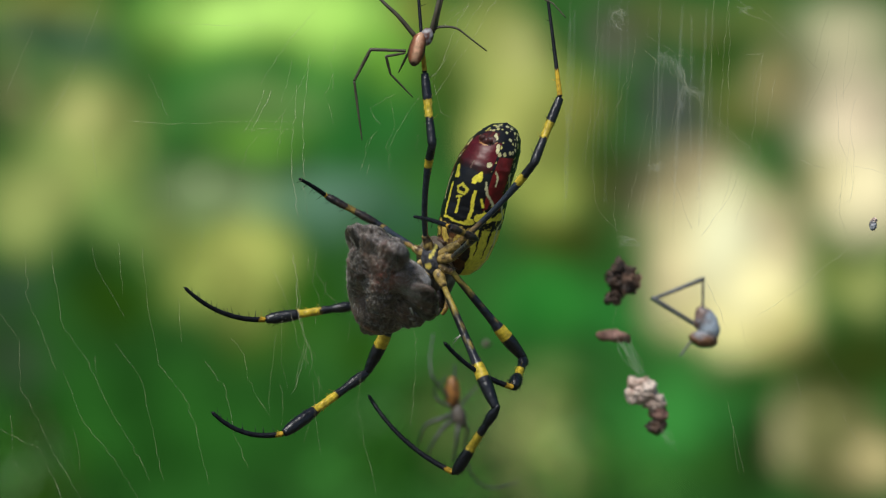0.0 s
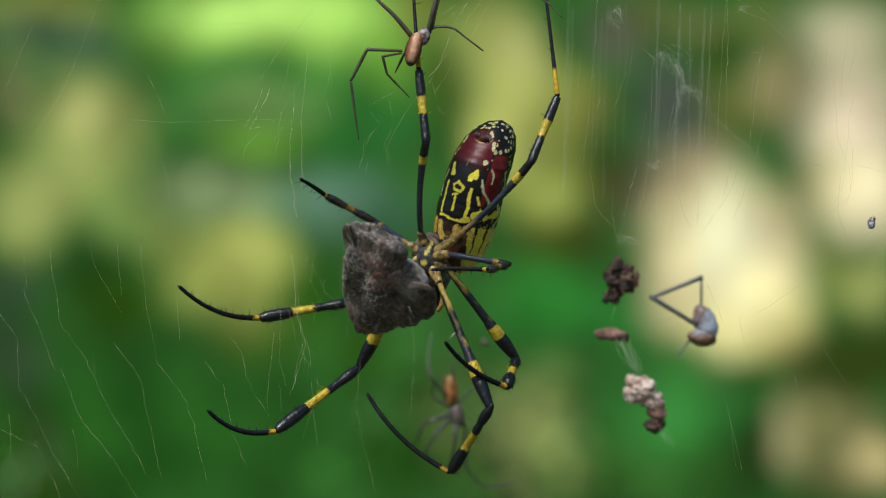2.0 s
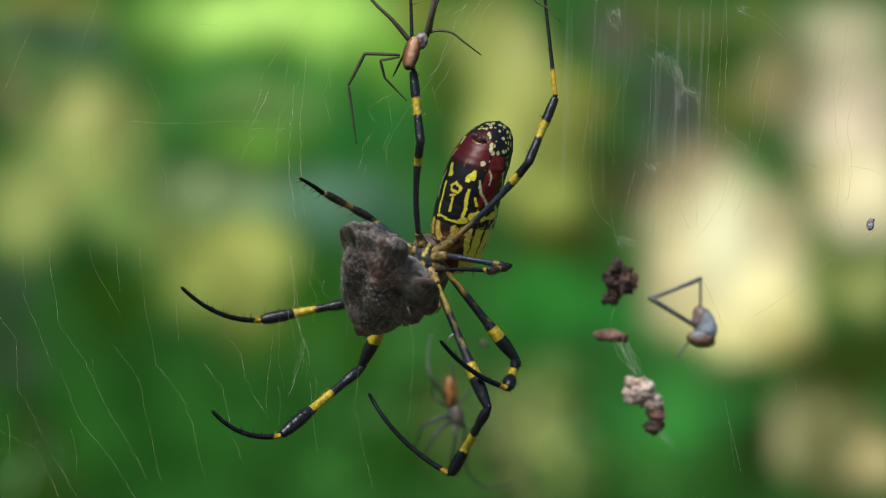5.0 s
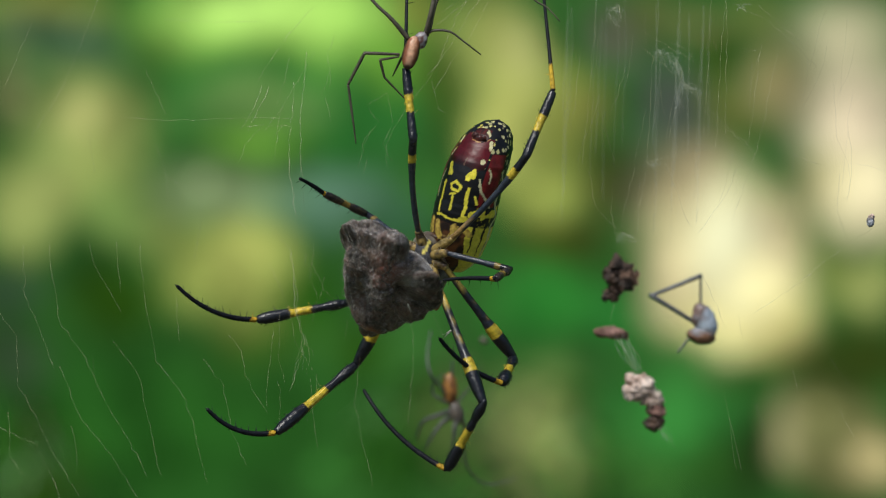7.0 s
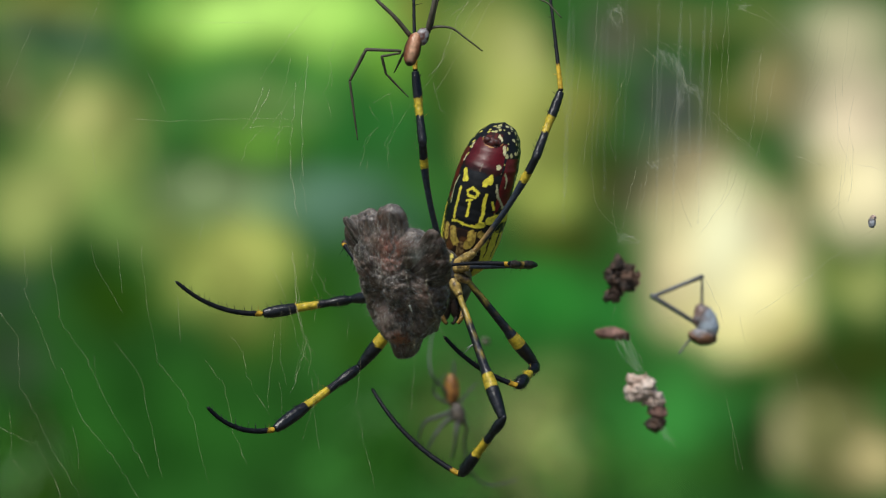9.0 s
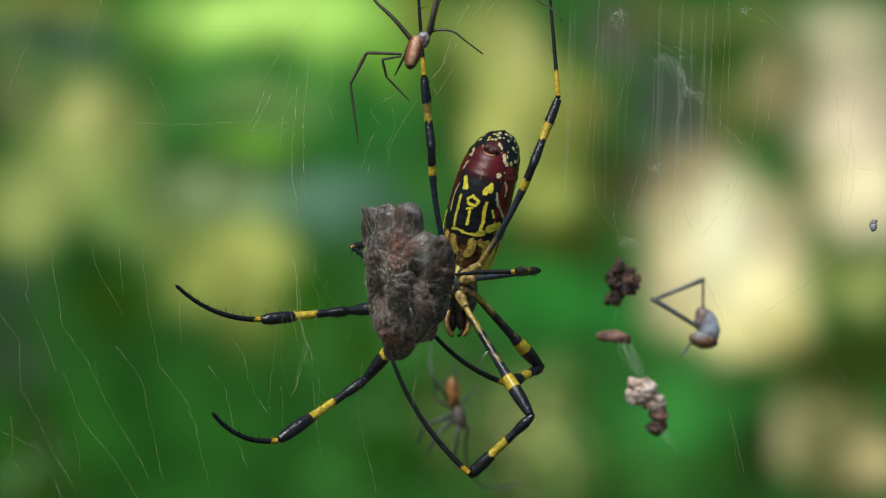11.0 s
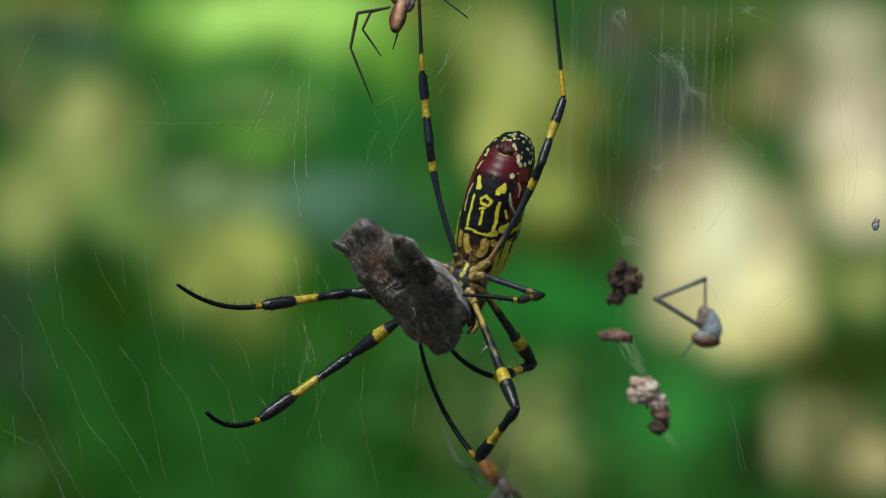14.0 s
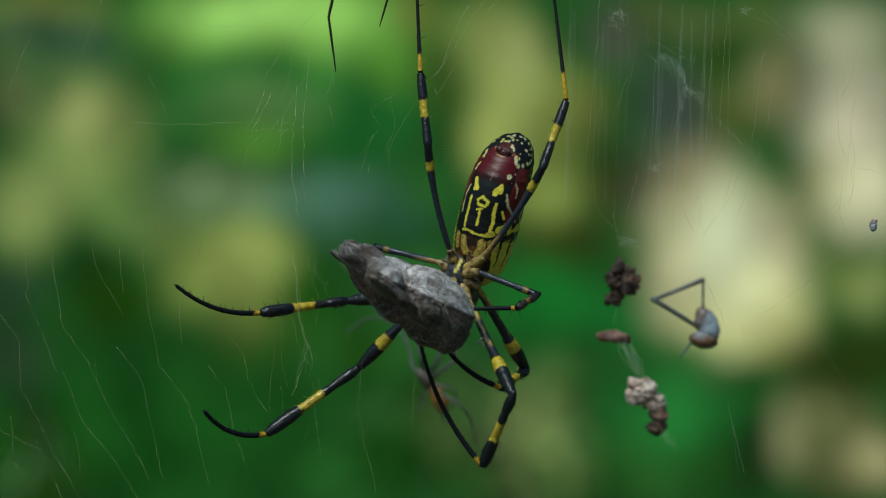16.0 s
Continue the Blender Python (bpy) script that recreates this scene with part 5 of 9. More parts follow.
def motions():
    walk(spider, [(0, hang(-1.03, 2.00, -0.30)), (0.5, hang(-1.33, 2.00, -0.12)), (1, hang(-1.39, 2.00, -0.12)), (1.5, hang(-1.45, 2.00, 0.06)), (2, hang(-1.51, 2.00, 0.06)), (2.5, hang(-1.51, 2.00, 0.06)), (3, hang(-1.45, 2.00, -0.06)), (3.5, hang(-1.57, 2.00, -0.06)), (4, hang(-1.87, 2.00, -0.06)), (6.5, hang(-1.51, 2.00, -0.06)), (7, hang(-1.75, 2.00, 0.18)), (7.5, hang(-1.69, 2.00, 0.12)), (8, hang(-1.57, 2.00, 0.18)), (8.5, hang(-1.15, 2.00, -0.30)), (9, hang(0.66, 2.00, -1.27)), (11.5, hang(1.33, 2.00, -2.59)), (12, hang(1.45, 2.00, -2.59)), (12.5, hang(1.69, 2.00, -2.53)), (13, hang(1.75, 2.00, -2.41)), (13.5, hang(2.11, 2.00, -2.47)), (14, hang(2.29, 2.00, -2.23)), (14.5, hang(1.93, 2.00, -1.75)), (15, hang(1.93, 2.00, -1.51)), (15.5, hang(1.75, 2.00, -1.57)), (16, hang(1.63, 2.00, -1.81))])
    walk(abdomen, [(0, at(2.49, 4.28, -2.54, 4.9, 19.1, -30.9)), (0.5, at(2.55, 4.29, -2.53, 5.0, 19.0, -30.5)), (1, at(2.50, 4.30, -2.52, 5.1, 19.0, -30.2)), (1.5, at(2.55, 4.31, -2.61, 5.2, 19.0, -29.8)), (2, at(2.51, 4.31, -2.65, 5.3, 19.0, -29.8)), (2.5, at(2.60, 4.31, -2.70, 5.3, 19.0, -29.7)), (3, at(2.54, 4.31, -2.66, 5.3, 19.0, -29.6)), (3.5, at(2.56, 4.31, -2.66, 5.3, 19.0, -29.5)), (4, at(2.36, 4.32, -2.62, 5.4, 18.9, -29.5)), (6.5, at(2.67, 4.32, -2.66, 5.5, 18.9, -29.1)), (7, at(2.44, 4.33, -2.71, 5.5, 18.9, -29.0)), (7.5, at(2.38, 4.33, -2.60, 5.5, 18.9, -28.9)), (8, at(2.53, 4.33, -2.66, 5.6, 18.9, -28.9)), (8.5, at(2.15, 4.33, -2.41, 5.6, 18.9, -28.8)), (9, at(1.18, 4.59, -1.73, 9.8, 17.1, -15.2)), (11.5, at(0.49, 4.61, -1.25, 10.2, 16.9, -13.8)), (12, at(0.58, 4.61, -1.24, 10.3, 16.8, -13.5)), (12.5, at(0.60, 4.62, -1.30, 10.4, 16.8, -13.2)), (13, at(0.80, 4.60, -1.35, 10.0, 17.0, -14.6)), (13.5, at(1.01, 4.58, -1.31, 9.6, 17.2, -15.9)), (14, at(1.04, 4.56, -1.67, 9.2, 17.5, -17.3)), (14.5, at(1.62, 4.55, -2.21, 8.9, 17.6, -18.1)), (15, at(1.70, 4.53, -2.51, 8.7, 17.7, -18.9)), (15.5, at(1.55, 4.52, -2.42, 8.5, 17.8, -19.6)), (16, at(1.53, 4.51, -2.23, 8.2, 17.9, -20.4))])
    walk(LEGS["front_a"]["femur"], [(0, bone(-0.91, 0.50, -2.72, -8.63, 8.19, -5.85, SIDE_FRONT_A)), (0.5, bone(-0.91, 0.50, -2.72, -8.65, 8.19, -5.81, SIDE_FRONT_A)), (1, bone(-0.91, 0.50, -2.72, -8.56, 8.31, -5.72, SIDE_FRONT_A)), (1.5, bone(-0.91, 0.50, -2.72, -8.77, 8.19, -5.48, SIDE_FRONT_A)), (2, bone(-0.91, 0.50, -2.72, -8.81, 7.99, -5.90, SIDE_FRONT_A)), (2.5, bone(-0.91, 0.50, -2.72, -9.02, 7.68, -6.08, SIDE_FRONT_A)), (3, bone(-0.91, 0.50, -2.72, -8.99, 7.81, -5.87, SIDE_FRONT_A)), (3.5, bone(-0.91, 0.50, -2.72, -8.75, 7.99, -6.05, SIDE_FRONT_A)), (4, bone(-0.91, 0.50, -2.72, -8.09, 8.65, -5.99, SIDE_FRONT_A)), (6.5, bone(-0.91, 0.50, -2.72, -9.08, 7.79, -5.68, SIDE_FRONT_A)), (7, bone(-0.91, 0.50, -2.72, -8.84, 7.88, -6.07, SIDE_FRONT_A)), (7.5, bone(-0.91, 0.50, -2.72, -8.99, 7.77, -5.96, SIDE_FRONT_A)), (8, bone(-0.91, 0.50, -2.72, -8.99, 8.08, -5.14, SIDE_FRONT_A)), (8.5, bone(-0.91, 0.50, -2.72, -8.97, 7.79, -5.95, SIDE_FRONT_A)), (9, bone(-0.91, 0.50, -2.72, -10.56, 6.28, -4.17, SIDE_FRONT_A)), (11.5, bone(-0.91, 0.50, -2.72, -11.36, 4.70, -4.03, SIDE_FRONT_A)), (12, bone(-0.91, 0.50, -2.72, -11.48, 4.46, -3.81, SIDE_FRONT_A)), (12.5, bone(-0.91, 0.50, -2.72, -11.70, 3.73, -4.04, SIDE_FRONT_A)), (13, bone(-0.91, 0.50, -2.72, -11.76, 3.71, -3.47, SIDE_FRONT_A)), (13.5, bone(-0.91, 0.50, -2.72, -12.09, 2.40, -2.83, SIDE_FRONT_A)), (14, bone(-0.91, 0.50, -2.72, -12.17, 1.81, -2.43, SIDE_FRONT_A)), (14.5, bone(-0.91, 0.50, -2.72, -11.93, 3.17, -2.81, SIDE_FRONT_A)), (15, bone(-0.91, 0.50, -2.72, -11.85, 3.42, -3.33, SIDE_FRONT_A)), (15.5, bone(-0.91, 0.50, -2.72, -11.76, 3.78, -3.08, SIDE_FRONT_A)), (16, bone(-0.91, 0.50, -2.72, -11.86, 3.26, -3.75, SIDE_FRONT_A))])
    walk(LEGS["front_a"]["tibia"], [(0, bone(-8.63, 8.19, -5.85, -18.23, 6.52, -7.35, SIDE_FRONT_A)), (0.5, bone(-8.65, 8.19, -5.81, -18.08, 5.81, -7.43, SIDE_FRONT_A)), (1, bone(-8.56, 8.31, -5.72, -18.16, 6.78, -7.36, SIDE_FRONT_A)), (1.5, bone(-8.77, 8.19, -5.48, -18.39, 6.97, -7.26, SIDE_FRONT_A)), (2, bone(-8.81, 7.99, -5.90, -18.39, 6.32, -7.53, SIDE_FRONT_A)), (2.5, bone(-9.02, 7.68, -6.08, -18.44, 5.25, -7.69, SIDE_FRONT_A)), (3, bone(-8.99, 7.81, -5.87, -18.41, 5.38, -7.48, SIDE_FRONT_A)), (3.5, bone(-8.75, 7.99, -6.05, -18.33, 6.33, -7.69, SIDE_FRONT_A)), (4, bone(-8.09, 8.65, -5.99, -17.72, 7.73, -7.90, SIDE_FRONT_A)), (6.5, bone(-9.08, 7.79, -5.68, -18.66, 6.12, -7.31, SIDE_FRONT_A)), (7, bone(-8.84, 7.88, -6.07, -18.44, 6.49, -7.84, SIDE_FRONT_A)), (7.5, bone(-8.99, 7.77, -5.96, -18.58, 6.16, -7.59, SIDE_FRONT_A)), (8, bone(-8.99, 8.08, -5.14, -18.70, 8.08, -6.91, SIDE_FRONT_A)), (8.5, bone(-8.97, 7.79, -5.95, -18.56, 6.05, -7.44, SIDE_FRONT_A)), (9, bone(-10.56, 6.28, -4.17, -20.08, 4.21, -5.69, SIDE_FRONT_A)), (11.5, bone(-11.36, 4.70, -4.03, -20.83, 2.10, -4.89, SIDE_FRONT_A)), (12, bone(-11.48, 4.46, -3.81, -20.94, 1.86, -4.79, SIDE_FRONT_A)), (12.5, bone(-11.70, 3.73, -4.04, -21.14, 1.06, -5.02, SIDE_FRONT_A)), (13, bone(-11.76, 3.71, -3.47, -21.21, 1.13, -4.59, SIDE_FRONT_A)), (13.5, bone(-12.09, 2.40, -2.83, -21.50, -0.33, -3.95, SIDE_FRONT_A)), (14, bone(-12.17, 1.81, -2.43, -21.56, -0.86, -3.81, SIDE_FRONT_A)), (14.5, bone(-11.93, 3.17, -2.81, -21.37, 0.76, -4.32, SIDE_FRONT_A)), (15, bone(-11.85, 3.42, -3.33, -21.28, 0.97, -4.84, SIDE_FRONT_A)), (15.5, bone(-11.76, 3.78, -3.08, -21.22, 1.46, -4.61, SIDE_FRONT_A)), (16, bone(-11.86, 3.26, -3.75, -21.13, 0.14, -4.99, SIDE_FRONT_A))])
    walk(LEGS["front_a"]["metatarsus"], [(0, bone(-18.23, 6.52, -7.35, -26.61, 1.89, -3.87, SIDE_FRONT_A)), (0.5, bone(-18.08, 5.81, -7.43, -26.54, 1.25, -4.05, SIDE_FRONT_A)), (1, bone(-18.16, 6.78, -7.36, -26.54, 2.08, -3.96, SIDE_FRONT_A)), (1.5, bone(-18.39, 6.97, -7.26, -26.76, 2.13, -4.05, SIDE_FRONT_A)), (2, bone(-18.39, 6.32, -7.53, -26.76, 1.67, -4.04, SIDE_FRONT_A)), (2.5, bone(-18.44, 5.25, -7.69, -26.79, 0.70, -4.03, SIDE_FRONT_A)), (3, bone(-18.41, 5.38, -7.48, -26.75, 0.67, -4.01, SIDE_FRONT_A)), (3.5, bone(-18.33, 6.33, -7.69, -26.71, 1.85, -4.02, SIDE_FRONT_A)), (4, bone(-17.72, 7.73, -7.90, -25.83, 2.77, -4.21, SIDE_FRONT_A)), (6.5, bone(-18.66, 6.12, -7.31, -27.14, 1.73, -3.74, SIDE_FRONT_A)), (7, bone(-18.44, 6.49, -7.84, -26.82, 2.09, -4.08, SIDE_FRONT_A)), (7.5, bone(-18.58, 6.16, -7.59, -26.85, 1.54, -3.83, SIDE_FRONT_A)), (8, bone(-18.70, 8.08, -6.91, -26.95, 2.98, -3.80, SIDE_FRONT_A)), (8.5, bone(-18.56, 6.05, -7.44, -26.74, 1.52, -3.41, SIDE_FRONT_A)), (9, bone(-20.08, 4.21, -5.69, -29.15, 1.12, -2.25, SIDE_FRONT_A)), (11.5, bone(-20.83, 2.10, -4.89, -29.67, -1.36, -1.19, SIDE_FRONT_A)), (12, bone(-20.94, 1.86, -4.79, -29.92, -1.27, -1.13, SIDE_FRONT_A)), (12.5, bone(-21.14, 1.06, -5.02, -30.36, -1.00, -1.19, SIDE_FRONT_A)), (13, bone(-21.21, 1.13, -4.59, -30.09, -2.64, -1.33, SIDE_FRONT_A)), (13.5, bone(-21.50, -0.33, -3.95, -30.07, -5.14, -1.28, SIDE_FRONT_A)), (14, bone(-21.56, -0.86, -3.81, -30.22, -5.72, -1.51, SIDE_FRONT_A)), (14.5, bone(-21.37, 0.76, -4.32, -29.95, -4.22, -2.01, SIDE_FRONT_A)), (15, bone(-21.28, 0.97, -4.84, -30.06, -3.51, -2.26, SIDE_FRONT_A)), (15.5, bone(-21.22, 1.46, -4.61, -29.96, -3.21, -2.23, SIDE_FRONT_A)), (16, bone(-21.13, 0.14, -4.99, -29.83, -4.25, -2.01, SIDE_FRONT_A))])
    walk(LEGS["second_a"]["femur"], [(0, bone(-1.33, 0.50, -1.21, -7.18, 4.92, -13.02, SIDE_SECOND_A)), (0.5, bone(-1.33, 0.50, -1.21, -7.07, 5.29, -12.93, SIDE_SECOND_A)), (1, bone(-1.33, 0.50, -1.21, -7.11, 5.64, -12.76, SIDE_SECOND_A)), (1.5, bone(-1.33, 0.50, -1.21, -7.71, 5.75, -12.39, SIDE_SECOND_A)), (2, bone(-1.33, 0.50, -1.21, -7.62, 4.62, -12.90, SIDE_SECOND_A)), (2.5, bone(-1.33, 0.50, -1.21, -7.63, 4.83, -12.82, SIDE_SECOND_A)), (3, bone(-1.33, 0.50, -1.21, -7.69, 4.82, -12.79, SIDE_SECOND_A)), (3.5, bone(-1.33, 0.50, -1.21, -7.36, 4.05, -13.22, SIDE_SECOND_A)), (4, bone(-1.33, 0.50, -1.21, -6.54, 5.88, -12.92, SIDE_SECOND_A)), (6.5, bone(-1.33, 0.50, -1.21, -7.91, 4.73, -12.70, SIDE_SECOND_A)), (7, bone(-1.33, 0.50, -1.21, -7.67, 5.16, -12.67, SIDE_SECOND_A)), (7.5, bone(-1.33, 0.50, -1.21, -7.62, 4.48, -12.95, SIDE_SECOND_A)), (8, bone(-1.33, 0.50, -1.21, -8.34, 5.48, -12.13, SIDE_SECOND_A)), (8.5, bone(-1.33, 0.50, -1.21, -7.06, 5.07, -13.02, SIDE_SECOND_A)), (9, bone(-1.33, 0.50, -1.21, -9.71, 4.64, -11.50, SIDE_SECOND_A)), (11.5, bone(-1.33, 0.50, -1.21, -9.54, 5.17, -11.41, SIDE_SECOND_A)), (12, bone(-1.33, 0.50, -1.21, -9.97, 6.16, -10.51, SIDE_SECOND_A)), (12.5, bone(-1.33, 0.50, -1.21, -10.38, 5.25, -10.63, SIDE_SECOND_A)), (13, bone(-1.33, 0.50, -1.21, -10.53, 5.28, -10.47, SIDE_SECOND_A)), (13.5, bone(-1.33, 0.50, -1.21, -11.35, 4.60, -9.93, SIDE_SECOND_A)), (14, bone(-1.33, 0.50, -1.21, -12.09, 4.29, -9.15, SIDE_SECOND_A)), (14.5, bone(-1.33, 0.50, -1.21, -11.64, 4.50, -9.63, SIDE_SECOND_A)), (15, bone(-1.33, 0.50, -1.21, -11.25, 3.96, -10.31, SIDE_SECOND_A)), (15.5, bone(-1.33, 0.50, -1.21, -11.49, 2.10, -10.56, SIDE_SECOND_A)), (16, bone(-1.33, 0.50, -1.21, -10.74, 3.44, -11.01, SIDE_SECOND_A))])
    walk(LEGS["second_a"]["tibia"], [(0, bone(-7.18, 4.92, -13.02, -15.95, -0.96, -19.35, SIDE_SECOND_A)), (0.5, bone(-7.07, 5.29, -12.93, -15.77, -0.36, -19.56, SIDE_SECOND_A)), (1, bone(-7.11, 5.64, -12.76, -15.82, 0.02, -19.40, SIDE_SECOND_A)), (1.5, bone(-7.71, 5.75, -12.39, -16.32, 0.08, -19.12, SIDE_SECOND_A)), (2, bone(-7.62, 4.62, -12.90, -16.28, -1.21, -19.42, SIDE_SECOND_A)), (2.5, bone(-7.63, 4.83, -12.82, -16.30, -0.88, -19.44, SIDE_SECOND_A)), (3, bone(-7.69, 4.82, -12.79, -16.47, -0.70, -19.42, SIDE_SECOND_A)), (3.5, bone(-7.36, 4.05, -13.22, -15.90, -2.00, -19.70, SIDE_SECOND_A)), (4, bone(-6.54, 5.88, -12.92, -14.99, 0.56, -20.12, SIDE_SECOND_A)), (6.5, bone(-7.91, 4.73, -12.70, -16.48, -1.03, -19.40, SIDE_SECOND_A)), (7, bone(-7.67, 5.16, -12.67, -16.08, -0.37, -19.76, SIDE_SECOND_A)), (7.5, bone(-7.62, 4.48, -12.95, -16.09, -1.44, -19.64, SIDE_SECOND_A)), (8, bone(-8.34, 5.48, -12.13, -16.95, 0.33, -19.26, SIDE_SECOND_A)), (8.5, bone(-7.06, 5.07, -13.02, -15.67, -0.39, -19.92, SIDE_SECOND_A)), (9, bone(-9.71, 4.64, -11.50, -18.59, -0.95, -17.94, SIDE_SECOND_A)), (11.5, bone(-9.54, 5.17, -11.41, -19.05, 0.68, -17.81, SIDE_SECOND_A)), (12, bone(-9.97, 6.16, -10.51, -19.74, 2.78, -17.19, SIDE_SECOND_A)), (12.5, bone(-10.38, 5.25, -10.63, -20.23, 2.11, -17.31, SIDE_SECOND_A)), (13, bone(-10.53, 5.28, -10.47, -20.40, 2.45, -17.26, SIDE_SECOND_A)), (13.5, bone(-11.35, 4.60, -9.93, -21.10, 1.53, -16.79, SIDE_SECOND_A)), (14, bone(-12.09, 4.29, -9.15, -21.95, 1.65, -16.03, SIDE_SECOND_A)), (14.5, bone(-11.64, 4.50, -9.63, -21.53, 2.39, -16.65, SIDE_SECOND_A)), (15, bone(-11.25, 3.96, -10.31, -20.88, 0.92, -17.35, SIDE_SECOND_A)), (15.5, bone(-11.49, 2.10, -10.56, -20.81, -2.41, -17.22, SIDE_SECOND_A)), (16, bone(-10.74, 3.44, -11.01, -20.58, 0.96, -17.98, SIDE_SECOND_A))])
    walk(LEGS["second_a"]["metatarsus"], [(0, bone(-15.95, -0.96, -19.35, -23.37, -3.49, -16.97, SIDE_SECOND_A)), (0.5, bone(-15.77, -0.36, -19.56, -23.21, -2.74, -17.09, SIDE_SECOND_A)), (1, bone(-15.82, 0.02, -19.40, -23.04, -3.08, -17.08, SIDE_SECOND_A)), (1.5, bone(-16.32, 0.08, -19.12, -23.21, -3.89, -17.14, SIDE_SECOND_A)), (2, bone(-16.28, -1.21, -19.42, -23.26, -4.81, -17.09, SIDE_SECOND_A)), (2.5, bone(-16.30, -0.88, -19.44, -23.39, -4.19, -17.03, SIDE_SECOND_A)), (3, bone(-16.47, -0.70, -19.42, -23.45, -4.23, -16.99, SIDE_SECOND_A)), (3.5, bone(-15.90, -2.00, -19.70, -23.31, -4.18, -16.98, SIDE_SECOND_A)), (4, bone(-14.99, 0.56, -20.12, -22.15, -2.21, -17.26, SIDE_SECOND_A)), (6.5, bone(-16.48, -1.03, -19.40, -23.68, -3.96, -16.83, SIDE_SECOND_A)), (7, bone(-16.08, -0.37, -19.76, -23.20, -3.41, -17.09, SIDE_SECOND_A)), (7.5, bone(-16.09, -1.44, -19.64, -23.30, -4.09, -16.81, SIDE_SECOND_A)), (8, bone(-16.95, 0.33, -19.26, -23.34, -4.30, -17.06, SIDE_SECOND_A)), (8.5, bone(-15.67, -0.39, -19.92, -22.97, -2.00, -16.57, SIDE_SECOND_A)), (9, bone(-18.59, -0.95, -17.94, -25.48, -4.59, -15.43, SIDE_SECOND_A)), (11.5, bone(-19.05, 0.68, -17.81, -25.81, -2.70, -14.65, SIDE_SECOND_A)), (12, bone(-19.74, 2.78, -17.19, -26.30, -1.46, -14.71, SIDE_SECOND_A)), (12.5, bone(-20.23, 2.11, -17.31, -26.78, -2.09, -14.75, SIDE_SECOND_A)), (13, bone(-20.40, 2.45, -17.26, -26.85, -1.94, -14.78, SIDE_SECOND_A)), (13.5, bone(-21.10, 1.53, -16.79, -27.11, -3.60, -14.65, SIDE_SECOND_A)), (14, bone(-21.95, 1.65, -16.03, -27.26, -4.49, -14.97, SIDE_SECOND_A)), (14.5, bone(-21.53, 2.39, -16.65, -26.86, -3.74, -15.57, SIDE_SECOND_A)), (15, bone(-20.88, 0.92, -17.35, -26.87, -4.44, -15.76, SIDE_SECOND_A)), (15.5, bone(-20.81, -2.41, -17.22, -26.74, -7.78, -15.46, SIDE_SECOND_A)), (16, bone(-20.58, 0.96, -17.98, -26.90, -3.52, -15.31, SIDE_SECOND_A))])
    walk(LEGS["front_b"]["femur"], [(0, bone(1.03, -0.50, -3.49, 6.64, -5.21, -16.52, SIDE_FRONT_B)), (0.5, bone(1.03, -0.50, -3.49, 6.58, -5.01, -16.62, SIDE_FRONT_B)), (1, bone(1.03, -0.50, -3.49, 6.84, -3.85, -16.85, SIDE_FRONT_B)), (1.5, bone(1.03, -0.50, -3.49, 6.24, -5.16, -16.70, SIDE_FRONT_B)), (2, bone(1.03, -0.50, -3.49, 6.49, -4.50, -16.82, SIDE_FRONT_B)), (2.5, bone(1.03, -0.50, -3.49, 6.30, -5.37, -16.61, SIDE_FRONT_B)), (3, bone(1.03, -0.50, -3.49, 6.43, -5.03, -16.68, SIDE_FRONT_B)), (3.5, bone(1.03, -0.50, -3.49, 6.55, -4.85, -16.69, SIDE_FRONT_B)), (4, bone(1.03, -0.50, -3.49, 6.87, -3.47, -16.93, SIDE_FRONT_B)), (6.5, bone(1.03, -0.50, -3.49, 5.75, -6.28, -16.45, SIDE_FRONT_B)), (7, bone(1.03, -0.50, -3.49, 5.99, -6.13, -16.42, SIDE_FRONT_B)), (7.5, bone(1.03, -0.50, -3.49, 6.21, -5.58, -16.56, SIDE_FRONT_B)), (8, bone(1.03, -0.50, -3.49, 5.71, -5.93, -16.61, SIDE_FRONT_B)), (8.5, bone(1.03, -0.50, -3.49, 7.23, -4.63, -16.45, SIDE_FRONT_B)), (9, bone(1.03, -0.50, -3.49, 5.63, -5.99, -16.61, SIDE_FRONT_B)), (11.5, bone(1.03, -0.50, -3.49, 8.11, -7.91, -14.37, SIDE_FRONT_B)), (12, bone(1.03, -0.50, -3.49, 7.03, -9.56, -13.76, SIDE_FRONT_B)), (12.5, bone(1.03, -0.50, -3.49, 7.43, -9.33, -13.71, SIDE_FRONT_B)), (13, bone(1.03, -0.50, -3.49, 7.36, -9.60, -13.52, SIDE_FRONT_B)), (13.5, bone(1.03, -0.50, -3.49, 6.76, -9.95, -13.56, SIDE_FRONT_B)), (14, bone(1.03, -0.50, -3.49, 5.36, -9.68, -14.47, SIDE_FRONT_B)), (14.5, bone(1.03, -0.50, -3.49, 4.95, -10.76, -13.63, SIDE_FRONT_B)), (15, bone(1.03, -0.50, -3.49, 3.94, -11.22, -13.50, SIDE_FRONT_B)), (15.5, bone(1.03, -0.50, -3.49, 4.03, -11.19, -13.50, SIDE_FRONT_B)), (16, bone(1.03, -0.50, -3.49, 5.65, -10.76, -13.34, SIDE_FRONT_B))])
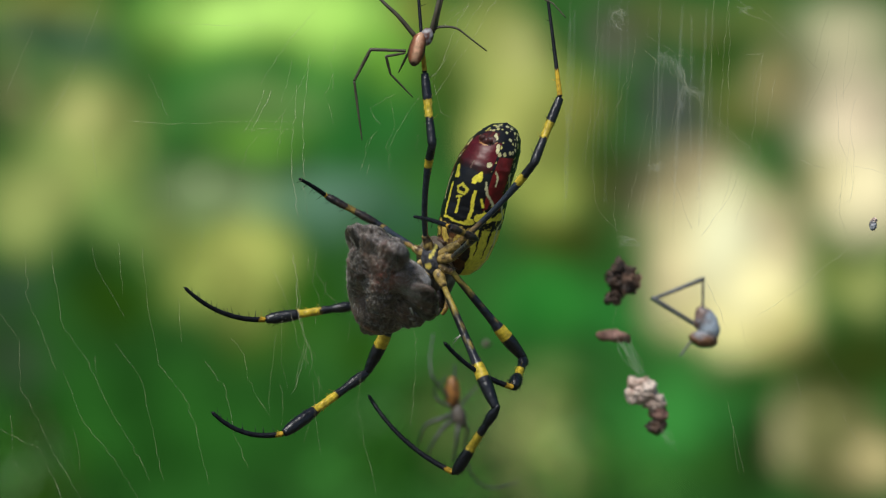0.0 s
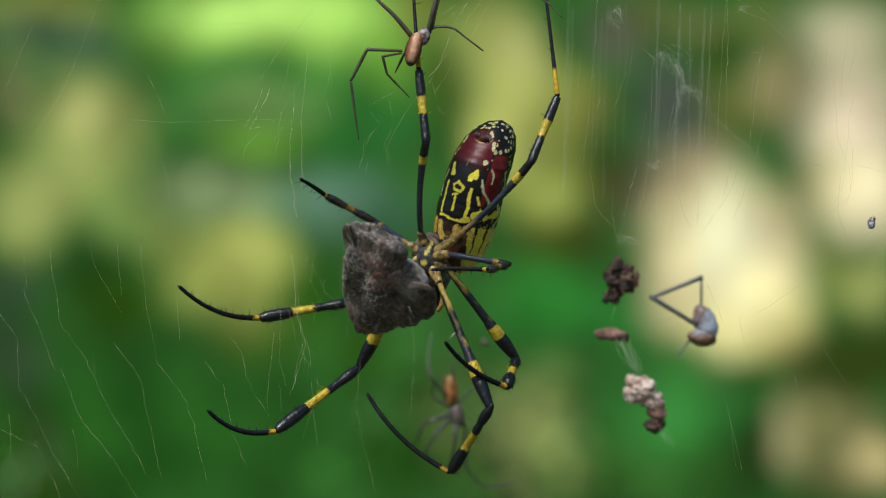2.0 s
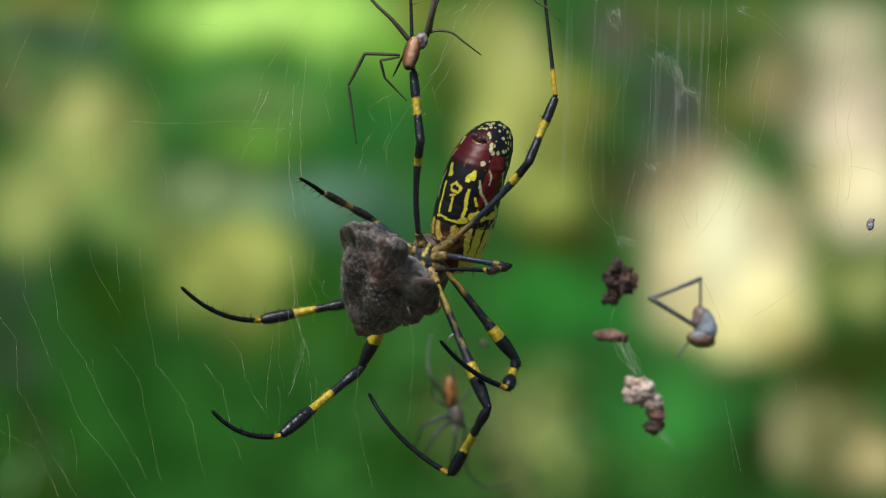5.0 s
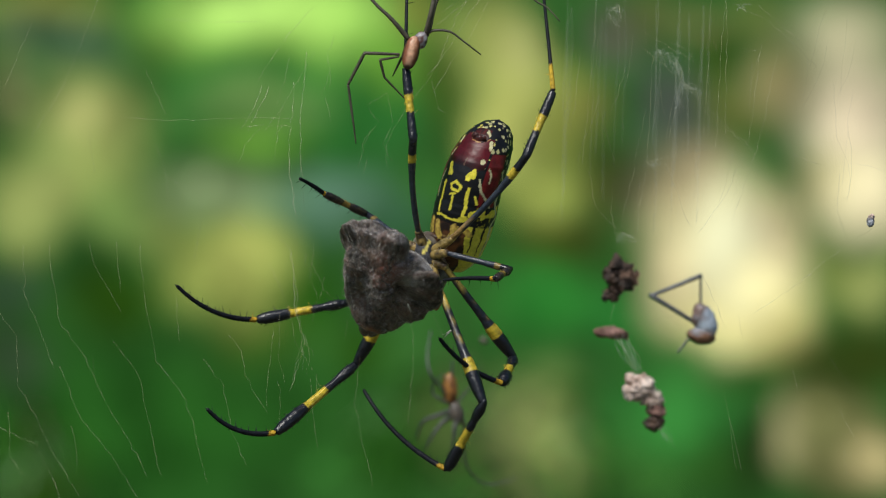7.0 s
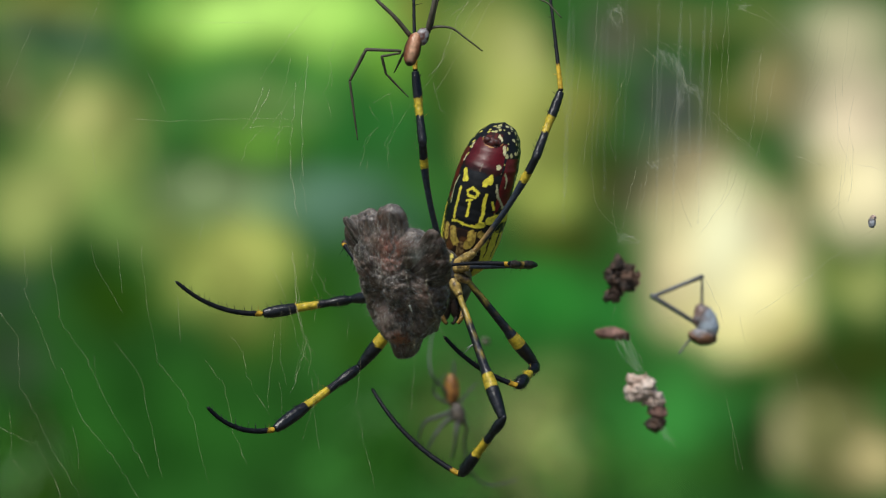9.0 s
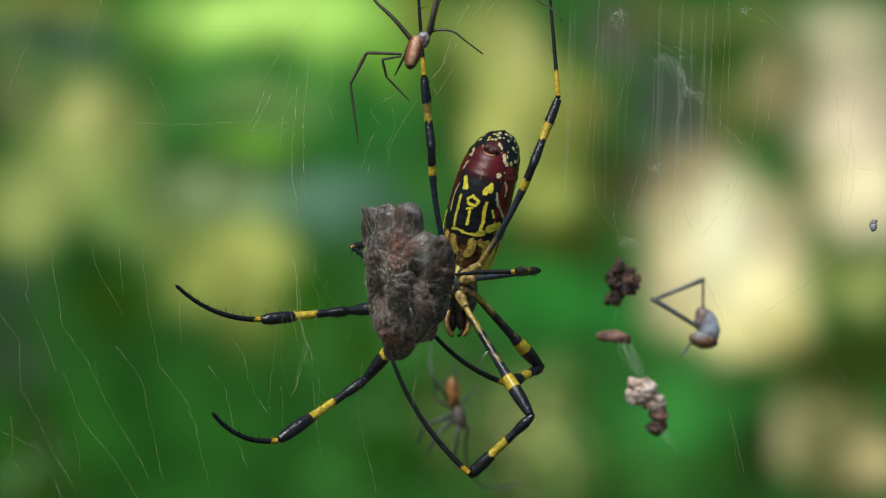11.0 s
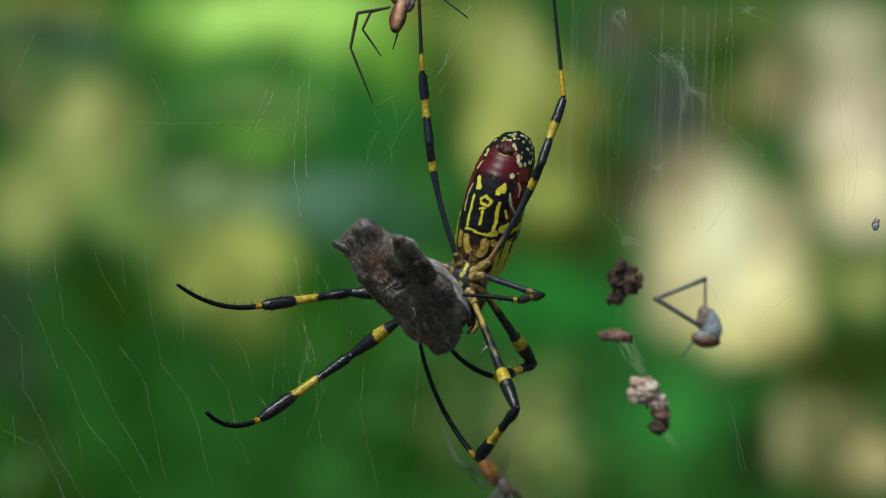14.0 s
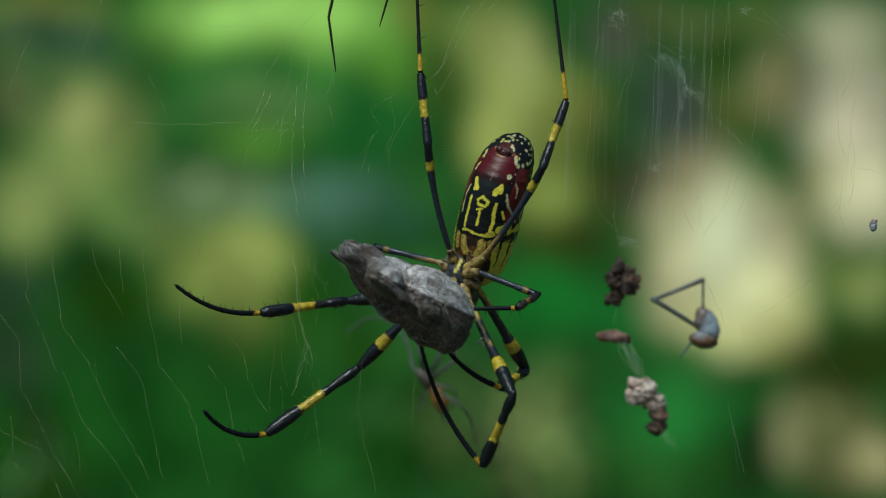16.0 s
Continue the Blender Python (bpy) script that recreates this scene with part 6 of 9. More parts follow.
    walk(LEGS["front_b"]["tibia"], [(0, bone(6.64, -5.21, -16.52, 2.29, -1.57, -23.51, SIDE_FRONT_B)), (0.5, bone(6.58, -5.01, -16.62, 2.31, -1.30, -23.62, SIDE_FRONT_B)), (1, bone(6.84, -3.85, -16.85, 2.56, -0.19, -23.87, SIDE_FRONT_B)), (1.5, bone(6.24, -5.16, -16.70, 2.25, -1.49, -23.88, SIDE_FRONT_B)), (2, bone(6.49, -4.50, -16.82, 2.31, -0.72, -23.84, SIDE_FRONT_B)), (2.5, bone(6.30, -5.37, -16.61, 2.22, -1.62, -23.69, SIDE_FRONT_B)), (3, bone(6.43, -5.03, -16.68, 2.34, -1.29, -23.77, SIDE_FRONT_B)), (3.5, bone(6.55, -4.85, -16.69, 2.46, -1.12, -23.78, SIDE_FRONT_B)), (4, bone(6.87, -3.47, -16.93, 3.04, 0.31, -24.14, SIDE_FRONT_B)), (6.5, bone(5.75, -6.28, -16.45, 1.66, -2.50, -23.52, SIDE_FRONT_B)), (7, bone(5.99, -6.13, -16.42, 2.18, -2.25, -23.59, SIDE_FRONT_B)), (7.5, bone(6.21, -5.58, -16.56, 2.21, -1.59, -23.57, SIDE_FRONT_B)), (8, bone(5.71, -5.93, -16.61, 1.81, -1.99, -23.70, SIDE_FRONT_B)), (8.5, bone(7.23, -4.63, -16.45, 3.15, -0.32, -23.22, SIDE_FRONT_B)), (9, bone(5.63, -5.99, -16.61, 1.24, -1.10, -22.76, SIDE_FRONT_B)), (11.5, bone(8.11, -7.91, -14.37, 1.64, -6.93, -20.54, SIDE_FRONT_B)), (12, bone(7.03, -9.56, -13.76, 1.34, -6.51, -20.02, SIDE_FRONT_B)), (12.5, bone(7.43, -9.33, -13.71, 2.20, -5.38, -19.87, SIDE_FRONT_B)), (13, bone(7.36, -9.60, -13.52, 2.59, -5.54, -19.98, SIDE_FRONT_B)), (13.5, bone(6.76, -9.95, -13.56, 2.14, -5.34, -19.76, SIDE_FRONT_B)), (14, bone(5.36, -9.68, -14.47, 1.33, -3.82, -19.99, SIDE_FRONT_B)), (14.5, bone(4.95, -10.76, -13.63, 1.22, -6.60, -20.68, SIDE_FRONT_B)), (15, bone(3.94, -11.22, -13.50, 0.94, -7.21, -20.98, SIDE_FRONT_B)), (15.5, bone(4.03, -11.19, -13.50, 1.03, -7.72, -21.25, SIDE_FRONT_B)), (16, bone(5.65, -10.76, -13.34, 2.51, -7.13, -20.95, SIDE_FRONT_B))])
    walk(LEGS["front_b"]["metatarsus"], [(0, bone(2.29, -1.57, -23.51, -7.01, 6.82, -15.63, SIDE_FRONT_B)), (0.5, bone(2.31, -1.30, -23.62, -6.81, 7.27, -15.74, SIDE_FRONT_B)), (1, bone(2.56, -0.19, -23.87, -6.59, 8.16, -15.77, SIDE_FRONT_B)), (1.5, bone(2.25, -1.49, -23.88, -6.51, 7.22, -15.73, SIDE_FRONT_B)), (2, bone(2.31, -0.72, -23.84, -6.74, 7.75, -15.75, SIDE_FRONT_B)), (2.5, bone(2.22, -1.62, -23.69, -6.82, 6.97, -15.72, SIDE_FRONT_B)), (3, bone(2.34, -1.29, -23.77, -6.79, 7.20, -15.79, SIDE_FRONT_B)), (3.5, bone(2.46, -1.12, -23.78, -6.76, 7.17, -15.70, SIDE_FRONT_B)), (4, bone(3.04, 0.31, -24.14, -5.92, 8.76, -15.95, SIDE_FRONT_B)), (6.5, bone(1.66, -2.50, -23.52, -7.17, 6.06, -15.28, SIDE_FRONT_B)), (7, bone(2.18, -2.25, -23.59, -6.84, 6.19, -15.43, SIDE_FRONT_B)), (7.5, bone(2.21, -1.59, -23.57, -6.82, 6.81, -15.40, SIDE_FRONT_B)), (8, bone(1.81, -1.99, -23.70, -6.75, 6.83, -15.46, SIDE_FRONT_B)), (8.5, bone(3.15, -0.32, -23.22, -6.71, 7.24, -15.18, SIDE_FRONT_B)), (9, bone(1.24, -1.10, -22.76, -8.31, 5.89, -13.88, SIDE_FRONT_B)), (11.5, bone(1.64, -6.93, -20.54, -5.55, -6.73, -7.61, SIDE_FRONT_B)), (12, bone(1.34, -6.51, -20.02, -4.81, -6.26, -6.56, SIDE_FRONT_B)), (12.5, bone(2.20, -5.38, -19.87, -4.63, -5.13, -6.75, SIDE_FRONT_B)), (13, bone(2.59, -5.54, -19.98, -4.46, -5.28, -6.98, SIDE_FRONT_B)), (13.5, bone(2.14, -5.34, -19.76, -4.69, -1.96, -7.07, SIDE_FRONT_B)), (14, bone(1.33, -3.82, -19.99, -4.83, 1.20, -7.51, SIDE_FRONT_B)), (14.5, bone(1.22, -6.60, -20.68, -4.45, -1.70, -7.92, SIDE_FRONT_B)), (15, bone(0.94, -7.21, -20.98, -4.45, -2.18, -8.15, SIDE_FRONT_B)), (15.5, bone(1.03, -7.72, -21.25, -4.31, -4.13, -7.92, SIDE_FRONT_B)), (16, bone(2.51, -7.13, -20.95, -4.07, -6.86, -7.70, SIDE_FRONT_B))])
    walk(LEGS["second_b"]["femur"], [(0, bone(1.87, -0.50, -1.99, 9.77, 2.95, -11.53, SIDE_SECOND_B)), (0.5, bone(1.87, -0.50, -1.99, 9.78, 2.68, -11.61, SIDE_SECOND_B)), (1, bone(1.87, -0.50, -1.99, 9.91, 1.73, -11.77, SIDE_SECOND_B)), (1.5, bone(1.87, -0.50, -1.99, 9.61, 1.97, -11.96, SIDE_SECOND_B)), (2, bone(1.87, -0.50, -1.99, 9.41, 2.75, -11.89, SIDE_SECOND_B)), (2.5, bone(1.87, -0.50, -1.99, 9.41, 2.98, -11.80, SIDE_SECOND_B)), (3, bone(1.87, -0.50, -1.99, 9.54, 2.81, -11.77, SIDE_SECOND_B)), (3.5, bone(1.87, -0.50, -1.99, 9.56, 2.76, -11.77, SIDE_SECOND_B)), (4, bone(1.87, -0.50, -1.99, 9.92, 0.99, -11.90, SIDE_SECOND_B)), (6.5, bone(1.87, -0.50, -1.99, 9.14, 3.34, -11.87, SIDE_SECOND_B)), (7, bone(1.87, -0.50, -1.99, 9.37, 2.75, -11.92, SIDE_SECOND_B)), (7.5, bone(1.87, -0.50, -1.99, 9.31, 2.79, -11.95, SIDE_SECOND_B)), (8, bone(1.87, -0.50, -1.99, 9.17, 2.02, -12.27, SIDE_SECOND_B)), (8.5, bone(1.87, -0.50, -1.99, 9.79, 2.90, -11.53, SIDE_SECOND_B)), (9, bone(1.87, -0.50, -1.99, 9.41, 4.08, -11.35, SIDE_SECOND_B)), (11.5, bone(1.87, -0.50, -1.99, 9.23, 6.17, -10.15, SIDE_SECOND_B)), (12, bone(1.87, -0.50, -1.99, 8.65, 6.63, -10.27, SIDE_SECOND_B)), (12.5, bone(1.87, -0.50, -1.99, 8.79, 6.74, -10.05, SIDE_SECOND_B)), (13, bone(1.87, -0.50, -1.99, 8.64, 6.85, -10.08, SIDE_SECOND_B)), (13.5, bone(1.87, -0.50, -1.99, 8.10, 7.36, -10.04, SIDE_SECOND_B)), (14, bone(1.87, -0.50, -1.99, 7.55, 7.52, -10.28, SIDE_SECOND_B)), (14.5, bone(1.87, -0.50, -1.99, 6.95, 6.65, -11.39, SIDE_SECOND_B)), (15, bone(1.87, -0.50, -1.99, 6.94, 6.21, -11.71, SIDE_SECOND_B)), (15.5, bone(1.87, -0.50, -1.99, 7.03, 6.23, -11.65, SIDE_SECOND_B)), (16, bone(1.87, -0.50, -1.99, 7.43, 6.37, -11.32, SIDE_SECOND_B))])
    walk(LEGS["second_b"]["tibia"], [(0, bone(9.77, 2.95, -11.53, 8.49, -2.17, -14.39, SIDE_SECOND_B)), (0.5, bone(9.78, 2.68, -11.61, 8.60, -2.47, -14.47, SIDE_SECOND_B)), (1, bone(9.91, 1.73, -11.77, 8.74, -3.36, -14.71, SIDE_SECOND_B)), (1.5, bone(9.61, 1.97, -11.96, 8.53, -3.20, -14.81, SIDE_SECOND_B)), (2, bone(9.41, 2.75, -11.89, 8.24, -2.45, -14.65, SIDE_SECOND_B)), (2.5, bone(9.41, 2.98, -11.80, 8.24, -2.21, -14.57, SIDE_SECOND_B)), (3, bone(9.54, 2.81, -11.77, 8.27, -2.37, -14.53, SIDE_SECOND_B)), (3.5, bone(9.56, 2.76, -11.77, 8.39, -2.44, -14.53, SIDE_SECOND_B)), (4, bone(9.92, 0.99, -11.90, 9.02, -4.17, -14.83, SIDE_SECOND_B)), (6.5, bone(9.14, 3.34, -11.87, 7.69, -1.93, -14.36, SIDE_SECOND_B)), (7, bone(9.37, 2.75, -11.92, 8.02, -2.55, -14.40, SIDE_SECOND_B)), (7.5, bone(9.31, 2.79, -11.95, 7.87, -2.53, -14.34, SIDE_SECOND_B)), (8, bone(9.17, 2.02, -12.27, 7.64, -3.31, -14.55, SIDE_SECOND_B)), (8.5, bone(9.79, 2.90, -11.53, 8.24, -2.38, -13.92, SIDE_SECOND_B)), (9, bone(9.41, 4.08, -11.35, 7.28, -1.20, -13.28, SIDE_SECOND_B)), (11.5, bone(9.23, 6.17, -10.15, 5.58, 1.67, -11.70, SIDE_SECOND_B)), (12, bone(8.65, 6.63, -10.27, 5.58, 1.64, -11.58, SIDE_SECOND_B)), (12.5, bone(8.79, 6.74, -10.05, 5.70, 1.80, -11.46, SIDE_SECOND_B)), (13, bone(8.64, 6.85, -10.08, 5.04, 2.27, -11.54, SIDE_SECOND_B)), (13.5, bone(8.10, 7.36, -10.04, 4.15, 3.05, -11.38, SIDE_SECOND_B)), (14, bone(7.55, 7.52, -10.28, 3.66, 3.15, -11.62, SIDE_SECOND_B)), (14.5, bone(6.95, 6.65, -11.39, 4.12, 1.57, -12.90, SIDE_SECOND_B)), (15, bone(6.94, 6.21, -11.71, 4.00, 1.23, -13.31, SIDE_SECOND_B)), (15.5, bone(7.03, 6.23, -11.65, 4.06, 1.29, -13.31, SIDE_SECOND_B)), (16, bone(7.43, 6.37, -11.32, 4.54, 1.39, -13.02, SIDE_SECOND_B))])
    walk(LEGS["second_b"]["metatarsus"], [(0, bone(8.49, -2.17, -14.39, 1.20, -5.96, -9.56, SIDE_SECOND_B)), (0.5, bone(8.60, -2.47, -14.47, 1.56, -6.78, -9.70, SIDE_SECOND_B)), (1, bone(8.74, -3.36, -14.71, 1.68, -7.31, -9.67, SIDE_SECOND_B)), (1.5, bone(8.53, -3.20, -14.81, 1.80, -7.75, -9.82, SIDE_SECOND_B)), (2, bone(8.24, -2.45, -14.65, 1.76, -7.51, -9.82, SIDE_SECOND_B)), (2.5, bone(8.24, -2.21, -14.57, 1.66, -7.21, -9.83, SIDE_SECOND_B)), (3, bone(8.27, -2.37, -14.53, 1.49, -7.03, -9.72, SIDE_SECOND_B)), (3.5, bone(8.39, -2.44, -14.53, 1.51, -6.95, -9.72, SIDE_SECOND_B)), (4, bone(9.02, -4.17, -14.83, 1.76, -7.55, -9.66, SIDE_SECOND_B)), (6.5, bone(7.69, -1.93, -14.36, 1.15, -6.85, -9.48, SIDE_SECOND_B)), (7, bone(8.02, -2.55, -14.40, 1.39, -7.37, -9.53, SIDE_SECOND_B)), (7.5, bone(7.87, -2.53, -14.34, 1.39, -7.49, -9.41, SIDE_SECOND_B)), (8, bone(7.64, -3.31, -14.55, 1.33, -8.25, -9.39, SIDE_SECOND_B)), (8.5, bone(8.24, -2.38, -13.92, 1.12, -6.30, -8.96, SIDE_SECOND_B)), (9, bone(7.28, -1.20, -13.28, -0.48, -3.03, -8.07, SIDE_SECOND_B)), (11.5, bone(5.58, 1.67, -11.70, -2.29, 0.71, -6.41, SIDE_SECOND_B)), (12, bone(5.58, 1.64, -11.58, -1.51, -2.39, -6.64, SIDE_SECOND_B)), (12.5, bone(5.70, 1.80, -11.46, -1.45, -2.65, -6.99, SIDE_SECOND_B)), (13, bone(5.04, 2.27, -11.54, -1.63, -2.89, -7.11, SIDE_SECOND_B)), (13.5, bone(4.15, 3.05, -11.38, -2.11, -2.77, -7.17, SIDE_SECOND_B)), (14, bone(3.66, 3.15, -11.62, -2.05, -3.31, -7.58, SIDE_SECOND_B)), (14.5, bone(4.12, 1.57, -12.90, -1.93, -4.01, -8.10, SIDE_SECOND_B)), (15, bone(4.00, 1.23, -13.31, -1.97, -4.28, -8.34, SIDE_SECOND_B)), (15.5, bone(4.06, 1.29, -13.31, -1.83, -4.26, -8.28, SIDE_SECOND_B)), (16, bone(4.54, 1.39, -13.02, -1.75, -3.76, -8.05, SIDE_SECOND_B))])
    walk(LEGS["hind_a"]["femur"], [(0, bone(-0.84, -0.50, 1.57, -0.10, -8.14, 11.18, SIDE_HIND_A)), (0.5, bone(-0.84, -0.50, 1.57, -0.25, -8.15, 11.18, SIDE_HIND_A)), (1, bone(-0.84, -0.50, 1.57, -0.19, -8.14, 11.18, SIDE_HIND_A)), (1.5, bone(-0.84, -0.50, 1.57, -0.67, -8.18, 11.18, SIDE_HIND_A)), (2, bone(-0.84, -0.50, 1.57, -0.25, -8.15, 11.18, SIDE_HIND_A)), (2.5, bone(-0.84, -0.50, 1.57, -0.52, -8.28, 11.08, SIDE_HIND_A)), (3, bone(-0.84, -0.50, 1.57, -0.50, -8.13, 11.21, SIDE_HIND_A)), (3.5, bone(-0.84, -0.50, 1.57, -0.28, -8.23, 11.12, SIDE_HIND_A)), (4, bone(-0.84, -0.50, 1.57, -0.43, -8.35, 11.03, SIDE_HIND_A)), (6.5, bone(-0.84, -0.50, 1.57, -0.98, -7.89, 11.40, SIDE_HIND_A)), (7, bone(-0.84, -0.50, 1.57, -1.37, -8.08, 11.24, SIDE_HIND_A)), (7.5, bone(-0.84, -0.50, 1.57, -0.98, -7.89, 11.40, SIDE_HIND_A)), (8, bone(-0.84, -0.50, 1.57, -1.46, -7.82, 11.43, SIDE_HIND_A)), (8.5, bone(-0.84, -0.50, 1.57, -1.34, -7.79, 11.46, SIDE_HIND_A)), (9, bone(-0.84, -0.50, 1.57, -2.80, -6.01, 12.39, SIDE_HIND_A)), (11.5, bone(-0.84, -0.50, 1.57, -2.47, -4.09, 13.22, SIDE_HIND_A)), (12, bone(-0.84, -0.50, 1.57, -2.68, -3.63, 13.32, SIDE_HIND_A)), (12.5, bone(-0.84, -0.50, 1.57, -3.01, -3.64, 13.26, SIDE_HIND_A)), (13, bone(-0.84, -0.50, 1.57, -3.16, -4.00, 13.13, SIDE_HIND_A)), (13.5, bone(-0.84, -0.50, 1.57, -3.34, -2.68, 13.41, SIDE_HIND_A)), (14, bone(-0.84, -0.50, 1.57, -3.71, -3.07, 13.25, SIDE_HIND_A)), (14.5, bone(-0.84, -0.50, 1.57, -3.16, -4.92, 12.81, SIDE_HIND_A)), (15, bone(-0.84, -0.50, 1.57, -3.43, -5.16, 12.65, SIDE_HIND_A)), (15.5, bone(-0.84, -0.50, 1.57, -3.52, -4.94, 12.72, SIDE_HIND_A)), (16, bone(-0.84, -0.50, 1.57, -3.22, -4.98, 12.77, SIDE_HIND_A))])
    walk(LEGS["hind_a"]["tibia"], [(0, bone(-0.10, -8.14, 11.18, -0.88, -6.59, 18.75, SIDE_HIND_A)), (0.5, bone(-0.25, -8.15, 11.18, -1.03, -6.61, 18.76, SIDE_HIND_A)), (1, bone(-0.19, -8.14, 11.18, -0.97, -6.60, 18.76, SIDE_HIND_A)), (1.5, bone(-0.67, -8.18, 11.18, -1.45, -6.64, 18.75, SIDE_HIND_A)), (2, bone(-0.25, -8.15, 11.18, -1.03, -6.61, 18.75, SIDE_HIND_A)), (2.5, bone(-0.52, -8.28, 11.08, -1.30, -6.73, 18.66, SIDE_HIND_A)), (3, bone(-0.50, -8.13, 11.21, -1.28, -6.59, 18.78, SIDE_HIND_A)), (3.5, bone(-0.28, -8.23, 11.12, -1.06, -6.68, 18.69, SIDE_HIND_A)), (4, bone(-0.43, -8.35, 11.03, -1.21, -6.79, 18.60, SIDE_HIND_A)), (6.5, bone(-0.98, -7.89, 11.40, -1.76, -6.37, 18.98, SIDE_HIND_A)), (7, bone(-1.37, -8.08, 11.24, -2.15, -6.55, 18.82, SIDE_HIND_A)), (7.5, bone(-0.98, -7.89, 11.40, -1.76, -6.38, 18.98, SIDE_HIND_A)), (8, bone(-1.46, -7.82, 11.43, -2.24, -6.31, 19.01, SIDE_HIND_A)), (8.5, bone(-1.34, -7.79, 11.46, -2.12, -6.28, 19.04, SIDE_HIND_A)), (9, bone(-2.80, -6.01, 12.39, -3.58, -4.64, 19.99, SIDE_HIND_A)), (11.5, bone(-2.47, -4.09, 13.22, -3.25, -2.88, 20.85, SIDE_HIND_A)), (12, bone(-2.68, -3.63, 13.32, -3.46, -2.47, 20.96, SIDE_HIND_A)), (12.5, bone(-3.01, -3.64, 13.26, -3.80, -2.48, 20.90, SIDE_HIND_A)), (13, bone(-3.16, -4.00, 13.13, -3.95, -2.80, 20.77, SIDE_HIND_A)), (13.5, bone(-3.34, -2.68, 13.41, -4.13, -1.62, 21.07, SIDE_HIND_A)), (14, bone(-3.71, -3.07, 13.25, -4.49, -1.97, 20.90, SIDE_HIND_A)), (14.5, bone(-3.16, -4.92, 12.81, -3.94, -3.64, 20.43, SIDE_HIND_A)), (15, bone(-3.43, -5.16, 12.65, -4.21, -3.86, 20.27, SIDE_HIND_A)), (15.5, bone(-3.52, -4.94, 12.72, -4.31, -3.67, 20.34, SIDE_HIND_A)), (16, bone(-3.22, -4.98, 12.77, -4.00, -3.69, 20.40, SIDE_HIND_A))])
    walk(LEGS["hind_a"]["metatarsus"], [(0, bone(-0.88, -6.59, 18.75, -1.91, -3.10, 32.37, SIDE_HIND_A)), (0.5, bone(-1.03, -6.61, 18.76, -1.75, -2.54, 32.24, SIDE_HIND_A)), (1, bone(-0.97, -6.60, 18.76, -1.83, -2.56, 32.24, SIDE_HIND_A)), (1.5, bone(-1.45, -6.64, 18.75, -1.91, -2.09, 32.09, SIDE_HIND_A)), (2, bone(-1.03, -6.61, 18.75, -1.88, -2.12, 32.09, SIDE_HIND_A)), (2.5, bone(-1.30, -6.73, 18.66, -1.90, -2.41, 32.07, SIDE_HIND_A)), (3, bone(-1.28, -6.59, 18.78, -1.98, -2.30, 32.20, SIDE_HIND_A)), (3.5, bone(-1.06, -6.68, 18.69, -1.88, -2.62, 32.17, SIDE_HIND_A)), (4, bone(-1.21, -6.79, 18.60, -1.60, -2.91, 32.15, SIDE_HIND_A)), (6.5, bone(-1.76, -6.37, 18.98, -2.13, -1.62, 32.25, SIDE_HIND_A)), (7, bone(-2.15, -6.55, 18.82, -1.92, -1.58, 32.01, SIDE_HIND_A)), (7.5, bone(-1.76, -6.38, 18.98, -1.84, -1.23, 32.10, SIDE_HIND_A)), (8, bone(-2.24, -6.31, 19.01, -1.83, -0.98, 32.06, SIDE_HIND_A)), (8.5, bone(-2.12, -6.28, 19.04, -2.11, -1.96, 32.46, SIDE_HIND_A)), (9, bone(-3.58, -4.64, 19.99, -3.79, -0.71, 33.53, SIDE_HIND_A)), (11.5, bone(-3.25, -2.88, 20.85, -4.20, -1.19, 34.82, SIDE_HIND_A)), (12, bone(-3.46, -2.47, 20.96, -4.27, -0.38, 34.88, SIDE_HIND_A)), (12.5, bone(-3.80, -2.48, 20.90, -4.46, -0.36, 34.82, SIDE_HIND_A)), (13, bone(-3.95, -2.80, 20.77, -4.49, -0.61, 34.68, SIDE_HIND_A)), (13.5, bone(-4.13, -1.62, 21.07, -4.83, 1.11, 34.88, SIDE_HIND_A)), (14, bone(-4.49, -1.97, 20.90, -4.98, 1.14, 34.64, SIDE_HIND_A)), (14.5, bone(-3.94, -3.64, 20.43, -4.58, -0.08, 34.06, SIDE_HIND_A)), (15, bone(-4.21, -3.86, 20.27, -4.66, -0.01, 33.83, SIDE_HIND_A)), (15.5, bone(-4.31, -3.67, 20.34, -4.56, 0.18, 33.90, SIDE_HIND_A)), (16, bone(-4.00, -3.69, 20.40, -4.52, -0.41, 34.10, SIDE_HIND_A))])
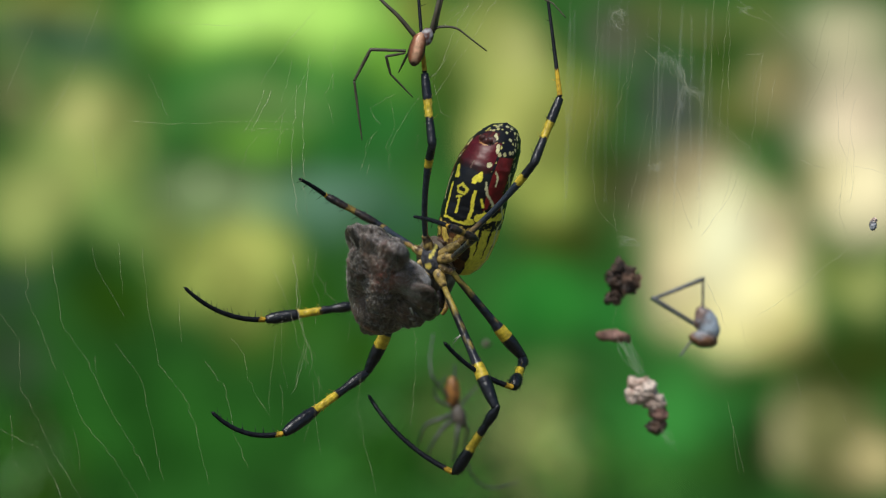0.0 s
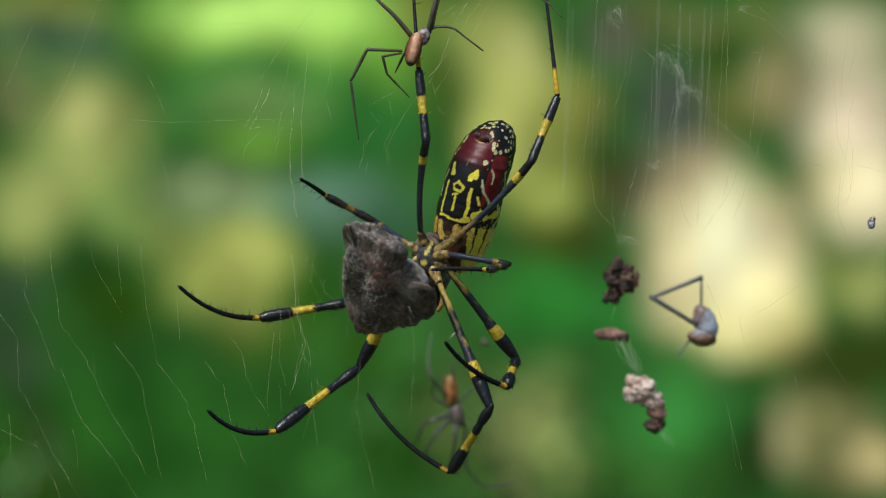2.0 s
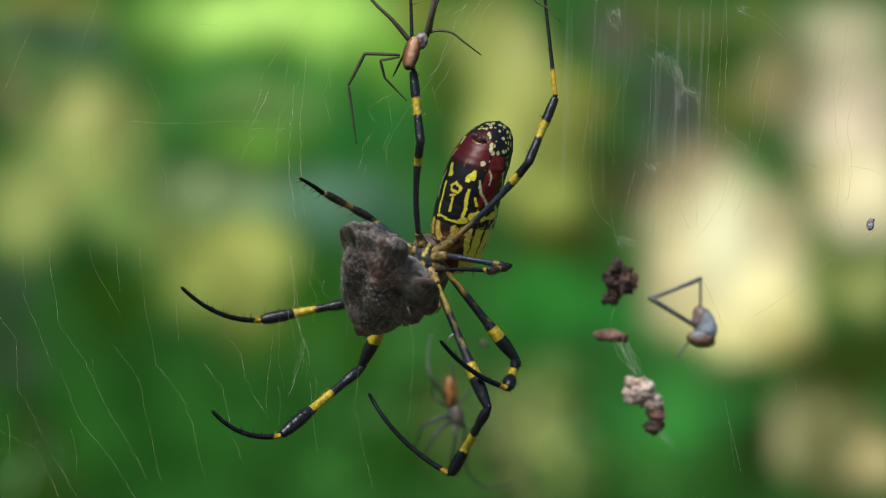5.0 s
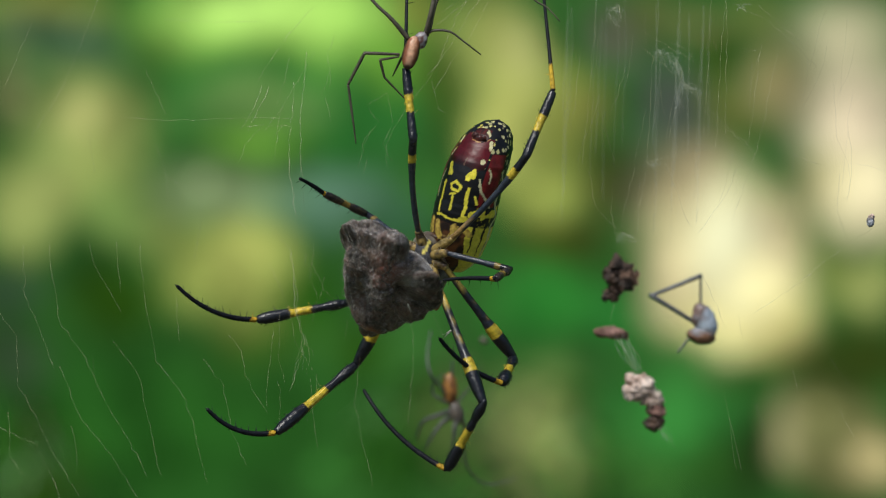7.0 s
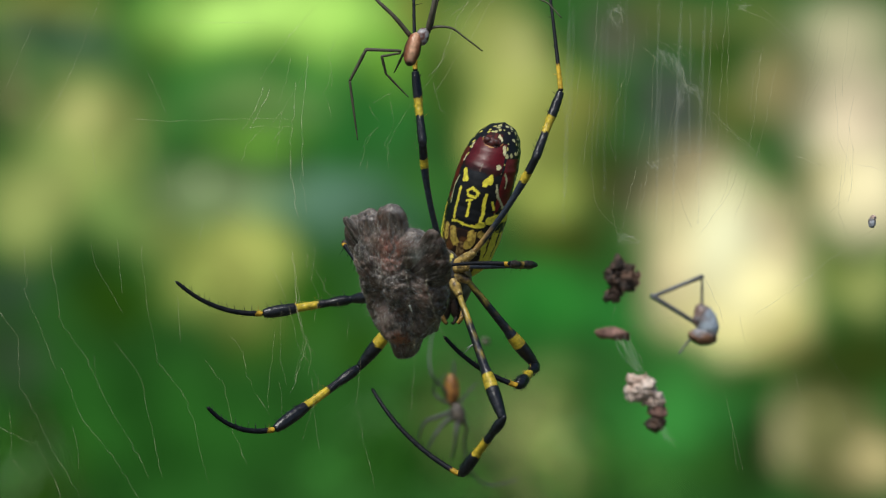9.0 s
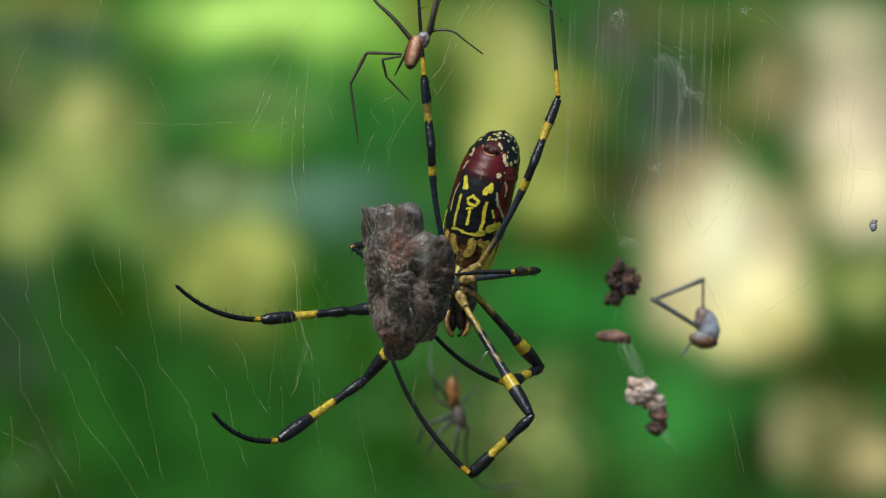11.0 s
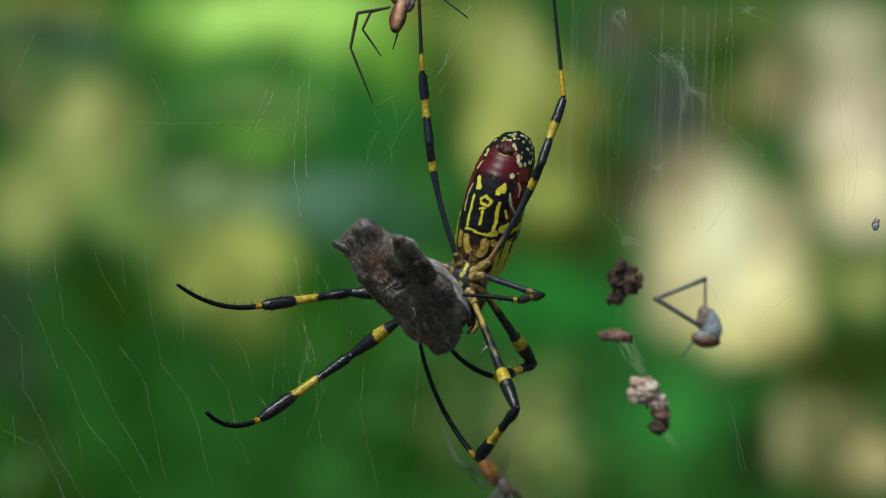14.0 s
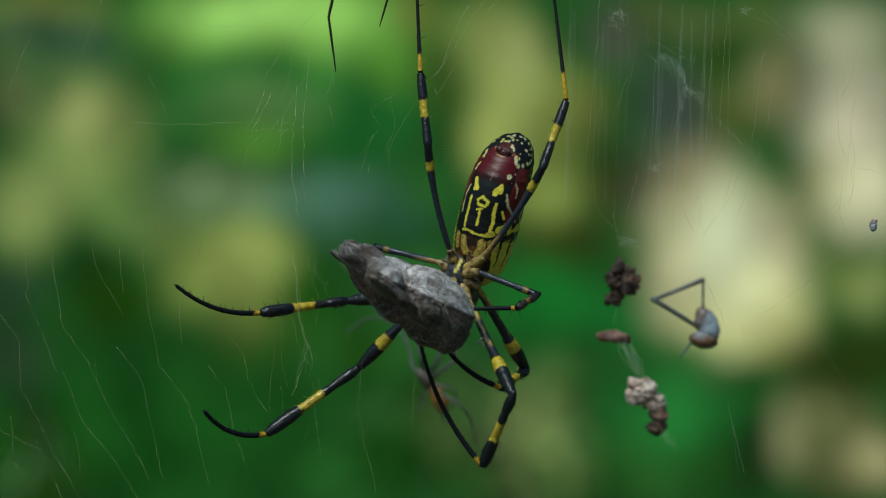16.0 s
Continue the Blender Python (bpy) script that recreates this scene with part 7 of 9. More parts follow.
    walk(LEGS["hind_b"]["femur"], [(0, bone(2.53, -1.20, 0.84, 10.58, -6.24, 9.33, SIDE_HIND_B)), (0.5, bone(2.53, -1.20, 0.84, 10.71, -6.03, 9.33, SIDE_HIND_B)), (1, bone(2.53, -1.20, 0.84, 10.77, -5.92, 9.34, SIDE_HIND_B)), (1.5, bone(2.53, -1.20, 0.84, 10.64, -6.14, 9.33, SIDE_HIND_B)), (2, bone(2.53, -1.20, 0.84, 10.79, -6.20, 9.15, SIDE_HIND_B)), (2.5, bone(2.53, -1.20, 0.84, 10.79, -6.20, 9.15, SIDE_HIND_B)), (3, bone(2.53, -1.20, 0.84, 10.73, -6.25, 9.18, SIDE_HIND_B)), (3.5, bone(2.53, -1.20, 0.84, 10.86, -6.03, 9.18, SIDE_HIND_B)), (4, bone(2.53, -1.20, 0.84, 10.79, -6.30, 9.09, SIDE_HIND_B)), (6.5, bone(2.53, -1.20, 0.84, 10.61, -6.13, 9.37, SIDE_HIND_B)), (7, bone(2.53, -1.20, 0.84, 10.49, -5.95, 9.58, SIDE_HIND_B)), (7.5, bone(2.53, -1.20, 0.84, 10.52, -6.14, 9.45, SIDE_HIND_B)), (8, bone(2.53, -1.20, 0.84, 10.39, -6.28, 9.48, SIDE_HIND_B)), (8.5, bone(2.53, -1.20, 0.84, 10.16, -5.93, 9.88, SIDE_HIND_B)), (9, bone(2.53, -1.20, 0.84, 9.09, -5.57, 10.85, SIDE_HIND_B)), (11.5, bone(2.53, -1.20, 0.84, 8.17, -4.89, 11.65, SIDE_HIND_B)), (12, bone(2.53, -1.20, 0.84, 8.26, -3.63, 11.96, SIDE_HIND_B)), (12.5, bone(2.53, -1.20, 0.84, 8.01, -4.08, 11.98, SIDE_HIND_B)), (13, bone(2.53, -1.20, 0.84, 8.02, -4.84, 11.75, SIDE_HIND_B)), (13.5, bone(2.53, -1.20, 0.84, 7.91, -5.84, 11.42, SIDE_HIND_B)), (14, bone(2.53, -1.20, 0.84, 7.99, -6.29, 11.16, SIDE_HIND_B)), (14.5, bone(2.53, -1.20, 0.84, 8.51, -7.29, 10.30, SIDE_HIND_B)), (15, bone(2.53, -1.20, 0.84, 8.68, -7.50, 10.05, SIDE_HIND_B)), (15.5, bone(2.53, -1.20, 0.84, 8.69, -7.25, 10.21, SIDE_HIND_B)), (16, bone(2.53, -1.20, 0.84, 8.82, -6.85, 10.37, SIDE_HIND_B))])
    walk(LEGS["hind_b"]["tibia"], [(0, bone(10.58, -6.24, 9.33, 13.38, -4.43, 16.27, SIDE_HIND_B)), (0.5, bone(10.71, -6.03, 9.33, 13.51, -3.99, 16.20, SIDE_HIND_B)), (1, bone(10.77, -5.92, 9.34, 13.66, -4.28, 16.28, SIDE_HIND_B)), (1.5, bone(10.64, -6.14, 9.33, 13.54, -4.19, 16.19, SIDE_HIND_B)), (2, bone(10.79, -6.20, 9.15, 13.60, -4.14, 16.02, SIDE_HIND_B)), (2.5, bone(10.79, -6.20, 9.15, 13.68, -4.54, 16.09, SIDE_HIND_B)), (3, bone(10.73, -6.25, 9.18, 13.61, -4.58, 16.12, SIDE_HIND_B)), (3.5, bone(10.86, -6.03, 9.18, 13.74, -4.38, 16.13, SIDE_HIND_B)), (4, bone(10.79, -6.30, 9.09, 13.67, -4.61, 16.02, SIDE_HIND_B)), (6.5, bone(10.61, -6.13, 9.37, 13.50, -4.46, 16.30, SIDE_HIND_B)), (7, bone(10.49, -5.95, 9.58, 13.38, -4.02, 16.45, SIDE_HIND_B)), (7.5, bone(10.52, -6.14, 9.45, 13.41, -4.48, 16.40, SIDE_HIND_B)), (8, bone(10.39, -6.28, 9.48, 13.28, -4.62, 16.43, SIDE_HIND_B)), (8.5, bone(10.16, -5.93, 9.88, 13.05, -4.28, 16.83, SIDE_HIND_B)), (9, bone(9.09, -5.57, 10.85, 11.79, -4.04, 17.90, SIDE_HIND_B)), (11.5, bone(8.17, -4.89, 11.65, 10.88, -3.38, 18.70, SIDE_HIND_B)), (12, bone(8.26, -3.63, 11.96, 10.90, -1.77, 18.95, SIDE_HIND_B)), (12.5, bone(8.01, -4.08, 11.98, 10.65, -2.21, 18.96, SIDE_HIND_B)), (13, bone(8.02, -4.84, 11.75, 10.65, -3.21, 18.80, SIDE_HIND_B)), (13.5, bone(7.91, -5.84, 11.42, 10.52, -4.51, 18.54, SIDE_HIND_B)), (14, bone(7.99, -6.29, 11.16, 10.44, -4.10, 18.13, SIDE_HIND_B)), (14.5, bone(8.51, -7.29, 10.30, 11.03, -5.39, 17.32, SIDE_HIND_B)), (15, bone(8.68, -7.50, 10.05, 11.20, -5.88, 17.15, SIDE_HIND_B)), (15.5, bone(8.69, -7.25, 10.21, 11.22, -5.35, 17.23, SIDE_HIND_B)), (16, bone(8.82, -6.85, 10.37, 11.35, -4.97, 17.39, SIDE_HIND_B))])
    walk(LEGS["hind_b"]["metatarsus"], [(0, bone(13.38, -4.43, 16.27, 11.26, -0.61, 33.48, SIDE_HIND_B)), (0.5, bone(13.51, -3.99, 16.20, 11.54, 0.13, 33.36, SIDE_HIND_B)), (1, bone(13.66, -4.28, 16.28, 11.56, 0.10, 33.35, SIDE_HIND_B)), (1.5, bone(13.54, -4.19, 16.19, 11.59, 0.49, 33.21, SIDE_HIND_B)), (2, bone(13.60, -4.14, 16.02, 11.63, 0, 33.16, SIDE_HIND_B)), (2.5, bone(13.68, -4.54, 16.09, 11.61, -0.11, 33.16, SIDE_HIND_B)), (3, bone(13.61, -4.58, 16.12, 11.53, -0.42, 33.25, SIDE_HIND_B)), (3.5, bone(13.74, -4.38, 16.13, 11.65, -0.25, 33.26, SIDE_HIND_B)), (4, bone(13.67, -4.61, 16.02, 11.93, -0.63, 33.23, SIDE_HIND_B)), (6.5, bone(13.50, -4.46, 16.30, 11.53, 0.24, 33.31, SIDE_HIND_B)), (7, bone(13.38, -4.02, 16.45, 11.80, 1.69, 33.18, SIDE_HIND_B)), (7.5, bone(13.41, -4.48, 16.40, 11.88, 1.05, 33.19, SIDE_HIND_B)), (8, bone(13.28, -4.62, 16.43, 11.91, 1.19, 33.14, SIDE_HIND_B)), (8.5, bone(13.05, -4.28, 16.83, 11.64, 1.26, 33.63, SIDE_HIND_B)), (9, bone(11.79, -4.04, 17.90, 9.99, 1.62, 34.63, SIDE_HIND_B)), (11.5, bone(10.88, -3.38, 18.70, 9.57, 0.85, 35.89, SIDE_HIND_B)), (12, bone(10.90, -1.77, 18.95, 9.55, 2.79, 36.05, SIDE_HIND_B)), (12.5, bone(10.65, -2.21, 18.96, 9.36, 2.67, 35.98, SIDE_HIND_B)), (13, bone(10.65, -3.21, 18.80, 9.30, 1.78, 35.78, SIDE_HIND_B)), (13.5, bone(10.52, -4.51, 18.54, 8.92, -0.20, 35.68, SIDE_HIND_B)), (14, bone(10.44, -4.10, 18.13, 8.76, -0.46, 35.42, SIDE_HIND_B)), (14.5, bone(11.03, -5.39, 17.32, 9.09, -2.68, 34.75, SIDE_HIND_B)), (15, bone(11.20, -5.88, 17.15, 9.05, -2.83, 34.50, SIDE_HIND_B)), (15.5, bone(11.22, -5.35, 17.23, 9.20, -2.32, 34.60, SIDE_HIND_B)), (16, bone(11.35, -4.97, 17.39, 9.28, -2.41, 34.84, SIDE_HIND_B))])
    walk(LEGS["third_a"]["femur"], [(0, bone(-1.93, 0.50, 0.36, -6.09, 6.68, 3.06, SIDE_THIRD_A)), (0.5, bone(-1.93, 0.50, 0.36, -5.85, 6.89, 2.93, SIDE_THIRD_A)), (1, bone(-1.93, 0.50, 0.36, -5.85, 6.87, 2.97, SIDE_THIRD_A)), (1.5, bone(-1.93, 0.50, 0.36, -5.85, 6.92, 2.84, SIDE_THIRD_A)), (2, bone(-1.93, 0.50, 0.36, -5.85, 6.90, 2.88, SIDE_THIRD_A)), (2.5, bone(-1.93, 0.50, 0.36, -5.89, 6.89, 2.84, SIDE_THIRD_A)), (3, bone(-1.93, 0.50, 0.36, -5.99, 6.80, 2.92, SIDE_THIRD_A)), (3.5, bone(-1.93, 0.50, 0.36, -5.91, 6.87, 2.88, SIDE_THIRD_A)), (4, bone(-1.93, 0.50, 0.36, -5.72, 6.93, 3.01, SIDE_THIRD_A)), (6.5, bone(-1.93, 0.50, 0.36, -6.59, 5.99, 3.66, SIDE_THIRD_A)), (7, bone(-1.93, 0.50, 0.36, -6.46, 6.16, 3.55, SIDE_THIRD_A)), (7.5, bone(-1.93, 0.50, 0.36, -6.63, 5.98, 3.61, SIDE_THIRD_A)), (8, bone(-1.93, 0.50, 0.36, -6.87, 5.81, 3.55, SIDE_THIRD_A)), (8.5, bone(-1.93, 0.50, 0.36, -7.36, 5.78, 2.69, SIDE_THIRD_A)), (9, bone(-1.93, 0.50, 0.36, -7.51, 5.31, 3.28, SIDE_THIRD_A)), (11.5, bone(-1.93, 0.50, 0.36, -6.95, 5.72, 3.57, SIDE_THIRD_A)), (12, bone(-1.93, 0.50, 0.36, -6.83, 6.08, 3.11, SIDE_THIRD_A)), (12.5, bone(-1.93, 0.50, 0.36, -6.83, 6.31, 2.59, SIDE_THIRD_A)), (13, bone(-1.93, 0.50, 0.36, -8.81, 3.81, 2.47, SIDE_THIRD_A)), (13.5, bone(-1.93, 0.50, 0.36, -9.24, 2.52, 2.65, SIDE_THIRD_A)), (14, bone(-1.93, 0.50, 0.36, -9.49, 1.43, 2.53, SIDE_THIRD_A)), (14.5, bone(-1.93, 0.50, 0.36, -9.18, 3.23, 2.04, SIDE_THIRD_A)), (15, bone(-1.93, 0.50, 0.36, -9.20, 3.32, 1.78, SIDE_THIRD_A)), (15.5, bone(-1.93, 0.50, 0.36, -9.04, 3.68, 1.83, SIDE_THIRD_A)), (16, bone(-1.93, 0.50, 0.36, -8.93, 3.80, 2.05, SIDE_THIRD_A))])
    walk(LEGS["third_a"]["tibia"], [(0, bone(-6.09, 6.68, 3.06, -11.62, 6.47, 6.04, SIDE_THIRD_A)), (0.5, bone(-5.85, 6.89, 2.93, -11.34, 6.06, 5.87, SIDE_THIRD_A)), (1, bone(-5.85, 6.87, 2.97, -11.27, 5.51, 5.87, SIDE_THIRD_A)), (1.5, bone(-5.85, 6.92, 2.84, -11.20, 5.22, 5.68, SIDE_THIRD_A)), (2, bone(-5.85, 6.90, 2.88, -11.13, 4.92, 5.68, SIDE_THIRD_A)), (2.5, bone(-5.89, 6.89, 2.84, -11.14, 4.93, 5.70, SIDE_THIRD_A)), (3, bone(-5.99, 6.80, 2.92, -11.22, 4.86, 5.84, SIDE_THIRD_A)), (3.5, bone(-5.91, 6.87, 2.88, -11.11, 4.95, 5.86, SIDE_THIRD_A)), (4, bone(-5.72, 6.93, 3.01, -10.82, 4.61, 5.87, SIDE_THIRD_A)), (6.5, bone(-6.59, 5.99, 3.66, -11.18, 2.35, 5.94, SIDE_THIRD_A)), (7, bone(-6.46, 6.16, 3.55, -10.96, 2.35, 5.72, SIDE_THIRD_A)), (7.5, bone(-6.63, 5.98, 3.61, -11.02, 2.04, 5.80, SIDE_THIRD_A)), (8, bone(-6.87, 5.81, 3.55, -11.15, 1.75, 5.75, SIDE_THIRD_A)), (8.5, bone(-7.36, 5.78, 2.69, -10.45, 0.47, 1.33, SIDE_THIRD_A)), (9, bone(-7.51, 5.31, 3.28, -11.29, 0.51, 1.81, SIDE_THIRD_A)), (11.5, bone(-6.95, 5.72, 3.57, -10.81, 0.81, 2.83, SIDE_THIRD_A)), (12, bone(-6.83, 6.08, 3.11, -10.64, 1.19, 2.02, SIDE_THIRD_A)), (12.5, bone(-6.83, 6.31, 2.59, -10.58, 1.47, 1.14, SIDE_THIRD_A)), (13, bone(-8.81, 3.81, 2.47, -10.40, -1.48, -0.53, SIDE_THIRD_A)), (13.5, bone(-9.24, 2.52, 2.65, -10.69, -2.69, -0.56, SIDE_THIRD_A)), (14, bone(-9.49, 1.43, 2.53, -10.80, -3.68, -0.90, SIDE_THIRD_A)), (14.5, bone(-9.18, 3.23, 2.04, -10.42, -1.83, -1.49, SIDE_THIRD_A)), (15, bone(-9.20, 3.32, 1.78, -10.38, -1.68, -1.84, SIDE_THIRD_A)), (15.5, bone(-9.04, 3.68, 1.83, -10.15, -1.27, -1.88, SIDE_THIRD_A)), (16, bone(-8.93, 3.80, 2.05, -9.99, -1.11, -1.74, SIDE_THIRD_A))])
    walk(LEGS["third_a"]["metatarsus"], [(0, bone(-11.62, 6.47, 6.04, -14.43, 3.65, 7.85, SIDE_THIRD_A)), (0.5, bone(-11.34, 6.06, 5.87, -14.10, 3.17, 7.66, SIDE_THIRD_A)), (1, bone(-11.27, 5.51, 5.87, -14.00, 2.60, 7.65, SIDE_THIRD_A)), (1.5, bone(-11.20, 5.22, 5.68, -13.91, 2.29, 7.46, SIDE_THIRD_A)), (2, bone(-11.13, 4.92, 5.68, -13.82, 1.97, 7.45, SIDE_THIRD_A)), (2.5, bone(-11.14, 4.93, 5.70, -13.83, 1.97, 7.46, SIDE_THIRD_A)), (3, bone(-11.22, 4.86, 5.84, -13.89, 1.87, 7.58, SIDE_THIRD_A)), (3.5, bone(-11.11, 4.95, 5.86, -13.78, 1.96, 7.59, SIDE_THIRD_A)), (4, bone(-10.82, 4.61, 5.87, -13.47, 1.59, 7.59, SIDE_THIRD_A)), (6.5, bone(-11.18, 2.35, 5.94, -13.77, -0.76, 7.58, SIDE_THIRD_A)), (7, bone(-10.96, 2.35, 5.72, -13.54, -0.79, 7.34, SIDE_THIRD_A)), (7.5, bone(-11.02, 2.04, 5.80, -13.62, -1.06, 7.46, SIDE_THIRD_A)), (8, bone(-11.15, 1.75, 5.75, -13.76, -1.31, 7.45, SIDE_THIRD_A)), (8.5, bone(-10.45, 0.47, 1.33, -8.26, -0.10, -2.41, SIDE_THIRD_A)), (9, bone(-11.29, 0.51, 1.81, -9.30, -2.11, -1.07, SIDE_THIRD_A)), (11.5, bone(-10.81, 0.81, 2.83, -8.76, -2.57, 0.98, SIDE_THIRD_A)), (12, bone(-10.64, 1.19, 2.02, -8.64, -2.27, 0.25, SIDE_THIRD_A)), (12.5, bone(-10.58, 1.47, 1.14, -8.65, -2.07, -0.53, SIDE_THIRD_A)), (13, bone(-10.40, -1.48, -0.53, -8.26, -3.87, -3.50, SIDE_THIRD_A)), (13.5, bone(-10.69, -2.69, -0.56, -8.45, -5.06, -3.47, SIDE_THIRD_A)), (14, bone(-10.80, -3.68, -0.90, -8.47, -6.03, -3.75, SIDE_THIRD_A)), (14.5, bone(-10.42, -1.83, -1.49, -7.99, -4.12, -4.31, SIDE_THIRD_A)), (15, bone(-10.38, -1.68, -1.84, -7.84, -3.92, -4.60, SIDE_THIRD_A)), (15.5, bone(-10.15, -1.27, -1.88, -7.52, -3.45, -4.60, SIDE_THIRD_A)), (16, bone(-9.99, -1.11, -1.74, -7.25, -3.22, -4.41, SIDE_THIRD_A))])
    walk(LEGS["third_b"]["femur"], [(0, bone(2.05, -1.50, -0.60, 4.33, -8.35, 1.42, SIDE_THIRD_B)), (0.5, bone(2.05, -1.50, -0.60, 4.52, -8.33, 1.27, SIDE_THIRD_B)), (1, bone(2.05, -1.50, -0.60, 4.46, -8.34, 1.30, SIDE_THIRD_B)), (1.1, bone(2.05, -1.50, -0.60, 5.06, -8.17, 1.03, SIDE_THIRD_B)), (1.2, bone(2.05, -1.50, -0.60, 7.10, -7.02, -1.08, SIDE_THIRD_B)), (1.5, bone(2.05, -1.50, -0.60, 8.23, -5.62, -1.67, SIDE_THIRD_B)), (2, bone(2.05, -1.50, -0.60, 8.35, -5.42, -1.67, SIDE_THIRD_B)), (2.5, bone(2.05, -1.50, -0.60, 8.45, -5.24, -1.73, SIDE_THIRD_B)), (3, bone(2.05, -1.50, -0.60, 8.49, -5.19, -1.67, SIDE_THIRD_B)), (3.5, bone(2.05, -1.50, -0.60, 8.72, -4.73, -1.73, SIDE_THIRD_B)), (4, bone(2.05, -1.50, -0.60, 8.72, -4.73, -1.73, SIDE_THIRD_B)), (6.5, bone(2.05, -1.50, -0.60, 8.53, -5.01, -1.96, SIDE_THIRD_B)), (7, bone(2.05, -1.50, -0.60, 8.79, -4.29, -2.33, SIDE_THIRD_B)), (7.5, bone(2.05, -1.50, -0.60, 9.07, -3.67, -2.09, SIDE_THIRD_B)), (8, bone(2.05, -1.50, -0.60, 9.29, -2.87, -1.98, SIDE_THIRD_B)), (8.5, bone(2.05, -1.50, -0.60, 9.03, -4.00, -1.73, SIDE_THIRD_B)), (9, bone(2.05, -1.50, -0.60, 8.87, -4.60, -0.40, SIDE_THIRD_B)), (11.5, bone(2.05, -1.50, -0.60, 8.62, -4.99, 0.33, SIDE_THIRD_B)), (12, bone(2.05, -1.50, -0.60, 8.68, -4.87, 0.36, SIDE_THIRD_B)), (12.5, bone(2.05, -1.50, -0.60, 8.61, -5.00, 0.33, SIDE_THIRD_B)), (13, bone(2.05, -1.50, -0.60, 8.24, -5.54, 0.63, SIDE_THIRD_B)), (13.5, bone(2.05, -1.50, -0.60, 8.48, -5.17, -1.75, SIDE_THIRD_B)), (14, bone(2.05, -1.50, -0.60, 8.06, -5.49, -2.65, SIDE_THIRD_B)), (14.5, bone(2.05, -1.50, -0.60, 8.13, -5.16, -3.01, SIDE_THIRD_B)), (15, bone(2.05, -1.50, -0.60, 7.76, -5.53, -3.31, SIDE_THIRD_B)), (15.5, bone(2.05, -1.50, -0.60, 8.07, -5.09, -3.25, SIDE_THIRD_B)), (16, bone(2.05, -1.50, -0.60, 8.32, -4.82, -3.02, SIDE_THIRD_B))])
    walk(LEGS["third_b"]["tibia"], [(0, bone(4.33, -8.35, 1.42, 1.79, -10.32, 2.59, SIDE_THIRD_B)), (0.5, bone(4.52, -8.33, 1.27, 1.88, -10.16, 2.47, SIDE_THIRD_B)), (1, bone(4.46, -8.34, 1.30, 1.74, -10.02, 2.53, SIDE_THIRD_B)), (1.1, bone(5.06, -8.17, 1.03, 2.34, -9.74, 2.38, SIDE_THIRD_B)), (1.2, bone(7.10, -7.02, -1.08, 5.29, -9.92, -1.19, SIDE_THIRD_B)), (1.5, bone(8.23, -5.62, -1.67, 6.05, -8.19, -2.25, SIDE_THIRD_B)), (2, bone(8.35, -5.42, -1.67, 6.23, -8.05, -2.25, SIDE_THIRD_B)), (2.5, bone(8.45, -5.24, -1.73, 6.36, -7.89, -2.25, SIDE_THIRD_B)), (3, bone(8.49, -5.19, -1.67, 6.41, -7.86, -2.13, SIDE_THIRD_B)), (3.5, bone(8.72, -4.73, -1.73, 6.66, -7.43, -2.13, SIDE_THIRD_B)), (4, bone(8.72, -4.73, -1.73, 6.49, -7.28, -2.13, SIDE_THIRD_B)), (6.5, bone(8.53, -5.01, -1.96, 6.81, -7.80, -2.92, SIDE_THIRD_B)), (7, bone(8.79, -4.29, -2.33, 7.20, -7.16, -3.32, SIDE_THIRD_B)), (7.5, bone(9.07, -3.67, -2.09, 7.41, -6.55, -2.91, SIDE_THIRD_B)), (8, bone(9.29, -2.87, -1.98, 7.57, -5.75, -2.62, SIDE_THIRD_B)), (8.5, bone(9.03, -4.00, -1.73, 7.19, -6.85, -2.19, SIDE_THIRD_B)), (9, bone(8.87, -4.60, -0.40, 6.33, -6.88, -0.33, SIDE_THIRD_B)), (11.5, bone(8.62, -4.99, 0.33, 6.42, -7.61, 0.29, SIDE_THIRD_B)), (12, bone(8.68, -4.87, 0.36, 6.22, -7.24, 0.46, SIDE_THIRD_B)), (12.5, bone(8.61, -5.00, 0.33, 5.89, -7.06, 0.58, SIDE_THIRD_B)), (13, bone(8.24, -5.54, 0.63, 4.90, -6.25, 0.81, SIDE_THIRD_B)), (13.5, bone(8.48, -5.17, -1.75, 6.23, -7.70, -2.20, SIDE_THIRD_B)), (14, bone(8.06, -5.49, -2.65, 5.63, -7.85, -3.15, SIDE_THIRD_B)), (14.5, bone(8.13, -5.16, -3.01, 5.77, -7.35, -4.17, SIDE_THIRD_B)), (15, bone(7.76, -5.53, -3.31, 5.75, -8.02, -4.50, SIDE_THIRD_B)), (15.5, bone(8.07, -5.09, -3.25, 5.95, -7.43, -4.55, SIDE_THIRD_B)), (16, bone(8.32, -4.82, -3.02, 6.07, -6.99, -4.41, SIDE_THIRD_B))])
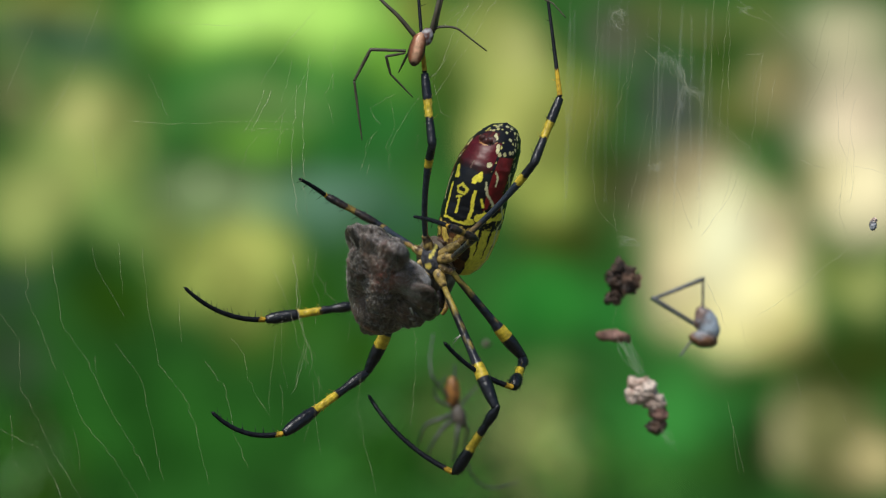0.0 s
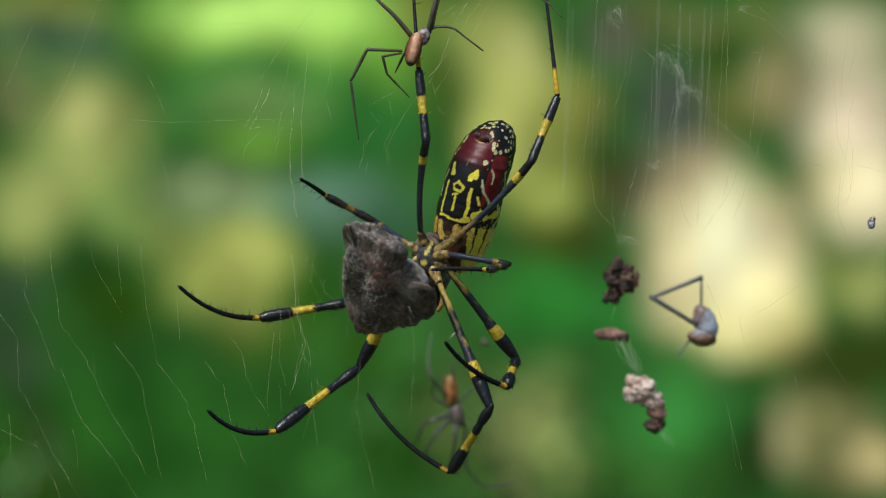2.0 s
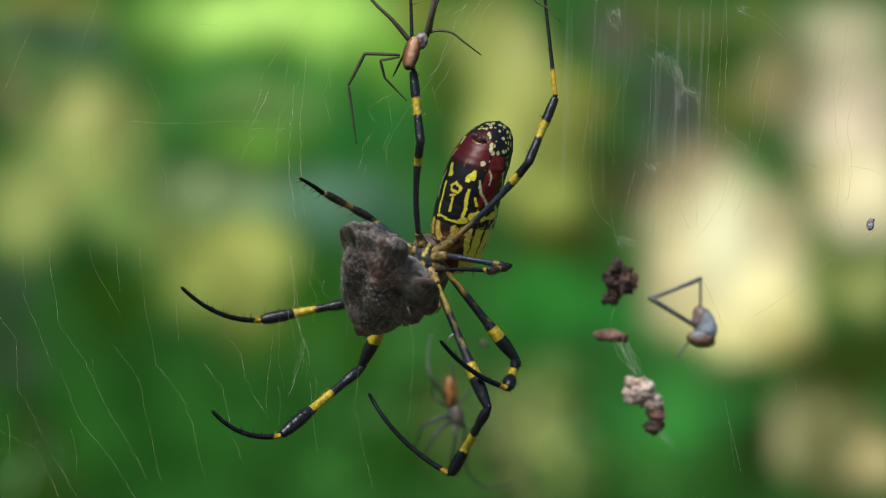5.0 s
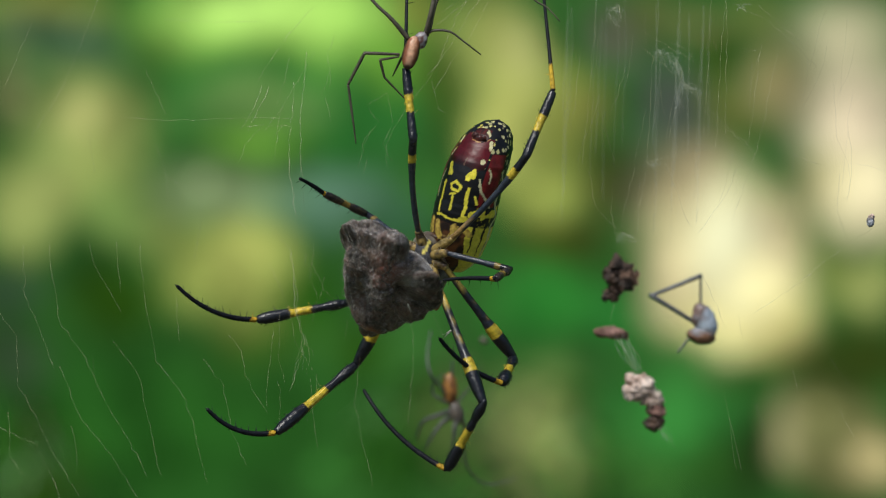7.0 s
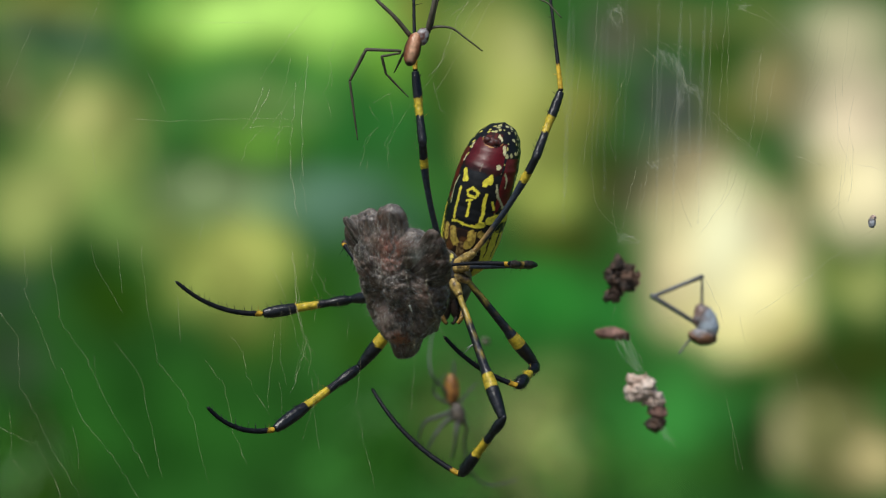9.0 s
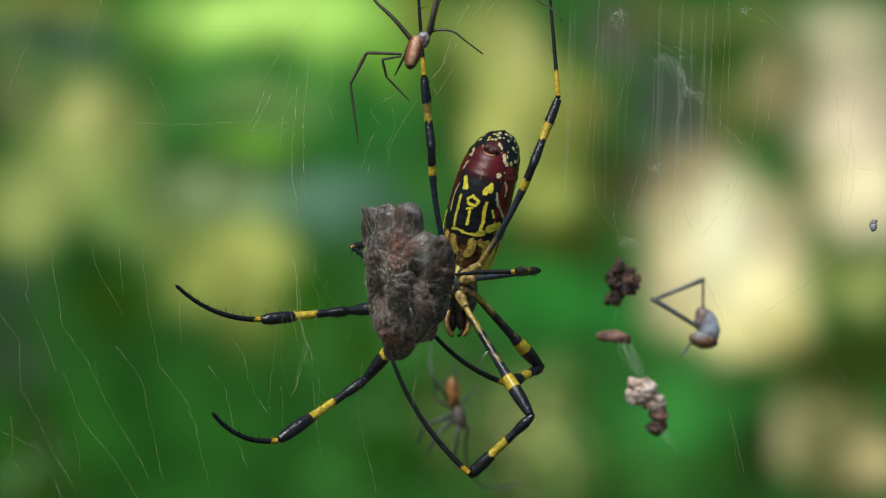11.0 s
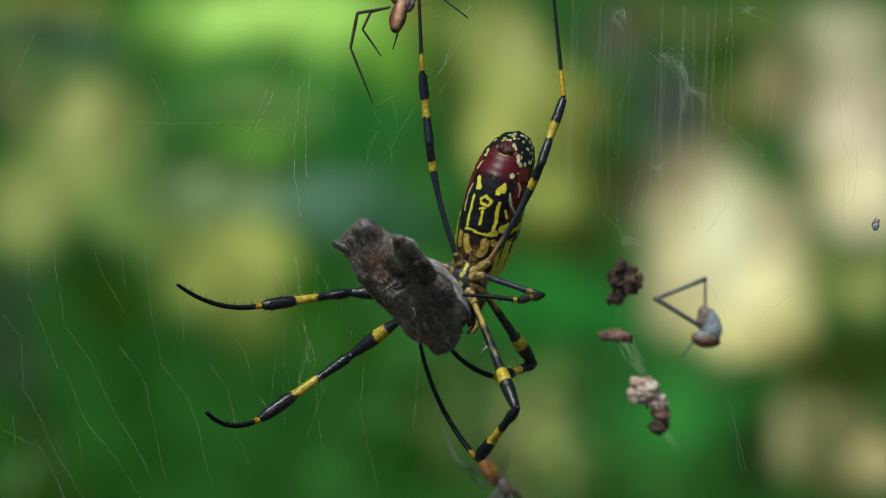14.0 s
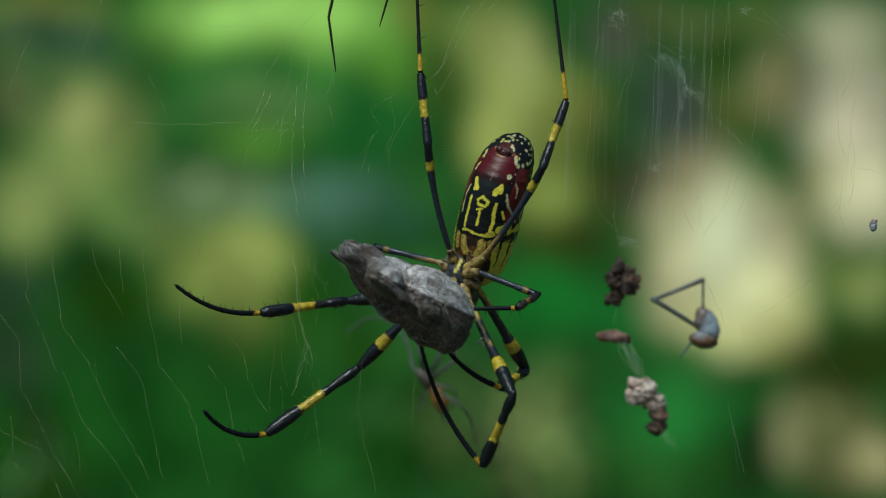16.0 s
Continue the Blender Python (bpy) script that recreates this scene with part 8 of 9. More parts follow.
    walk(LEGS["third_b"]["metatarsus"], [(0, bone(1.79, -10.32, 2.59, -2.01, -4.65, 3.70, SIDE_THIRD_B)), (0.5, bone(1.88, -10.16, 2.47, -1.95, -4.51, 3.55, SIDE_THIRD_B)), (1, bone(1.74, -10.02, 2.53, -2.13, -4.39, 3.58, SIDE_THIRD_B)), (1.1, bone(2.34, -9.74, 2.38, -1.53, -4.11, 3.43, SIDE_THIRD_B)), (1.2, bone(5.29, -9.92, -1.19, -0.02, -5.51, -1.38, SIDE_THIRD_B)), (1.5, bone(6.05, -8.19, -2.25, 0.14, -4.63, -2.27, SIDE_THIRD_B)), (2, bone(6.23, -8.05, -2.25, 0.29, -4.53, -2.27, SIDE_THIRD_B)), (2.5, bone(6.36, -7.89, -2.25, 0.37, -4.43, -2.27, SIDE_THIRD_B)), (3, bone(6.41, -7.86, -2.13, 0.40, -4.45, -2.15, SIDE_THIRD_B)), (3.5, bone(6.66, -7.43, -2.13, 0.61, -4.09, -2.15, SIDE_THIRD_B)), (4, bone(6.49, -7.28, -2.13, 0.67, -3.55, -2.15, SIDE_THIRD_B)), (6.5, bone(6.81, -7.80, -2.92, 1.36, -3.56, -3.05, SIDE_THIRD_B)), (7, bone(7.20, -7.16, -3.32, 1.81, -2.83, -3.47, SIDE_THIRD_B)), (7.5, bone(7.41, -6.55, -2.91, 1.96, -2.31, -2.82, SIDE_THIRD_B)), (8, bone(7.57, -5.75, -2.62, 2.05, -1.61, -2.28, SIDE_THIRD_B)), (8.5, bone(7.19, -6.85, -2.19, 1.99, -2.31, -2.28, SIDE_THIRD_B)), (9, bone(6.33, -6.88, -0.33, 0.29, -3.52, -0.41, SIDE_THIRD_B)), (11.5, bone(6.42, -7.61, 0.29, -0.02, -5.13, -0.03, SIDE_THIRD_B)), (12, bone(6.22, -7.24, 0.46, 0.04, -4.15, 0.33, SIDE_THIRD_B)), (12.5, bone(5.89, -7.06, 0.58, -0.01, -3.48, 0.62, SIDE_THIRD_B)), (13, bone(4.90, -6.25, 0.81, -1.03, -2.70, 0.79, SIDE_THIRD_B)), (13.5, bone(6.23, -7.70, -2.20, 1.54, -2.65, -1.66, SIDE_THIRD_B)), (14, bone(5.63, -7.85, -3.15, -1.04, -6.16, -2.58, SIDE_THIRD_B)), (14.5, bone(5.77, -7.35, -4.17, -0.50, -4.43, -4.16, SIDE_THIRD_B)), (15, bone(5.75, -8.02, -4.50, -0.58, -5.26, -4.60, SIDE_THIRD_B)), (15.5, bone(5.95, -7.43, -4.55, -0.48, -4.89, -4.77, SIDE_THIRD_B)), (16, bone(6.07, -6.99, -4.41, -0.44, -4.70, -4.75, SIDE_THIRD_B))])
    walk(prey, [(0, hang(-7.14, -4.50, -4.24, 53.8, 23.5, -15.2)), (0.5, hang(-7.25, -4.50, -4.20, 53.6, 23.6, -14.9)), (1, hang(-7.36, -4.51, -4.18, 53.4, 23.7, -14.7)), (1.5, hang(-7.46, -4.51, -4.14, 53.1, 23.9, -14.4)), (2, hang(-7.57, -4.51, -4.11, 53.0, 24.0, -14.1)), (2.5, hang(-7.56, -4.50, -4.16, 53.1, 22.9, -13.4)), (3, hang(-7.56, -4.49, -4.19, 53.1, 21.8, -12.7)), (3.5, hang(-7.55, -4.48, -4.23, 53.2, 20.7, -12.0)), (4, hang(-7.71, -4.49, -4.22, 53.1, 20.4, -11.7)), (6.5, hang(-7.35, -4.39, -4.07, 51.8, 17.9, -11.9)), (7, hang(-7.29, -4.37, -4.04, 51.7, 16.4, -11.7)), (7.5, hang(-7.06, -4.29, -4.09, 50.0, 10.7, -9.1)), (8, hang(-6.69, -4.21, -4.13, 46.4, 4.7, -5.9)), (8.5, hang(-6.14, -4.22, -4.52, 43.2, 4.1, -6.6)), (9, hang(-5.32, -4.35, -4.62, 30.2, -3.0, -23.0)), (11.5, hang(-4.91, -4.42, -4.51, 22.5, 9.0, -26.7)), (12, hang(-4.48, -4.41, -4.80, 24.0, 1.6, -27.3)), (12.5, hang(-4.00, -4.37, -5.10, 25.6, -5.7, -28.1)), (13, hang(-4.06, -4.71, -5.58, 36.6, -12.4, -32.6)), (13.5, hang(-4.26, -5.09, -5.53, 46.8, -11.1, -39.9)), (14, hang(-3.94, -5.37, -5.07, 43.9, -14.7, -45.8)), (14.5, hang(-3.97, -5.63, -5.58, 52.9, -6.5, -55.9)), (15, hang(-4.21, -5.61, -5.77, 58.7, -3.3, -64.6)), (15.5, hang(-4.11, -5.60, -6.09, 57.1, -0.1, -62.5)), (16, hang(-3.88, -5.62, -5.81, 55.5, 1.2, -63.3))])
    for thing in SWAYING:
        x, y, z = base_of(thing)
        walk(thing, [(0, hang(x +0.00, y, z -0.00)), (0.5, hang(x +0.00, y, z +0.09)), (1, hang(x -0.09, y, z +0.09)), (1.5, hang(x -0.11, y, z +0.18)), (2, hang(x -0.18, y, z +0.16)), (2.5, hang(x -0.14, y, z +0.11)), (3, hang(x -0.14, y, z +0.09)), (3.5, hang(x -0.14, y, z +0.09)), (4, hang(x -0.18, y, z -0.00)), (6.5, hang(x -0.37, y, z +0.18)), (7, hang(x -0.27, y, z +0.37)), (7.5, hang(x -0.27, y, z +0.37)), (8, hang(x -0.21, y, z +0.39)), (8.5, hang(x -0.18, y, z +0.37)), (9, hang(x -0.11, y, z +0.28)), (11.5, hang(x +0.02, y, z -0.11)), (12, hang(x +0.02, y, z -0.09)), (12.5, hang(x +0.09, y, z -0.09)), (13, hang(x +0.18, y, z -0.00)), (13.5, hang(x +0.23, y, z -0.00)), (14, hang(x +0.27, y, z -0.00)), (14.5, hang(x +0.27, y, z -0.00)), (15, hang(x +0.16, y, z -0.05)), (15.5, hang(x +0.02, y, z -0.09)), (16, hang(x +0.02, y, z -0.09))])
    walk(suitor, [(0, hang(-2.90, -5.50, 21.39, 0, 0, 0)), (0.5, hang(-2.99, -5.50, 21.39, 0, 0, 0)), (1, hang(-3.08, -5.50, 21.47, 0, 0, 0)), (1.5, hang(-3.17, -5.50, 21.47, 0, 0, 0)), (2, hang(-3.26, -5.50, 21.39, 0, 0, 0)), (2.5, hang(-3.26, -5.50, 21.20, 0, 0, 0)), (3, hang(-3.26, -5.50, 21.11, 0, 0, 0)), (3.5, hang(-3.26, -5.50, 21.02, 0, 0, 0)), (4, hang(-3.36, -5.50, 20.93, 0, 0, 0)), (6.5, hang(-3.53, -5.50, 21.02, 0, 0, 0)), (7, hang(-3.53, -5.50, 21.02, 0, 0, 0)), (7.5, hang(-3.53, -5.50, 21.11, 0, 0, 0)), (8, hang(-3.53, -5.50, 21.02, 0, 0, 0)), (8.5, hang(-3.53, -5.50, 21.20, 0, 0, 0)), (9, hang(-3.36, -5.50, 21.39, 0, 0, 0)), (11.5, hang(-3.26, -5.50, 21.02, 0, 0, 0)), (12, hang(-3.08, -5.50, 21.56, 0, 2, 0)), (12.5, hang(-3.25, -5.50, 21.89, 0, 0, 0)), (13, hang(-4.44, -5.50, 22.19, 0, -14, 0)), (13.5, hang(-3.67, -5.50, 21.95, 0, -8, 0)), (14, hang(-4.85, -5.50, 24.85, 0, 0, 0)), (14.5, hang(-5.50, -5.50, 25.21, 0, -10, 0)), (15, hang(-4.97, -5.50, 25.15, 0, -12, 0)), (15.5, hang(-6.15, -5.50, 27.28, 0, -8, 0)), (16, hang(-7.63, -5.50, 29.65, 0, -5, 0))])
    walk(LONG_LEG[0], [(0, bone(-1.06, 0.30, -0.63, -4.68, -0.14, -0.51, SIDE_SMALL)), (0.5, bone(-1.06, 0.30, -0.63, -4.68, -0.14, -0.51, SIDE_SMALL)), (1, bone(-1.06, 0.30, -0.63, -4.68, -0.14, -0.51, SIDE_SMALL)), (1.5, bone(-1.06, 0.30, -0.63, -4.68, -0.14, -0.51, SIDE_SMALL)), (2, bone(-1.06, 0.30, -0.63, -4.68, -0.14, -0.51, SIDE_SMALL)), (2.5, bone(-1.06, 0.30, -0.63, -4.68, -0.14, -0.51, SIDE_SMALL)), (3, bone(-1.06, 0.30, -0.63, -4.68, -0.14, -0.51, SIDE_SMALL)), (3.5, bone(-1.06, 0.30, -0.63, -4.68, -0.14, -0.51, SIDE_SMALL)), (4, bone(-1.06, 0.30, -0.63, -4.68, -0.14, -0.51, SIDE_SMALL)), (6.5, bone(-1.06, 0.30, -0.63, -4.68, -0.14, -0.51, SIDE_SMALL)), (7, bone(-1.06, 0.30, -0.63, -4.68, -0.14, -0.51, SIDE_SMALL)), (7.5, bone(-1.06, 0.30, -0.63, -4.68, -0.14, -0.51, SIDE_SMALL)), (8, bone(-1.06, 0.30, -0.63, -4.68, -0.14, -0.51, SIDE_SMALL)), (8.5, bone(-1.06, 0.30, -0.63, -4.68, -0.14, -0.51, SIDE_SMALL)), (9, bone(-1.06, 0.30, -0.63, -4.68, -0.14, -0.51, SIDE_SMALL)), (11.5, bone(-1.06, 0.30, -0.63, -4.68, -0.14, -0.51, SIDE_SMALL)), (12, bone(-1.04, 0.30, -0.67, -4.66, -0.14, -0.67, SIDE_SMALL)), (12.5, bone(-0.77, 0.30, 0.05, -4.33, -0.25, -0.55, SIDE_SMALL)), (13, bone(-0.53, 0.30, 0.06, -3.93, -0.91, 0.58, SIDE_SMALL)), (13.5, bone(-0.52, 0.30, 0.96, -3.30, -0.76, 3.08, SIDE_SMALL)), (14, bone(-0.89, 0.30, 0.41, -4.07, -1.37, -0.22, SIDE_SMALL)), (14.5, bone(-0.37, 0.30, 0.65, -3.78, -0.94, 0.33, SIDE_SMALL)), (15, bone(-0.03, 0.30, 1.26, -3.27, -1.37, 1.03, SIDE_SMALL)), (15.5, bone(-1.09, 0.30, 0.74, -4.11, -1.73, 0.42, SIDE_SMALL)), (16, bone(-0.89, 0.30, 0.06, -3.73, -1.15, -1.71, SIDE_SMALL))])
    walk(LONG_LEG[1], [(0, bone(-4.68, -0.14, -0.51, -6.42, 0.81, -3.76, SIDE_SMALL)), (0.5, bone(-4.68, -0.14, -0.51, -6.42, 0.81, -3.76, SIDE_SMALL)), (1, bone(-4.68, -0.14, -0.51, -6.42, 0.81, -3.76, SIDE_SMALL)), (1.5, bone(-4.68, -0.14, -0.51, -6.42, 0.81, -3.76, SIDE_SMALL)), (2, bone(-4.68, -0.14, -0.51, -6.42, 0.81, -3.76, SIDE_SMALL)), (2.5, bone(-4.68, -0.14, -0.51, -6.42, 0.81, -3.76, SIDE_SMALL)), (3, bone(-4.68, -0.14, -0.51, -6.42, 0.81, -3.76, SIDE_SMALL)), (3.5, bone(-4.68, -0.14, -0.51, -6.42, 0.81, -3.76, SIDE_SMALL)), (4, bone(-4.68, -0.14, -0.51, -6.42, 0.81, -3.76, SIDE_SMALL)), (6.5, bone(-4.68, -0.14, -0.51, -6.42, 0.81, -3.76, SIDE_SMALL)), (7, bone(-4.68, -0.14, -0.51, -6.42, 0.81, -3.76, SIDE_SMALL)), (7.5, bone(-4.68, -0.14, -0.51, -6.42, 0.81, -3.76, SIDE_SMALL)), (8, bone(-4.68, -0.14, -0.51, -6.42, 0.81, -3.76, SIDE_SMALL)), (8.5, bone(-4.68, -0.14, -0.51, -6.42, 0.81, -3.76, SIDE_SMALL)), (9, bone(-4.68, -0.14, -0.51, -6.42, 0.81, -3.76, SIDE_SMALL)), (11.5, bone(-4.68, -0.14, -0.51, -6.42, 0.81, -3.76, SIDE_SMALL)), (12, bone(-4.66, -0.14, -0.67, -6.28, 0.81, -3.98, SIDE_SMALL)), (12.5, bone(-4.33, -0.25, -0.55, -6.26, 0.41, -3.76, SIDE_SMALL)), (13, bone(-3.93, -0.91, 0.58, -6.00, -0.45, -2.58, SIDE_SMALL)), (13.5, bone(-3.30, -0.76, 3.08, -5.79, -0.30, 0.25, SIDE_SMALL)), (14, bone(-4.07, -1.37, -0.22, -4.82, -0.49, -3.84, SIDE_SMALL)), (14.5, bone(-3.78, -0.94, 0.33, -5.03, -0.14, -3.17, SIDE_SMALL)), (15, bone(-3.27, -1.37, 1.03, -4.45, 0.59, -2.00, SIDE_SMALL)), (15.5, bone(-4.11, -1.73, 0.42, -5.47, -0.03, -2.70, SIDE_SMALL)), (16, bone(-3.73, -1.15, -1.71, -4.81, 0.47, -4.97, SIDE_SMALL))])
    walk(LONG_LEG[2], [(0, bone(-6.42, 0.81, -3.76, -5.61, 1.58, -9.96, SIDE_SMALL)), (0.5, bone(-6.42, 0.81, -3.76, -5.61, 1.58, -9.96, SIDE_SMALL)), (1, bone(-6.42, 0.81, -3.76, -5.61, 1.58, -9.96, SIDE_SMALL)), (1.5, bone(-6.42, 0.81, -3.76, -5.61, 1.58, -9.96, SIDE_SMALL)), (2, bone(-6.42, 0.81, -3.76, -5.61, 1.58, -9.96, SIDE_SMALL)), (2.5, bone(-6.42, 0.81, -3.76, -5.61, 1.58, -9.96, SIDE_SMALL)), (3, bone(-6.42, 0.81, -3.76, -5.61, 1.58, -9.96, SIDE_SMALL)), (3.5, bone(-6.42, 0.81, -3.76, -5.61, 1.58, -9.96, SIDE_SMALL)), (4, bone(-6.42, 0.81, -3.76, -5.61, 1.58, -9.96, SIDE_SMALL)), (6.5, bone(-6.42, 0.81, -3.76, -5.61, 1.58, -9.96, SIDE_SMALL)), (7, bone(-6.42, 0.81, -3.76, -5.61, 1.58, -9.96, SIDE_SMALL)), (7.5, bone(-6.42, 0.81, -3.76, -5.61, 1.58, -9.96, SIDE_SMALL)), (8, bone(-6.42, 0.81, -3.76, -5.61, 1.58, -9.96, SIDE_SMALL)), (8.5, bone(-6.42, 0.81, -3.76, -5.61, 1.58, -9.96, SIDE_SMALL)), (9, bone(-6.42, 0.81, -3.76, -5.61, 1.58, -9.96, SIDE_SMALL)), (11.5, bone(-6.42, 0.81, -3.76, -5.61, 1.58, -9.96, SIDE_SMALL)), (12, bone(-6.28, 0.81, -3.98, -5.26, 1.58, -10.15, SIDE_SMALL)), (12.5, bone(-6.26, 0.41, -3.76, -5.95, 2.35, -9.74, SIDE_SMALL)), (13, bone(-6.00, -0.45, -2.58, -6.99, 1.15, -8.59, SIDE_SMALL)), (13.5, bone(-5.79, -0.30, 0.25, -4.46, 0.81, -5.81, SIDE_SMALL)), (14, bone(-4.82, -0.49, -3.84, -2.54, 1.13, -9.48, SIDE_SMALL)), (14.5, bone(-5.03, -0.14, -3.17, -3.75, 0.83, -9.26, SIDE_SMALL)), (15, bone(-4.45, 0.59, -2.00, -4.40, 1.97, -8.15, SIDE_SMALL)), (15.5, bone(-5.47, -0.03, -2.70, -6.69, 3.39, -7.85, SIDE_SMALL)), (16, bone(-4.81, 0.47, -4.97, -4.62, 3.40, -10.54, SIDE_SMALL))])
    walk(SHORT_LEG[0], [(0, bone(-1.12, 0.30, -0.87, -3.06, -0.40, -1.25, SIDE_SMALL)), (0.5, bone(-1.12, 0.30, -0.87, -3.06, -0.40, -1.25, SIDE_SMALL)), (1, bone(-1.12, 0.30, -0.87, -3.06, -0.40, -1.25, SIDE_SMALL)), (1.5, bone(-1.12, 0.30, -0.87, -3.06, -0.40, -1.25, SIDE_SMALL)), (2, bone(-1.12, 0.30, -0.87, -3.06, -0.40, -1.25, SIDE_SMALL)), (2.5, bone(-1.12, 0.30, -0.87, -3.06, -0.40, -1.25, SIDE_SMALL)), (3, bone(-1.12, 0.30, -0.87, -3.06, -0.40, -1.25, SIDE_SMALL)), (3.5, bone(-1.12, 0.30, -0.87, -3.06, -0.40, -1.25, SIDE_SMALL)), (4, bone(-1.12, 0.30, -0.87, -3.06, -0.40, -1.25, SIDE_SMALL)), (6.5, bone(-1.12, 0.30, -0.87, -3.06, -0.40, -1.25, SIDE_SMALL)), (7, bone(-1.12, 0.30, -0.87, -3.06, -0.40, -1.25, SIDE_SMALL)), (7.5, bone(-1.12, 0.30, -0.87, -3.06, -0.40, -1.25, SIDE_SMALL)), (8, bone(-1.12, 0.30, -0.87, -3.06, -0.40, -1.25, SIDE_SMALL)), (8.5, bone(-1.12, 0.30, -0.87, -3.06, -0.40, -1.25, SIDE_SMALL)), (9, bone(-1.12, 0.30, -0.87, -3.06, -0.40, -1.25, SIDE_SMALL)), (11.5, bone(-1.12, 0.30, -0.87, -3.06, -0.40, -1.25, SIDE_SMALL)), (12, bone(-1.09, 0.30, -0.91, -3.02, -0.40, -1.36, SIDE_SMALL)), (12.5, bone(-0.77, 0.30, 0.05, -2.81, -0.18, 0.18, SIDE_SMALL)), (13, bone(-0.52, 0.30, 0.12, -2.50, -0.28, 0.48, SIDE_SMALL)), (13.5, bone(-0.79, 0.30, 0.70, -2.88, 0.05, 0.73, SIDE_SMALL)), (14, bone(-0.71, 0.30, 0.52, -2.71, 0.05, -0.05, SIDE_SMALL)), (14.5, bone(-0.28, 0.30, 0.82, -2.04, 0.05, 1.93, SIDE_SMALL)), (15, bone(-0.20, 0.30, 1.90, -1.83, 0.05, 3.20, SIDE_SMALL)), (15.5, bone(-0.34, 0.30, 1.83, -2.29, -0.45, 2.10, SIDE_SMALL)), (16, bone(-0.19, 0.30, 1.19, -1.98, -0.79, 1.34, SIDE_SMALL))])
    walk(SHORT_LEG[1], [(0, bone(-3.06, -0.40, -1.25, -2.61, 0.33, -3.06, SIDE_SMALL)), (0.5, bone(-3.06, -0.40, -1.25, -2.61, 0.33, -3.06, SIDE_SMALL)), (1, bone(-3.06, -0.40, -1.25, -2.61, 0.33, -3.06, SIDE_SMALL)), (1.5, bone(-3.06, -0.40, -1.25, -2.61, 0.33, -3.06, SIDE_SMALL)), (2, bone(-3.06, -0.40, -1.25, -2.61, 0.33, -3.06, SIDE_SMALL)), (2.5, bone(-3.06, -0.40, -1.25, -2.61, 0.33, -3.06, SIDE_SMALL)), (3, bone(-3.06, -0.40, -1.25, -2.61, 0.33, -3.06, SIDE_SMALL)), (3.5, bone(-3.06, -0.40, -1.25, -2.61, 0.33, -3.06, SIDE_SMALL)), (4, bone(-3.06, -0.40, -1.25, -2.61, 0.33, -3.06, SIDE_SMALL)), (6.5, bone(-3.06, -0.40, -1.25, -2.61, 0.33, -3.06, SIDE_SMALL)), (7, bone(-3.06, -0.40, -1.25, -2.61, 0.33, -3.06, SIDE_SMALL)), (7.5, bone(-3.06, -0.40, -1.25, -2.61, 0.33, -3.06, SIDE_SMALL)), (8, bone(-3.06, -0.40, -1.25, -2.61, 0.33, -3.06, SIDE_SMALL)), (8.5, bone(-3.06, -0.40, -1.25, -2.61, 0.33, -3.06, SIDE_SMALL)), (9, bone(-3.06, -0.40, -1.25, -2.61, 0.33, -3.06, SIDE_SMALL)), (11.5, bone(-3.06, -0.40, -1.25, -2.61, 0.33, -3.06, SIDE_SMALL)), (12, bone(-3.02, -0.40, -1.36, -2.51, 0.33, -3.15, SIDE_SMALL)), (12.5, bone(-2.81, -0.18, 0.18, -4.67, 0.36, -0.33, SIDE_SMALL)), (13, bone(-2.50, -0.28, 0.48, -4.09, -0.03, -0.71, SIDE_SMALL)), (13.5, bone(-2.88, 0.05, 0.73, -4.22, 0.29, -0.73, SIDE_SMALL)), (14, bone(-2.71, 0.05, -0.05, -3.58, 0.29, -1.84, SIDE_SMALL)), (14.5, bone(-2.04, 0.05, 1.93, -3.76, 0.94, 1.44, SIDE_SMALL)), (15, bone(-1.83, 0.05, 3.20, -3.72, 0.29, 3.79, SIDE_SMALL)), (15.5, bone(-2.29, -0.45, 2.10, -3.92, -0.20, 0.96, SIDE_SMALL)), (16, bone(-1.98, -0.79, 1.34, -3.39, -0.04, 0.14, SIDE_SMALL))])
